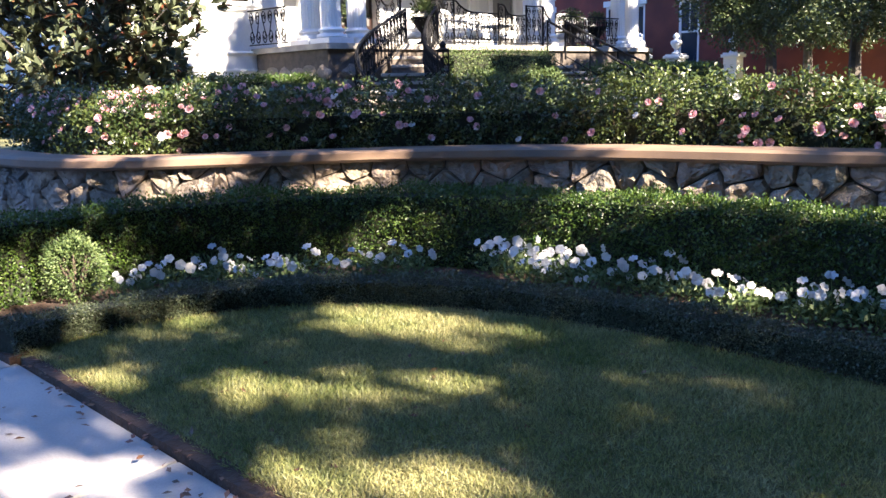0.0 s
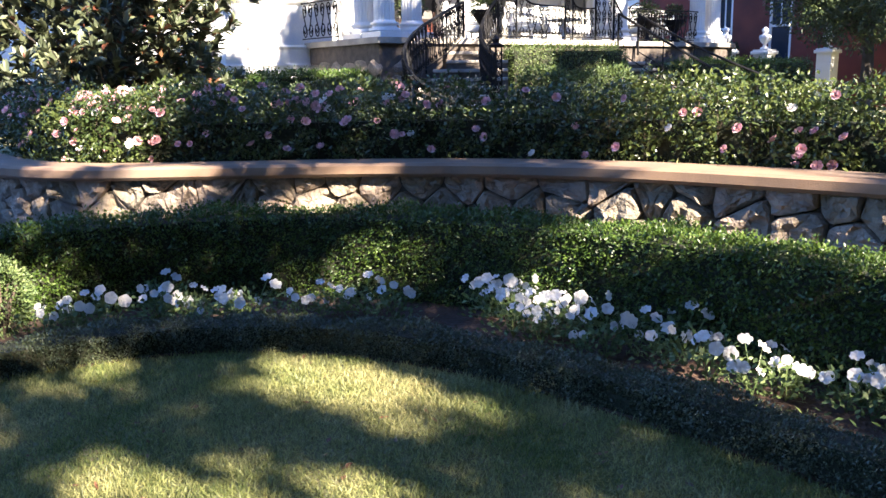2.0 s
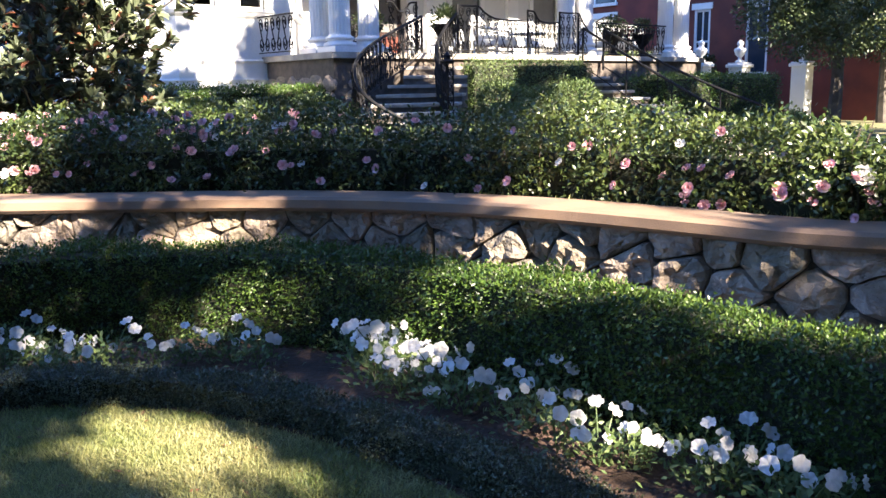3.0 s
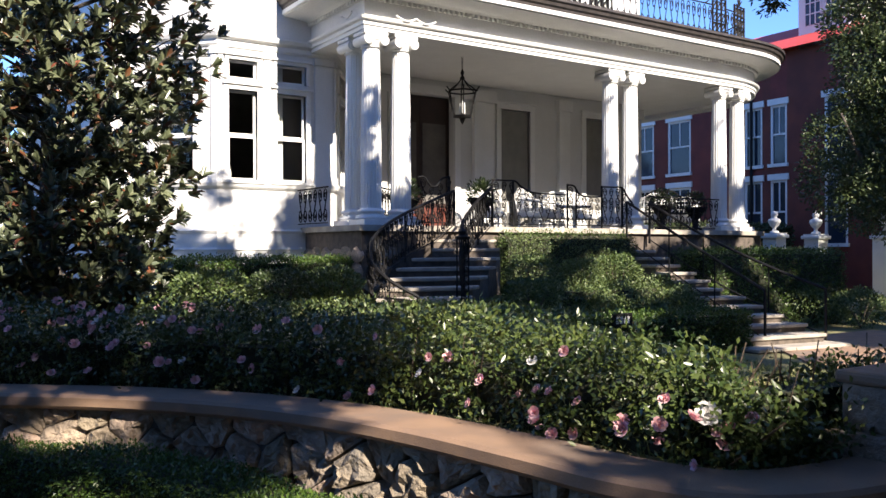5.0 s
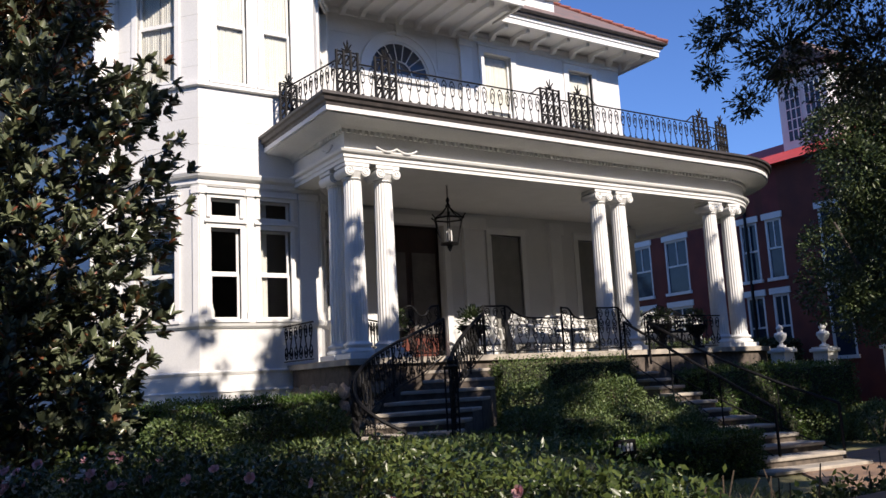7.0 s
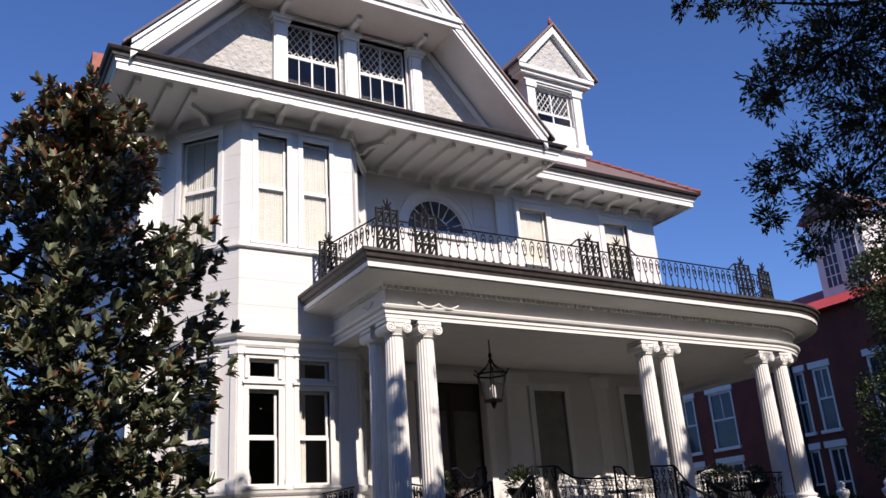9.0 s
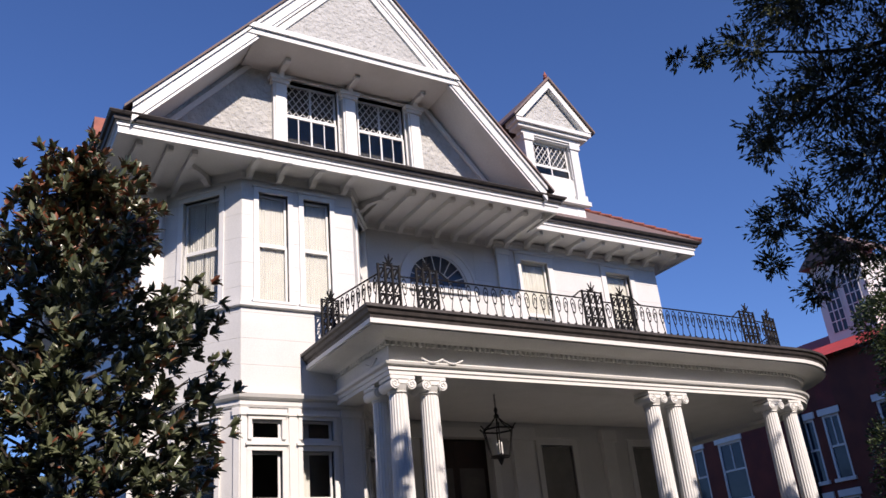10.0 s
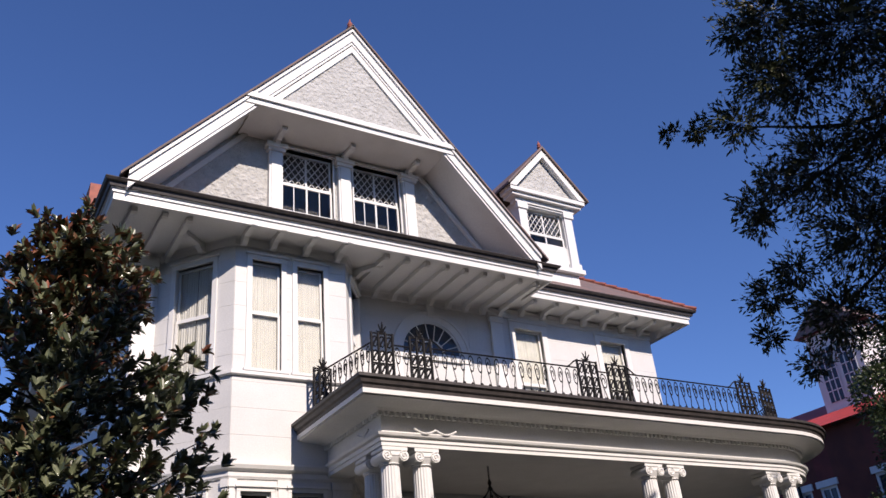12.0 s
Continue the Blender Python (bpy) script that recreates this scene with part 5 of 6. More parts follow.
def clipped_hedge(P, S, s0, s1, o0, o1, z0, z1, n, size, leaf, ragged=0.02):
    """Leaves over the front, top and back of a clipped hedge that follows a plan line."""
    h, w = z1 - z0, o1 - o0
    s = rng.uniform(s0, s1, n)
    u = rng.uniform(0, 2 * h + w, n)
    front_, back_ = u < h, u > h + w
    off = np.where(front_, o0, np.where(back_, o1, o0 + u - h))
    z = np.where(front_, z0 + u, np.where(back_, z0 + (2 * h + w - u), z1))
    no, nz = np.where(front_, -1.0, np.where(back_, 1.0, 0.0)), np.where(front_ | back_, 0.15, 1.0)
    wave = 0.012 * np.sin(s * 9) + 0.010 * np.sin(s * 23 + z * 17) + 0.012 * np.sin(z * 31 + s * 5)
    r = rng.normal(0, ragged, n) + wave
    rd = np.minimum(off - o0, o1 - off)
    zz = z - 0.03 * np.exp(-np.abs(rd) / 0.02) * (~front_ & ~back_)
    x, y, nx, ny = along(P, S, s, off + no * r)
    pos = np.stack([x, y, zz + nz * r * (nz > 0.5)], 1)
    nor = np.stack([nx * no, ny * no, nz], 1)
    way = unit(nor * 0.7 + rng.normal(size=(n, 3)) * 0.6)
    up = unit(nor + rng.normal(size=(n, 3)) * 0.5)
    return leaf_mesh("foliage", pos, way, up, rng.uniform(0.7, 1.3, n) * size, rng.uniform(0.7, 1.2, n) * size * 0.55, leaf)


def hedge_core(P, S, s0, s1, o0, o1, z0, z1):
    s = np.linspace(s0, s1, 40)
    a, b = along(P, S, s, np.full(40, o0)), along(P, S, s, np.full(40, o1))
    return slab(bmesh.new(), list(zip(a[0], a[1])) + list(zip(b[0], b[1]))[::-1], z0, z1)


hedge = thing("box_hedge", "clipped dark green boxwood hedge in a curve", "hedge")
part("foliage", clipped_hedge(GP, GS, 0.05, 5.75, 0.37, 0.66, LAWN, 0.65, 95000, 0.021, BOXLEAF), None, hedge)
# the core below is a plain dark slab in place of inner shade
part("inner_core", hedge_core(GP, GS, 0.1, 5.7, 0.40, 0.63, LAWN, 0.62), BOXDARK, hedge, "solid dark core standing in for the hedge's inner shade")
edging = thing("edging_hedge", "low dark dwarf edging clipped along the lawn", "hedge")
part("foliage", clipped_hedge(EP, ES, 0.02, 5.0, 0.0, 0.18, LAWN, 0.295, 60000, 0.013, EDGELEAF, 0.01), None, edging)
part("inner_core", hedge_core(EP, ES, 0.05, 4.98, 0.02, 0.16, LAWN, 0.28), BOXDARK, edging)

# grass, blade by blade
g0 = np.stack([rng.uniform(-2.01, 0.06, 260000), rng.uniform(0.0, 3.74, 260000)], 1)
lx = np.interp(g0[:, 1], EP[::-1, 1][:-8], EP[::-1, 0][:-8])
g0 = g0[(g0[:, 0] < lx - 0.01) & (g0[:, 1] < 3.70)]
n = len(g0)
pos = np.concatenate([g0, np.full((n, 1), LAWN)], 1)
tuft = np.sin(g0[:, :1] * 5.1) * np.cos(g0[:, 1:] * 4.3) * 0.25
grass = leaf_mesh("grass", pos, rand_dirs(n, 0.7), rand_dirs(n), rng.uniform(0.016, 0.044, n) * (1 + tuft[:, 0]), 0.0034, GRASS)
tagged(new("grass", grass), "short uneven lawn grass, thin in places", "grass", kind="stuff")
t0 = np.stack([rng.uniform(1.5, 8.5, 60000), rng.uniform(1.2, 12.0, 60000)], 1)
t0 = t0[[inside(x, y, poly) for x, y in t0]]
n = len(t0)
tz = np.array([terrace_height(x, y) for x, y in t0])
tagged(new("terrace_grass", leaf_mesh("terrace_grass", np.column_stack([t0, tz - 0.02]), rand_dirs(n, 1.0), rand_dirs(n), rng.uniform(0.03, 0.07, n), 0.008, GRASS)), "garden grass behind the camellias", "grass", kind="stuff")


# petunias
def petunia_bloom():
    bm = bmesh.new()
    c = bm.verts.new((0, 0, -0.016))
    ring1, ring2 = [], []
    n = 25
    for k in range(n):
        a = 2 * math.pi * k / n
        lob = 1 - 0.16 * (1 - abs(math.cos(2.5 * a)))
        ring1.append(bm.verts.new((0.012 * math.cos(a), 0.012 * math.sin(a), -0.003)))
        ring2.append(bm.verts.new((0.033 * lob * math.cos(a), 0.033 * lob * math.sin(a), 0.005 * math.sin(7 * a) - 0.003)))
    for k in range(n):
        j = (k + 1) % n
        bm.faces.new((c, ring1[k], ring1[j])), bm.faces.new((ring1[k], ring2[k], ring2[j], ring1[j]))
    return mesh_of(bm, "bloom", WHITEPETAL, smooth=True)


BLOOM = petunia_bloom()


def petunia(seed, blooms):
    rr = random.Random(seed)
    pl = thing("petunia", "white petunia plant in full bloom", "flower", "petunias in the bed")
    n = 150
    pos = rng.normal(size=(n, 3)) * np.array([0.065, 0.065, 0.0])
    pos[:, 2] = rng.uniform(0.02, 0.14, n)
    d = pos * np.array([1, 1, 0]) * 8 + rng.normal(size=(n, 3)) * 0.5 + np.array([0, 0, 0.5])
    part("foliage", leaf_mesh("foliage", pos, d, rand_dirs(n, 1.5), rng.uniform(0.022, 0.038, n), rng.uniform(0.012, 0.02, n), PETLEAF), None, pl)
    bm = bmesh.new()
    for k in range(blooms):
        a, r, z = rr.uniform(0, 6.28), rr.uniform(0.02, 0.11), rr.uniform(0.10, 0.21)
        p = Vector((r * math.cos(a), r * math.sin(a), z))
        face = Vector((math.cos(a) * 0.6 - 0.45 + rr.uniform(-0.3, 0.3), math.sin(a) * 0.6 - 0.6 + rr.uniform(-0.3, 0.3), rr.uniform(0.15, 0.9)))
        o = part("bloom", BLOOM, None, pl)
        o.matrix_local = Matrix.Translation(p) @ face.to_track_quat("Z", "Y").to_matrix().to_4x4() @ Matrix.Scale(rr.uniform(0.62, 0.92), 4)
        tube(bm, [(0, 0, 0), (p.x * 0.5, p.y * 0.5, z * 0.6), tuple(p - face.normalized() * 0.015)], 0.0022, 3)
    tagged(part("stem", bm, PETLEAF, pl), "thin green stems", kind="stuff")
    return pl


protos = [petunia(k, b) for k, b in enumerate((4, 6, 9, 3))]
# plan places of the plants, with gaps of bare soil between the drifts
DRIFTS = {1: [(-1.16, 4.24), (-0.74, 4.30), (-0.63, 4.06), (-0.71, 3.84), (-0.45, 3.76), (-0.15, 3.60), (0.03, 3.46), (0.38, 2.29), (0.55, 2.13), (0.66, 1.94), (0.76, 1.85), (0.47, 1.52), (0.66, 1.48), (0.60, 1.22), (0.66, 1.08)],
          2: [(0.46, 3.0), (0.50, 2.86), (0.62, 2.88), (0.34, 2.68), (0.36, 2.52), (0.49, 2.57), (0.50, 2.40)],
          0: [(-1.34, 4.21), (-1.24, 4.13), (-1.08, 4.09), (-0.87, 4.02), (-0.60, 3.71), (-0.29, 3.63), (0.08, 3.28), (0.43, 2.19), (0.48, 1.92), (0.45, 1.70), (0.54, 1.42), (0.58, 1.12), (0.56, 0.86), (0.65, 0.80)],
          3: [(0.84, 2.06), (-0.03, 3.58), (0.72, 0.98), (-0.78, 4.06)]}
for k, places in DRIFTS.items():
    for i, (x, y) in enumerate(places):
        m = pose(x + 0.03, y, LAWN + 0.01, 0, 0, (-20, 15, 0, 30, -35)[(i + k) % 5]) @ Matrix.Scale(0.88 + 0.08 * ((i * 7 + k) % 5), 4)
        if i == 0:
            protos[k].matrix_world = m
        else:
            copy_thing(protos[k], m).matrix_world = m


# camellia hedge behind the coping
def camellia(mat_, name):
    bm = bmesh.new()
    for ringn, (rad, tilt, cnt) in enumerate(((0.034, 0.35, 6), (0.026, 0.75, 5), (0.015, 1.15, 4))):
        for k in range(cnt):
            a = 2 * math.pi * (k + 0.5 * ringn) / cnt
            rot = Matrix.Rotation(a, 4, "Z") @ Matrix.Rotation(-tilt, 4, "Y")
            vs = [bm.verts.new(rot @ Vector(p)) for p in ((0.002, 0, 0), (rad * 0.6, -rad * 0.5, 0.003), (rad * 1.05, -rad * 0.25, 0.008), (rad * 1.05, rad * 0.25, 0.008), (rad * 0.6, rad * 0.5, 0.003))]
            bm.faces.new(vs)
    return mesh_of(bm, name, mat_)


CAM_P, CAM_W = camellia(PINK, "bloom"), camellia(WHITEPETAL, "bloom")
roses = thing("camellia_hedge", "loose evergreen camellia hedge dotted with pink blooms", "hedge")
n = 125000
s = rng.uniform(2.2, 13.9, n)
off = rng.uniform(0.16, 0.66, n)
topz = 1.34 - 0.2 * np.clip((s - 8.6) / 0.8, 0, 1) + 0.03 * np.sin(s * 4.3) + 0.02 * np.sin(s * 11)
thin = np.clip((s - 11.2) / 1.5, 0, 1)
z = TERRACE + (topz - TERRACE) * rng.uniform(0.0, 1, n) ** 0.95
keep = rng.uniform(size=n) > np.clip(thin * 0.75, 0, 0.9)
s, off, z = s[keep], off[keep], z[keep]
n = len(s)
x, y, nx, ny = along(CP, CS, s, off)
jit = rng.normal(size=(n, 3)) * 0.035
pos = np.stack([x, y, z], 1) + jit
clump = np.array([noise.noise((a * 7.0, b * 7.0, c * 8.0)) + 0.6 * noise.noise((a * 17.0, b * 17.0, c * 17.0)) for a, b, c in pos]) > -0.12
pos, off, nx, ny = pos[clump], off[clump], nx[clump], ny[clump]
n = len(pos)
out = np.stack([-nx * (0.45 - off) * 3 * 1, -ny * (0.45 - off) * 3, np.full(n, 0.5)], 1)
part("foliage", leaf_mesh("foliage", pos, out * 0.4 + rng.normal(size=(n, 3)), out + rng.normal(size=(n, 3)) * 0.8, rng.uniform(0.024, 0.044, n), rng.uniform(0.013, 0.021, n), ROSELEAF), None, roses)
bm = bmesh.new()
for k in range(150):
    sx = rng.uniform(2.3, 13.9)
    x, y, nx, ny = along(CP, CS, np.array([sx]), np.array([rng.uniform(0.3, 0.6)]))
    a = Vector((float(x[0]), float(y[0]), TERRACE - 0.02))
    b = a + Vector((rng.normal() * 0.08, rng.normal() * 0.08, rng.uniform(0.25, 0.45)))
    tube(bm, [a, a.lerp(b, 0.5) + Vector((rng.normal() * 0.03, rng.normal() * 0.03, 0)), b], 0.007, 4, 0.4)
# solid dark slab put in for the shade among the stems
part("inner_core", hedge_core(CP, CS, 2.3, 11.0, 0.34, 0.50, TERRACE - 0.02, 1.12), BOXDARK, roses, "solid dark core standing in for the hedge's inner shade")
tagged(part("stem", bm, TWIG, roses), "thin brown stems", kind="stuff")
for k in range(296):
    sx = rng.uniform(2.6, 13.7) if k % 2 else (rng.uniform(3.0, 6.4) if k % 4 else rng.uniform(2.3, 4.4))
    o = rng.uniform(0.10, 0.24) if k % 2 else rng.uniform(0.2, 0.6)
    zz = (rng.uniform(0.9, 1.3) if o < 0.3 and k % 2 == 1 else rng.uniform(1.2, 1.35)) - 0.2 * min(1, max(0, (sx - 8.6) / 0.8))
    x, y, nx, ny = along(CP, CS, np.array([sx]), np.array([o]))
    ob = part("bloom", CAM_W if k % 9 == 0 else CAM_P, None, roses, "white camellia bloom" if k % 9 == 0 else "pink camellia bloom")
    face = Vector((-float(nx[0]) + rng.normal() * 0.4, -float(ny[0]) + rng.normal() * 0.4, rng.uniform(0.2, 1.2)))
    ob.matrix_world = Matrix.Translation((float(x[0]), float(y[0]), zz)) @ face.to_track_quat("Z", "Y").to_matrix().to_4x4() @ Matrix.Scale(rng.uniform(0.68, 1.1), 4)
for sx, o, zz in ((10.95, 0.2, 1.03), (11.5, 0.22, 1.0), (9.2, 0.2, 1.08)):
    x, y, nx, ny = along(CP, CS, np.array([sx]), np.array([o]))
    ob = part("bloom", CAM_W, None, roses, "large white camellia bloom")
    ob.matrix_world = Matrix.Translation((float(x[0]), float(y[0]), zz)) @ Vector((-0.7, -0.6, 0.4)).to_track_quat("Z", "Y").to_matrix().to_4x4() @ Matrix.Scale(1.5, 4)


def leafy_box(name, label, x0, y0, z0, x1, y1, z1, n, size, leaf, category="hedge", ragged=0.04):
    t = thing(name, label, category)
    P, S = arcs([(x0, y0), ((x0 + x1) / 2, y0), (x1, y0)])
    part("foliage", clipped_hedge(P, S, 0.0, x1 - x0, 0.0, y1 - y0, z0, z1, n, size, leaf, ragged), None, t)
    m_e = max(300, int(n * (y1 - y0) / (x1 - x0) * 0.7))
    for xe, sg in ((x0, -1.0), (x1, 1.0)):
        pe = np.stack([xe + rng.normal(0, ragged, m_e), rng.uniform(y0, y1, m_e), rng.uniform(z0, z1, m_e)], 1)
        ne = np.array([[sg, 0, 0.15]]) + rng.normal(size=(m_e, 3)) * 0.5
        part("end_foliage", leaf_mesh("end_foliage", pe, ne * 0.7 + rng.normal(size=(m_e, 3)) * 0.6, ne, rng.uniform(0.7, 1.3, m_e) * size, size * 0.55, leaf), None, t)
    # dark block in place of the shade inside the leaves
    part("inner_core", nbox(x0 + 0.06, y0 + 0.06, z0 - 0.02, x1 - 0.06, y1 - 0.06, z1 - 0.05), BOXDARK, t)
    return t


leafy_box("foundation_hedge", "dark clipped hedge at the foot of the house", 2.6, 12.2, TERRACE, 6.1, 12.8, 1.50, 16000, 0.045, BOXLEAF)
leafy_box("low_hedge", "low dark hedge beside the side steps", 7.9, 8.15, 0.0, 11.3, 8.75, 0.66, 16000, 0.045, BOXLEAF)
leafy_box("side_hedge", "dark clipped hedge beyond the side steps", 13.05, 10.3, 0.0, 17.5, 11.2, 1.62, 18000, 0.05, BOXLEAF)
leafy_box("border_shrubs", "dark loose shrubs below the creeper", 8.5, 9.8, 0.0, 11.75, 10.3, 1.02, 16000, 0.05, IVYLEAF, "shrub", 0.10)
leafy_box("creeper_wall", "porch wall covered in green creeping fig", 8.95, 11.62, 0.0, 12.2, 11.9, 1.93, 26000, 0.042, IVYLEAF, "creeper", 0.06)
leafy_box("creeper_wall", "curved porch wall under dark creeping fig", 13.6, 11.8, 0.0, 17.4, 12.0, 1.62, 14000, 0.045, IVYLEAF, "creeper", 0.06)


def bush(x, y, z, r, h, n, size, leaf, name, label):
    t = thing(name, label, "shrub", at=(x, y, z))
    d = rand_dirs(n, 0.25)
    rad = r * rng.uniform(0.55, 1.0, n) ** 0.5 * (1 + 0.18 * np.sin(d[:, 0] * 5 + x) * np.cos(d[:, 1] * 4 + y))
    pos = d * rad[:, None] * np.array([1, 1, h / (2 * r)]) + np.array([0, 0, h * 0.5])
    pos[:, 2] = np.maximum(pos[:, 2], 0.02)
    part("foliage", leaf_mesh("foliage", pos, d + rng.normal(size=(n, 3)) * 0.6, d + rng.normal(size=(n, 3)) * 0.6, rng.uniform(0.7, 1.3, n) * size, size * 0.5, leaf), None, t)
    bm = bmesh.new()
    for k in range(5):
        a = k * 1.26
        tube(bm, [(0, 0, -0.02), (r * 0.3 * math.cos(a), r * 0.3 * math.sin(a), h * 0.4), (r * 0.6 * math.cos(a), r * 0.6 * math.sin(a), h * 0.7)], 0.015, 5, 0.4)
    part("stem", bm, TWIG, t)
    return t


for x, y, r, h, lab in ((12.3, 10.9, 0.6, 0.85, "rounded shrub beside the side steps"), (11.2, 11.1, 0.5, 0.7, "small leafy shrub below the creeper"), (10.2, 11.0, 0.45, 0.6, "small leafy shrub below the creeper"),
                        (8.7, 10.6, 0.5, 0.7, "dark shrub beside the front steps"), (9.3, 9.7, 0.6, 0.9, "dark shrub before the creeper"), (10.2, 9.5, 0.65, 0.9, "dark shrub before the creeper"), (11.0, 9.4, 0.55, 1.0, "dark shrub before the creeper"), (7.9, 9.6, 0.5, 0.7, "dark shrub beside the front steps"), (4.3, 10.9, 0.5, 0.5, "pale green strappy clump in the bed"), (3.3, 11.2, 0.6, 0.5, "low shrub before the house hedge"), (5.1, 10.9, 0.45, 0.55, "low shrub before the house hedge")):
    bush(x, y, terrace_height(x, y) if x < 12 else 0.3, r, h, 2600, 0.055, FARLEAF if "pale" in lab else IVYLEAF, "shrub", lab)
for x, y, r, h in ((15.9, 10.2, 0.6, 0.9), (16.6, 9.4, 0.55, 0.8), (17.4, 9.9, 0.6, 0.8)):
    bush(x, y, 0.0, r, h, 2600, 0.055, IVYLEAF, "shrub", "dark shrub beyond the side railing")
n = 9000
gx, gy = rng.uniform(1.6, 6.5, n), rng.uniform(6.2, 11.6, n)
tagged(new("ground_cover", leaf_mesh("ground_cover", np.stack([gx, gy, np.full(n, TERRACE - 0.01) + rng.uniform(0, 0.1, n)], 1), rand_dirs(n, 0.6), rand_dirs(n, 1), rng.uniform(0.04, 0.09, n), 0.03, IVYLEAF)), "mixed low ground cover in the garden", "plants", kind="stuff")
plaque = thing("number_plaque", "small dark plaque with pale figures by the low hedge", "sign", at=(8.28, 8.05, 0.0))
part("plate", nbox(-0.20, -0.012, 0.56, 0.20, 0.012, 0.76, bevel=0.006), IRON, plaque)
for k in range(4):
    part("figure", nbox(-0.13 + 0.072 * k, -0.018, 0.61, -0.085 + 0.072 * k, -0.0125, 0.71), TRIM, plaque, "plain pale bar")
for sx in (-0.12, 0.12):
    part("stake", tube(bmesh.new(), [(sx, 0.016, -0.02), (sx, 0.016, 0.6)], 0.008, 5), IRON, plaque)
# lit young shrub by the hedge end
b = bush(-1.46, 4.46, LAWN, 0.17, 0.40, 2600, 0.020, PETLEAF, "shrub", "small reddish green shrub at the hedge end")


# ---------------------------------------------------------------- trees
def limbs(bm, segs):
    for pts, r, tp in segs:
        tube(bm, spline(pts, 4), r, 8, tp)


mag = thing("magnolia_tree", "conical southern magnolia with glossy dark leaves", "tree", at=(1.1, 10.4, TERRACE - 0.02))
bm = bmesh.new()
limbs(bm, [([(0, 0, 0), (0.03, 0.02, 3.2), (0.12, 0, 6.6)], 0.15, 0.25)])
part("trunk", bm, BARK, mag)
bm = bmesh.new()
zr = [(0.0, 1.42), (0.4, 1.52), (1.3, 1.62), (2.4, 1.74), (3.5, 1.84), (4.25, 1.80), (5.15, 1.45), (5.85, 0.95), (6.55, 0.62), (7.0, 0.15)]
zk, rk = np.array([q[0] for q in zr]), np.array([q[1] for q in zr])
tips, tipd = [], []
for k in range(190):
    # boughs spiral up the trunk, each one carrying a tuft of upturned shoots
    z = 0.05 + 6.75 * ((k + rng.uniform(0, 1)) / 190) ** 1.1
    a = k * 2.4 + rng.normal() * 0.35
    r = np.interp(z, zk, rk) * rng.uniform(0.72, 1.06)
    end = np.array((r * math.cos(a) + 0.024 * z, r * math.sin(a), z))
    root = np.array((0.02 * z, 0, max(0.05, z - 0.45 - 0.25 * r)))
    mid = root * 0.5 + end * 0.5 - np.array((0, 0, 0.08))
    tube(bm, [tuple(root), tuple(mid), tuple(end)], 0.022, 4, 0.3)
    for j in range(21):
        u = rng.uniform(0.04, 1.0) ** 0.5
        p = (root + (mid - root) * 2 * u if u < 0.5 else mid + (end - mid) * (2 * u - 1)) + rng.normal(size=3) * np.array((0.13, 0.13, 0.10)) * (0.6 + 0.25 * r)
        p[2] = max(0.04, p[2])
        tips.append(p)
        tipd.append((math.cos(a) * 0.9 + rng.normal() * 0.35, math.sin(a) * 0.9 + rng.normal() * 0.35, 0.65 + rng.normal() * 0.3))
part("limb", bm, BARK, mag)
tips, tipd = np.array(tips), unit(np.array(tipd))
K = 13
m_ = len(tips)
base = np.repeat(tips, K, 0)
dd = np.repeat(tipd, K, 0)
rad = rand_dirs(m_ * K)
rad = unit(rad - dd * np.sum(rad * dd, 1, keepdims=True))
open_ = rng.uniform(0.5, 1.3, (m_ * K, 1))
way = unit(dd + rad * open_)
upv = unit(dd * 0.8 + np.array([[0, -0.35, 0.9]]) - rad * 0.2 + rng.normal(size=(m_ * K, 3)) * 0.25)
brown = rng.uniform(size=m_ * K) < np.where(base[:, 2] > 5.0, 0.30, 0.07)
for sel, mt, nm, lab in ((~brown, MAGLEAF, "foliage", ""), (brown, MAGBROWN, "rusty_leaves", "rust-coloured old leaves")):
    q = sel.sum()
    part(nm, leaf_mesh(nm, base[sel] - dd[sel] * rng.uniform(0, 0.08, (q, 1)), way[sel], upv[sel], rng.uniform(0.105, 0.175, q), rng.uniform(0.052, 0.076, q), mt, 0.35, True), None, mag, lab)

# the street oak, whose limbs reach over the corner
OX, OY = 6.5, -4.6
oak = thing("live_oak", "great street live oak with small dark leaves", "tree", at=(OX, OY, 0))
bm = bmesh.new()
limbs(bm, [([(0, 0, -0.05), (0.1, 0, 1.6), (0, 0.2, 3.4)], 0.5, 0.7), ([(0, 0.2, 3.2), (1.2, 3.2, 5.4), (1.6, 6.6, 6.9), (0.9, 8.0, 6.4), (-0.4, 8.7, 6.35)], 0.085, 0.08),
           ([(0, 0.2, 3.3), (-3.0, -2.5, 5.2), (-6.5, -4.0, 6.4), (-9.5, -4.6, 6.7)], 0.28, 0.15), ([(0, 0.2, 3.3), (2.8, -1.0, 5.5), (6.0, 0.2, 7.5)], 0.25, 0.15), ([(0, 0.2, 3.3), (-0.6, 2.0, 6.5), (-0.2, 4.0, 9.5)], 0.26, 0.15),
           ([(1.4, 5.6, 6.5), (1.5, 7.8, 5.8), (1.0, 8.6, 5.0), (0.5, 9.0, 4.6)], 0.045, 0.15), ([(1.4, 5.6, 6.6), (0.6, 7.5, 7.2), (-0.2, 8.2, 7.2)], 0.035, 0.15), ([(1.5, 7.0, 6.7), (0.4, 8.4, 5.9), (-0.1, 8.9, 5.5)], 0.03, 0.15)])
part("trunk", bm, BARK, oak, "grey furrowed trunk and limbs")
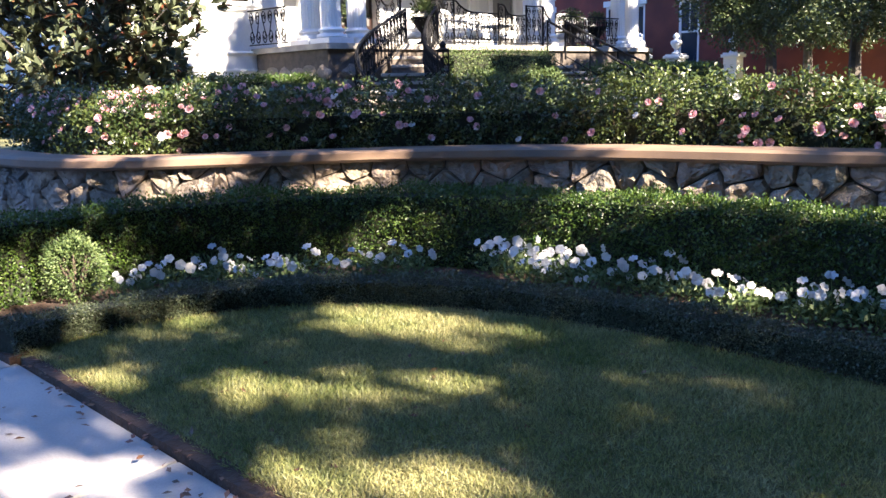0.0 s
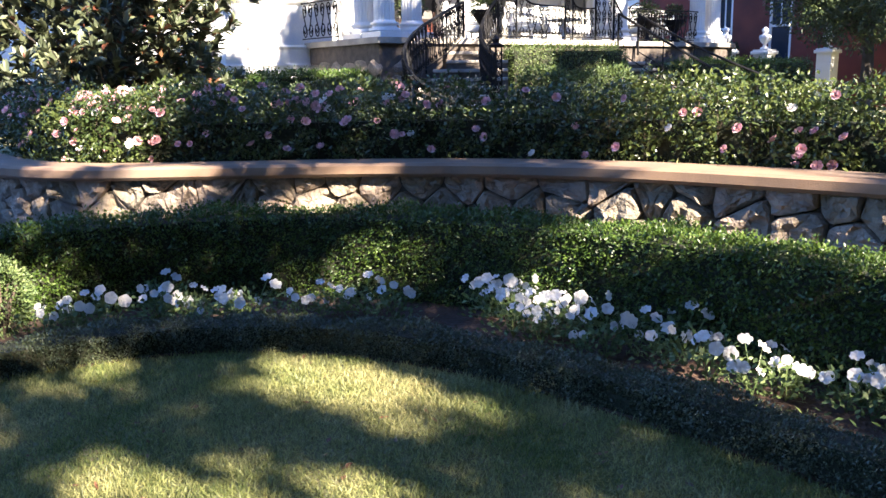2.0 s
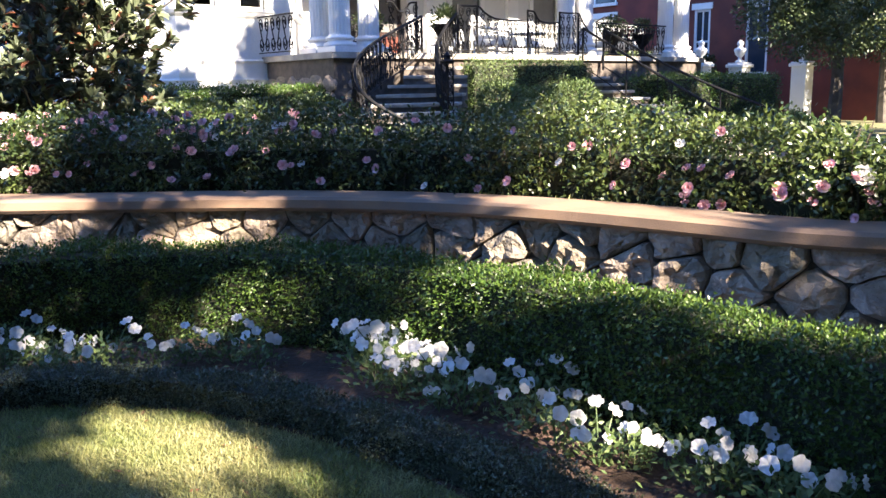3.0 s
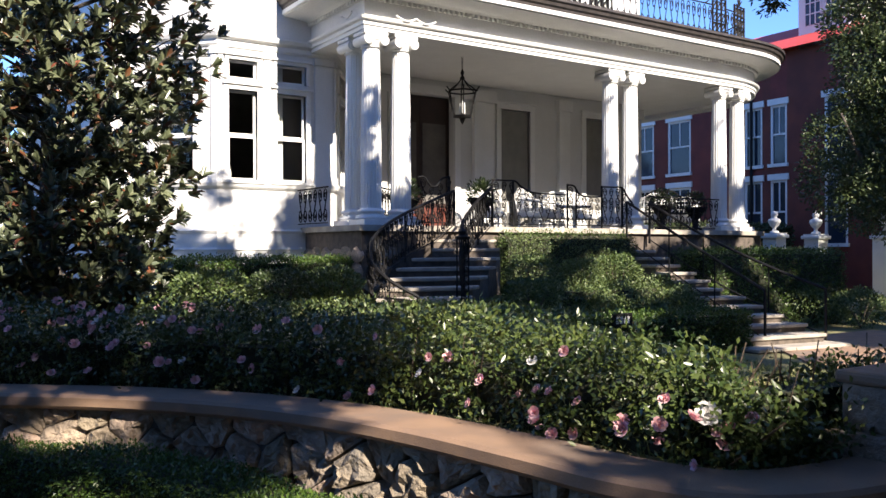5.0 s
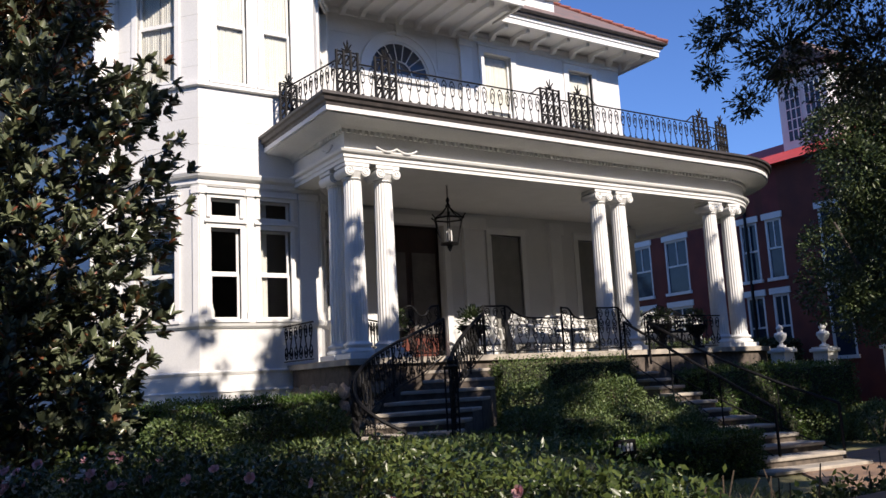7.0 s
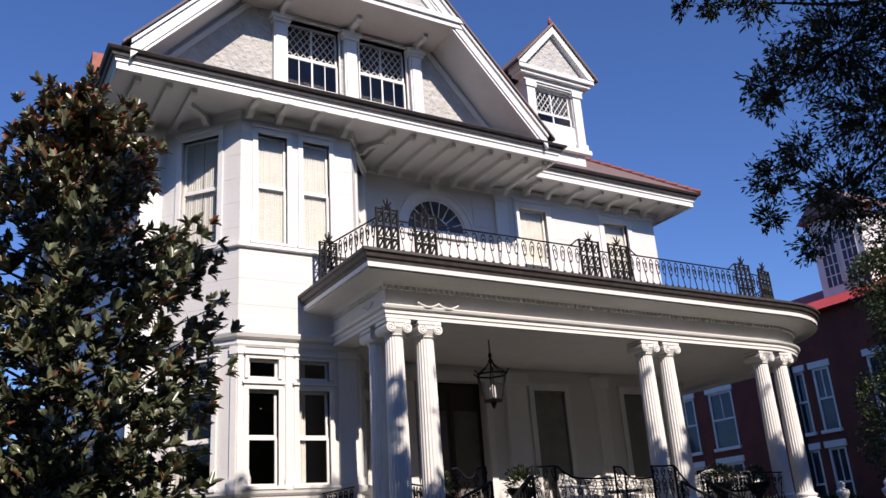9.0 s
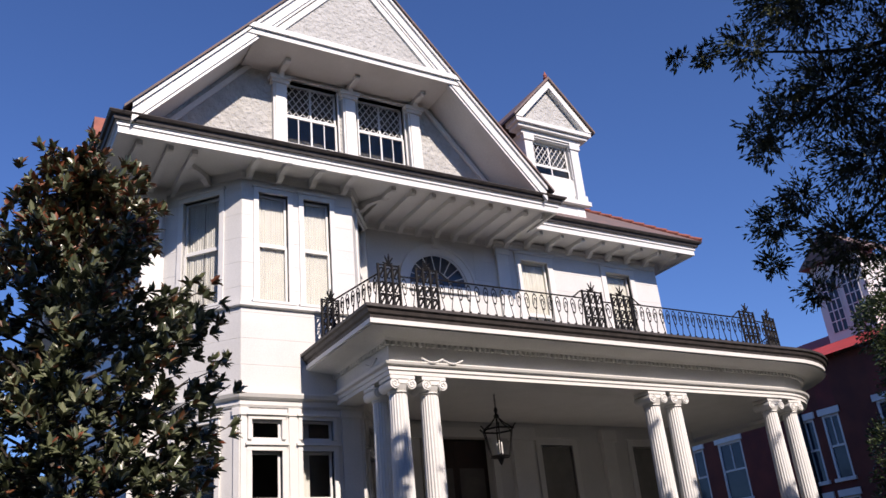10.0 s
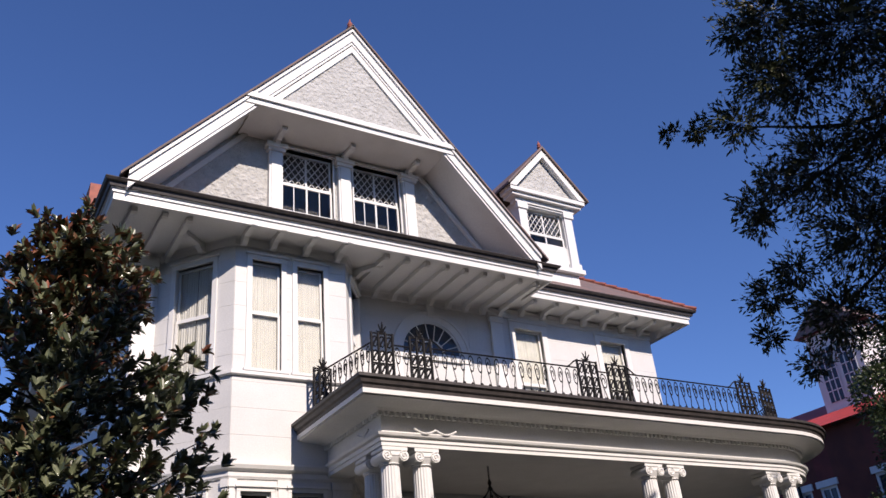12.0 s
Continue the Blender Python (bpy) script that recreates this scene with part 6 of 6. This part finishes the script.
SPRAYS = [(6.7, 3.17, 6.99, 0.62), (6.42, 3.6, 6.61, 0.42), (6.08, 3.45, 7.2, 0.42), (5.87, 3.65, 7.08, 0.22), (6.13, 3.74, 6.68, 0.32), (6.2, 4.25, 5.55, 0.22), (6.5, 4.55, 4.8, 0.26), (6.02, 4.03, 6.32, 0.26), (5.73, 4.24, 6.3, 0.13), (5.5, 4.38, 6.3, 0.09), (6.78, 3.82, 5.87, 0.52), (6.44, 4.11, 5.77, 0.25),
          (7.22, 3.92, 5.28, 0.55), (6.39, 4.34, 5.45, 0.18), (6.72, 4.38, 5.05, 0.24), (7.16, 4.36, 4.63, 0.42), (6.64, 4.78, 4.5, 0.16), (7.18, 3.39, 6.16, 0.45), (7.06, 4.68, 4.23, 0.18), (7.53, 2.81, 6.73, 0.8), (7.8, 3.38, 5.54, 0.8), (7.9, 3.93, 4.56, 0.64)]
pos, way, tw = [], [], bmesh.new()
for x, y, z, r in SPRAYS:
    c = np.array((x - OX, y - OY, z))
    k = int(48 * (r / 0.2) ** 2) + 6
    for j in range(k):
        d = rand_dirs(1)[0]
        tip = c + d * r * rng.uniform(0.5, 1.22)
        root = c + (tip - c) * 0.25 + np.array((0.1, -0.1, 0.06)) * r
        mid = (tip + root) / 2 + rng.normal(size=3) * 0.03
        if j % 3 == 0:
            tube(tw, [tuple(root), tuple(mid), tuple(tip)], 0.005, 3, 0.4)
        m2 = 9
        u = rng.uniform(0.25, 1.05, m2)[:, None]
        pos.append(root + (tip - root) * u + rng.normal(size=(m2, 3)) * 0.012)
        way.append(unit((tip - root)[None] * 1.5 / max(0.05, np.linalg.norm(tip - root)) + rng.normal(size=(m2, 3)) * 0.75))
pos, way = np.concatenate(pos), np.concatenate(way)
n = len(pos)
part("foliage", leaf_mesh("foliage", pos, way, rand_dirs(n, 0.8), rng.uniform(0.045, 0.078, n), rng.uniform(0.017, 0.026, n), OAKLEAF), None, oak)
part("twig", tw, BARK, oak)
# unseen crown over the street, spread to cast shade; placed gaps admit low sun
COT = 1 / math.tan(SUN_EL)
LAWN_LIGHT = [(-0.68, 3.09, 0.22, 0.3), (-0.5, 2.77, 0.17, 0.3), (-0.4, 2.53, 0.12, 0.14), (-1.6, 2.73, 0.18, 0.15), (-1.42, 2.45, 0.17, 0.14), (-1.17, 2.2, 0.18, 0.11), (-0.98, 2.0, 0.12, 0.09), (-1.88, 1.82, 0.24, 0.22), (-1.62, 1.55, 0.2, 0.2), (-1.3, 3.79, 0.22, 0.11), (-1.85, 3.22, 0.13, 0.13), (-0.93, 0.73, 0.15, 0.14), (-2.4, 2.98, 0.08, 0.06), (-2.27, 2.4, 0.15, 0.22), (-2.52, 2.6, 0.08, 0.2), (-2.5, 1.7, 0.3, 0.3), (-0.5, 6.0, 0.32, 0.28), (-0.62, 6.8, 0.36, 0.42), (-1.68, 4.22, 0.25, 0.12), (-1.5, 5.0, 0.42, 0.38), (-0.42, 7.6, 0.36, 0.5), (-0.1, 7.9, 0.35, 0.35)]
BED_LIGHT = [(0.95, 3.58, 0.08, 0.2), (0.93, 3.3, 0.08, 0.2), (0.97, 3.0, 0.08, 0.2), (1.0, 2.72, 0.07, 0.2), (1.02, 2.42, 0.07, 0.2), (1.03, 2.2, 0.07, 0.18), (1.04, 1.95, 0.07, 0.15), (0.34, 5.24, 0.25, 0.3), (1.42, 3.6, 0.26, 0.72), (2.15, 3.2, 0.4, 0.5), (1.32, 2.85, 0.2, 1.1), (0.15, 4.32, 0.15, 0.16), (0.76, 3.4, 0.18, 0.26), (0.42, 1.68, 0.17, 0.22), (0.72, 3.2, 0.12, 0.16), (0.3, 4.15, 0.13, 0.14), (2.3, 4.35, 0.68, 0.95), (3.1, 3.9, 0.7, 0.6), (4.4, 3.6, 0.8, 0.5), (0.9, 6.9, 0.25, 0.3), (0.6, 1.98, 0.1, 0.2), (0.5, 3.15, 0.1, 0.22), (-0.5, 4.3, 0.16, 0.1)]
HOUSE_LIGHT = [(12.3, 6.3, 2.2, 0.7), (12.4, 8.1, 0.9, 0.5), (1.9, 12.6, 0.8, 0.7), (-0.3, 13.2, 0.8, 0.7), (1.0, 14.6, 2.0, 0.8), (6.95, 17.8, 0.22, 1.5), (7.6, 17.4, 0.2, 1.2), (12.5, 18.2, 0.4, 1.3), (16.2, 18.4, 0.6, 1.3), (9.9, 18.3, 0.3, 0.4), (9.4, 13.7, 0.5, 0.7), (11.2, 13.3, 0.6, 0.75), (12.2, 12.4, 0.4, 0.4), (5.0, 11.4, 0.9, 0.35), (3.2, 12.2, 0.6, 0.35), (12.0, 7.4, 1.2, 0.35), (10.3, 14.9, 3.5, 0.4)]
N = 500000
cx, cy = rng.uniform(-13, 24.5, N), rng.uniform(-9.0, 21.0, N)
keepm = np.ones(N, bool)
for gx, gy, ax, ay in LAWN_LIGHT + BED_LIGHT + HOUSE_LIGHT:
    wob = (1 + 0.055 / min(ax, ay)) ** 2 + 0.15 * np.sin(np.arctan2(cy - gy, cx - gx) * 3 + gx * 5)
    keepm &= ((cx - gx) / ax) ** 2 + ((cy - gy) / ay) ** 2 > wob
fade = np.where(cx > 6.6, np.clip((cy - 17.0) / 3.2, 0, 1), np.clip((cy - 17.8) / 1.8, 0, 1)) ** 0.6
patch = np.array([noise.noise((a * 1.4, b * 1.1, 3.3)) for a, b in zip(cx, cy)])
keepm &= (rng.uniform(size=N) > fade) & ((patch > np.where(cx > 6.6, -0.2, -0.06) + 0.6 * fade) | (cy < 9))
cx, cy = cx[keepm], cy[keepm]
n = len(cx)
lowest = np.maximum(5.2, (cy - 2.2) / COT)
cz = lowest + rng.uniform(0, 1, n) * np.maximum(1.0, 11.0 - lowest)
pos = np.stack([cx - OX, cy - cz * COT - OY, cz], 1)
part("crown", leaf_mesh("crown", pos, rand_dirs(n, 0.2), rand_dirs(n, 0.2), rng.uniform(0.15, 0.25, n), rng.uniform(0.095, 0.145, n), OAKLEAF), None, oak, "unseen spreading crown of dark leaves, shaped to cast shade")

# laurel before the neighbouring house
lau = thing("laurel_tree", "dense evergreen tree before the brick house", "tree", at=(20.6, 10.5, 0))
bm = bmesh.new()
limbs(bm, [([(0, 0, -0.05), (0.1, 0, 2.0), (0, 0.2, 5.5)], 0.22, 0.3), ([(0, 0, 2.0), (-1.0, 0.5, 3.6), (-1.6, 0.8, 5.0)], 0.1, 0.3), ([(0, 0, 2.2), (1.0, -0.5, 4.0), (1.6, -0.8, 6.0)], 0.1, 0.3)])
part("trunk", bm, BARK, lau)
n = 70000
cen = np.stack([rng.uniform(-1, 1, 90), rng.uniform(-1, 1, 90), rng.uniform(0, 1, 90)], 1)
cz_ = 2.5 + cen[:, 2] * 6.1
cr = 1.9 * np.interp(cz_, [1, 3, 6, 8.6], [0.8, 1.0, 0.9, 0.45])
cc = np.stack([cen[:, 0] * cr, cen[:, 1] * cr, cz_], 1)
pick = rng.integers(0, 90, n)
d = rand_dirs(n, 0.3)
pos = cc[pick] + d * (rng.uniform(0.4, 1, n) ** 0.5 * 0.75)[:, None]
pos[:, 2] = np.maximum(0.1, pos[:, 2])
part("crown", leaf_mesh("crown", pos, d + rng.normal(size=(n, 3)) * 0.7, d + rng.normal(size=(n, 3)) * 0.7, rng.uniform(0.08, 0.14, n), 0.05, FARLEAF), None, lau)

# added ring of trees closing the view round about, to cut low skylight
n = 26000
a = rng.uniform(0, 2 * math.pi, n)
rr_ = 52 + 3 * np.sin(a * 9) + rng.uniform(0, 4, n)
hh_ = np.where(np.sin(a) < -0.3, 15.0, 9.0) * (1 + 0.15 * np.sin(a * 17) + 0.1 * np.sin(a * 41))
pos = np.stack([5 + rr_ * np.cos(a), rr_ * np.sin(a), rng.uniform(0, 1, n) * hh_], 1)
ring_me = leaf_mesh("far_trees", pos, rand_dirs(n, 0.3), rand_dirs(n), rng.uniform(1.0, 1.8, n), 1.1, FARLEAF)
tagged(new("far_trees", ring_me), "added distant belt of trees, cutting low skylight", "trees", kind="stuff")
bm = bmesh.new()
prev = None
for k in range(73):
    q = 2 * math.pi * k / 72
    h = (12.5 if math.sin(q) < -0.3 else 7.5) + math.sin(k * 2.1)
    cur_ = (bm.verts.new((5 + 57 * math.cos(q), 57 * math.sin(q), -0.02)), bm.verts.new((5 + 57 * math.cos(q), 57 * math.sin(q), h)))
    if prev:
        bm.faces.new((prev[0], cur_[0], cur_[1], prev[1]))
    prev = cur_
solid("backdrop", bm, BOXDARK, "added dark green ring behind the trees, blocking low skylight", "backdrop", kind="structure")

# ---------------------------------------------------------------- neighbouring brick house
brick = thing("brick_house", "dark red brick house with white sash windows", "house")
XN = 31.0
nwin = [(18.4, 19.4), (21.1, 21.9), (22.3, 23.2), (26.2, 27.6), (28.5, 29.8)]
bm = bmesh.new()
hol = []
for a, b in nwin:
    hol += [(a, b, 5.3, 7.8), (a, b, 1.9, 4.6)]
mN = Matrix.Translation((XN, 0, 0)) @ Matrix.Rotation(math.pi / 2, 4, "Z") @ Matrix.Diagonal((1, -1, 1, 1))
holes_wall(bm, mN, 10.0, 40.0, -0.02, 9.98, 0.3, hol)
part("wall", bm, BRICK, brick, "dark red brick side wall")
part("wall_back", nbox(XN + 1.2, 10.4, 0, XN + 1.3, 40, 9.9), DARKROOM, brick)
part("wall_end", nbox(XN + 0.3, 10.0, 0, XN + 12, 10.3, 9.98), BRICK, brick)
for a, b in nwin:
    for z0, z1 in ((5.3, 7.8), (1.9, 4.6)):
        bm = nbox(XN - 0.07, a - 0.10, z1, XN + 0.1, b + 0.10, z1 + 0.26)
        box(bm, XN - 0.10, a - 0.08, z0 - 0.14, XN + 0.1, b + 0.08, z0)
        for y in (a, b - 0.1):
            box(bm, XN + 0.02, y, z0, XN + 0.14, y + 0.1, z1)
        box(bm, XN + 0.03, a + 0.1, z1 - 0.1, XN + 0.14, b - 0.1, z1), box(bm, XN + 0.03, a + 0.1, (z0 + z1) / 2 - 0.04, XN + 0.14, b - 0.1, (z0 + z1) / 2 + 0.04)
        box(bm, XN + 0.05, (a + b) / 2 - 0.025, (z0 + z1) / 2 + 0.04, XN + 0.12, (a + b) / 2 + 0.025, z1 - 0.1)
        w = part("window", bm, TRIM, brick, "white sash window with flat stone lintel")
        part("pane", nbox(XN + 0.085, a + 0.1, z0, XN + 0.095, b - 0.1, z1 - 0.1), GLASSDARK, w)
bm = bmesh.new()
vs = [bm.verts.new(p) for p in ((XN - 0.5, 9.5, 10.0), (XN - 0.5, 40, 10.0), (XN + 6, 34, 12.6), (XN + 6, 16, 12.6), (XN + 12.5, 9.5, 10.0), (XN + 12.5, 40, 10.0))]
for f_ in ((0, 1, 2, 3), (0, 3, 4), (1, 5, 2), (3, 2, 5, 4)):
    bm.faces.new([vs[k] for k in f_])
RED = mat("red_roof", (0.50, 0.05, 0.04), (0.40, 0.045, 0.04), 0.7, 1.5, 20, 0.2)
part("roof", bm, RED, brick, "bright red hipped roof")
TX = XN + 2.6
bm = nbox(TX, 19.9, 10.4, TX + 3, 22.3, 14.8)
tower = part("dormer", bm, WHITE, brick, "pale gabled dormer")
bm = bmesh.new()
for y in (20.2, 21.2):
    box(bm, TX - 0.03, y, 11.6, TX - 0.004, y + 0.75, 14.0)
part("pane", bm, GLASSDARK, tower)
bm = bmesh.new()
for y in (20.2, 21.2):
    for k in range(1, 5):
        box(bm, TX - 0.06, y, 11.6 + k * 0.48 - 0.02, TX - 0.032, y + 0.75, 11.6 + k * 0.48 + 0.02)
    for k in range(0, 4):
        box(bm, TX - 0.06, y + k * 0.25 - 0.02, 11.6, TX - 0.032, y + k * 0.25 + 0.02, 14.0)
part("glazing_bar", bm, TRIM, tower)
bm = bmesh.new()
vs = [bm.verts.new(p) for p in ((TX - 0.3, 19.5, 14.8), (TX - 0.3, 21.1, 16.2), (TX - 0.3, 22.7, 14.8), (TX + 4, 19.5, 14.8), (TX + 4, 21.1, 16.2), (TX + 4, 22.7, 14.8))]
for f_ in ((0, 1, 2), (0, 3, 4, 1), (1, 4, 5, 2)):
    bm.faces.new([vs[k] for k in f_])
part("dormer_roof", bm, SLATE, tower, "dark dormer roof")
part("drain_pipe", tube(bmesh.new(), [(XN - 0.08, 22.8, 0), (XN - 0.08, 22.8, 10.3)], 0.07, 6), IRON, brick)

for i, (x, y, z1) in enumerate(((26.2, 18.3, 2.25), (26.95, 17.15, 2.2), (28.6, 15.6, 2.2))):
    post = thing("gate_post", "white gate post topped with an urn", "gate post", "gate posts")
    bm = nbox(x - 0.28, y - 0.28, -0.02, x + 0.28, y + 0.28, z1 - 0.18, bevel=0.01)
    box(bm, x - 0.36, y - 0.36, z1 - 0.18, x + 0.36, y + 0.36, z1 - 0.06, bevel=0.02), box(bm, x - 0.30, y - 0.30, z1 - 0.06, x + 0.30, y + 0.30, z1)
    part("post", bm, TRIM, post)
    part("urn", lathe(bmesh.new(), [(0.16, 0), (0.16, 0.06), (0.07, 0.10), (0.06, 0.18), (0.16, 0.28), (0.22, 0.42), (0.20, 0.50), (0.10, 0.54), (0.09, 0.60), (0.13, 0.66), (0.10, 0.74), (0.02, 0.80)], x, y, z1, 14), TRIM, post, smooth=True)
leafy_box("far_hedge", "dark hedge along the neighbouring garden", 22, 20.5, 0, 30.5, 21.5, 2.6, 9000, 0.14, FARLEAF)
for x, y in ((24.5, 9.5), (29.5, 13.0)):
    c = copy_thing(lau, pose(x, y, 0, 0, 0, 70) @ Matrix.Scale(1.1, 4))
    c["label"] = "dark evergreen tree in the neighbouring garden"
far = bush(21.8, 22.5, 0, 1.8, 4.6, 5000, 0.16, FARLEAF, "shrub", "tall shrub against the brick house")

# ---------------------------------------------------------------- porch things
lan = thing("porch_lantern", "black iron porch lantern hanging on a chain", "lantern")
LX, LY = 9.13, 13.33
bm = bmesh.new()
for k in range(6):
    a = math.pi * k / 3
    c, s_ = math.cos(a), math.sin(a)
    tube(bm, [(LX + 0.19 * c, LY + 0.19 * s_, 4.36), (LX + 0.31 * c, LY + 0.31 * s_, 4.86), (LX + 0.38 * c, LY + 0.38 * s_, 4.93)], 0.015, 4)
    tube(bm, [(LX + 0.31 * c, LY + 0.31 * s_, 4.86), (LX + 0.12 * c, LY + 0.12 * s_, 5.00), (LX, LY, 5.14)], 0.012, 4)
    c2, s2 = math.cos(a + math.pi / 3), math.sin(a + math.pi / 3)
    tube(bm, [(LX + 0.31 * c, LY + 0.31 * s_, 4.86), (LX + 0.31 * c2, LY + 0.31 * s2, 4.86)], 0.018, 4), tube(bm, [(LX + 0.19 * c, LY + 0.19 * s_, 4.36), (LX + 0.19 * c2, LY + 0.19 * s2, 4.36)], 0.018, 4)
lathe(bm, [(0.19, 4.36), (0.06, 4.32), (0.05, 4.28), (0.01, 4.20)], LX, LY, 0, 8), lathe(bm, [(0.06, 5.12), (0.02, 5.18), (0.04, 5.24), (0.015, 5.30)], LX, LY, 0, 8)
part("frame", bm, IRON, lan)
bm = bmesh.new()
for k in range(8):
    z = 5.29 + k * 0.036
    tube(bm, [(LX + 0.018 * math.cos(q) * (k % 2), LY + 0.018 * math.cos(q) * (1 - k % 2), z + 0.024 * math.sin(q)) for q in np.linspace(0, 6.28, 9)], 0.006, 4)
part("chain", bm, IRON, lan)
for k in range(3):
    a = 2.09 * k
    part("candle", lathe(bmesh.new(), [(0.015, 4.42), (0.015, 4.60), (0.004, 4.66)], LX + 0.05 * math.cos(a), LY + 0.05 * math.sin(a), 0, 8), TRIM, lan, "white candle tube")


def wicker_chair(x, y, rz, wide=0.75):
    t = thing("wicker_armchair" if wide < 1 else "wicker_sofa", "white wicker %s on the porch" % ("armchair" if wide < 1 else "sofa"), "chair" if wide < 1 else "sofa", "porch seats", at=(x, y, ZF), rz=rz)
    w = wide / 2
    part("seat", nbox(-w, -0.3, 0.28, w, 0.3, 0.42, bevel=0.03), WICKER, t)
    bm = bmesh.new()
    for k in range(13):
        u = -w + wide * k / 12
        tube(bm, [(u, 0.28, 0.4), (u, 0.34, 0.7), (u * 0.95, 0.38, 0.92 - 0.12 * abs(u / w) ** 2)], 0.018, 4)
    for z in (0.5, 0.62, 0.74, 0.84):
        tube(bm, [(-w, 0.31, z), (w, 0.33, z)], 0.016, 4)
    tube(bm, [(-w, 0.3, 0.78), (-w * 0.5, 0.38, 0.93), (w * 0.5, 0.38, 0.93), (w, 0.3, 0.78)], 0.03, 6)
    part("backrest", bm, WICKER, t)
    for sx in (-1, 1):
        part("armrest", tube(bmesh.new(), [(sx * w, 0.32, 0.72), (sx * w, 0.0, 0.66), (sx * w, -0.3, 0.62), (sx * w, -0.33, 0.4)], 0.035, 6), WICKER, t)
        for sy in (-0.27, 0.27):
            part("leg", tube(bmesh.new(), [(sx * (w - 0.04), sy, 0.0), (sx * (w - 0.04), sy, 0.3)], 0.025, 6), WICKER, t)
    part("cushion", nbox(-w + 0.05, -0.27, 0.424, w - 0.05, 0.22, 0.50, bevel=0.03), CURTAIN, t, "cream seat cushion")
    return t


wicker_chair(11.6, 14.0, 25), wicker_chair(13.0, 14.3, 0, 1.5), wicker_chair(14.9, 13.6, -60), wicker_chair(10.6, 14.4, 40), wicker_chair(16.6, 14.6, -75, 1.4)
table = thing("porch_table", "small round white porch table", "table", at=(12.2, 13.4, ZF))
part("top", lathe(bmesh.new(), [(0.36, 0.50), (0.38, 0.52), (0.36, 0.54)], seg=20), WICKER, table)
part("pedestal", lathe(bmesh.new(), [(0.22, 0.0), (0.05, 0.06), (0.05, 0.46), (0.12, 0.498)], seg=12), WICKER, table)


def planter(x, y, leaf=FARLEAF):
    t = thing("porch_planter", "black iron urn planter with a green plant", "planter", "porch planters", at=(x, y, ZF))
    part("urn", lathe(bmesh.new(), [(0.17, 0), (0.17, 0.05), (0.07, 0.10), (0.06, 0.25), (0.16, 0.38), (0.25, 0.52), (0.27, 0.56), (0.24, 0.56)], seg=14), IRON, t, smooth=True)
    n = 500
    d = rand_dirs(n, 0.6)
    pos = d * (0.30 * rng.uniform(0.3, 1, n))[:, None] + np.array((0, 0, 0.62))
    tagged(part("plant", leaf_mesh("plant", pos, d, rand_dirs(n, 1), 0.08, 0.035, leaf), None, t), "green leafy plant", kind="stuff")


planter(8.95, 12.45), planter(7.75, 13.2), planter(14.0, 12.5), planter(15.4, 12.75)
bench = thing("iron_bench", "black iron bench with scrolled back", "bench", at=(14.7, 12.9, ZF), rz=0)
part("seat", nbox(-0.6, -0.2, 0.40, 0.6, 0.2, 0.43), IRON, bench)
for k in range(4):
    o = part("scroll", SCR_S, None, bench)
    o.matrix_local = Matrix.Translation((-0.6 + 0.3 * k, 0.2, 0.45)) @ Matrix.Diagonal((1.3, 1, 1, 1))
part("back_rail", tube(bmesh.new(), [(-0.62, 0.2, 0.82), (-0.3, 0.2, 0.95), (0.3, 0.2, 0.95), (0.62, 0.2, 0.82)], 0.02, 5), IRON, bench)
for sx in (-0.58, 0.58):
    for sy in (-0.18, 0.2):
        part("leg", tube(bmesh.new(), [(sx, sy, 0), (sx, sy, 0.84 if sy > 0 else 0.42)], 0.016, 5), IRON, bench)
# in the bay window
bottle = tagged(new("bottle", mesh_of(lathe(bmesh.new(), [(0.045, 0), (0.045, 0.16), (0.018, 0.24), (0.018, 0.30)], 4.80, YB + 0.42, ZS1 + 0.02, 10), "bottle", TRIM)), "pale bottle standing in the bay window", "bottle")
shelf = tagged(new("window_shelf", mesh_of(nbox(4.3, YB + 0.24, ZS1 - 0.10, 6.6, YB + 0.62, ZS1 + 0.016), "window_shelf", REDWOOD)), "red-brown wooden shelf inside the bay window", "shelf")

# ---------------------------------------------------------------- litter
n = 420
lp = np.stack([rng.uniform(-3.4, -0.1, n), rng.uniform(0.2, 3.5, n), np.full(n, LAWN + 0.01)], 1)
lp[lp[:, 0] < -2.06, 2] = 0.142
lp[:160, 2] = 0.165
lp[:160, 0] = -2.05 + rng.normal(size=160) * 0.06
tagged(new("leaf_litter", leaf_mesh("leaf_litter", lp, rand_dirs(n) * np.array([1, 1, 0.15]), np.array([[0, 0, 1.0]]) + rng.normal(size=(n, 3)) * 0.3, rng.uniform(0.02, 0.05, n), 0.018, MAGBROWN)), "scattered dry brown leaves", "leaves", kind="stuff")
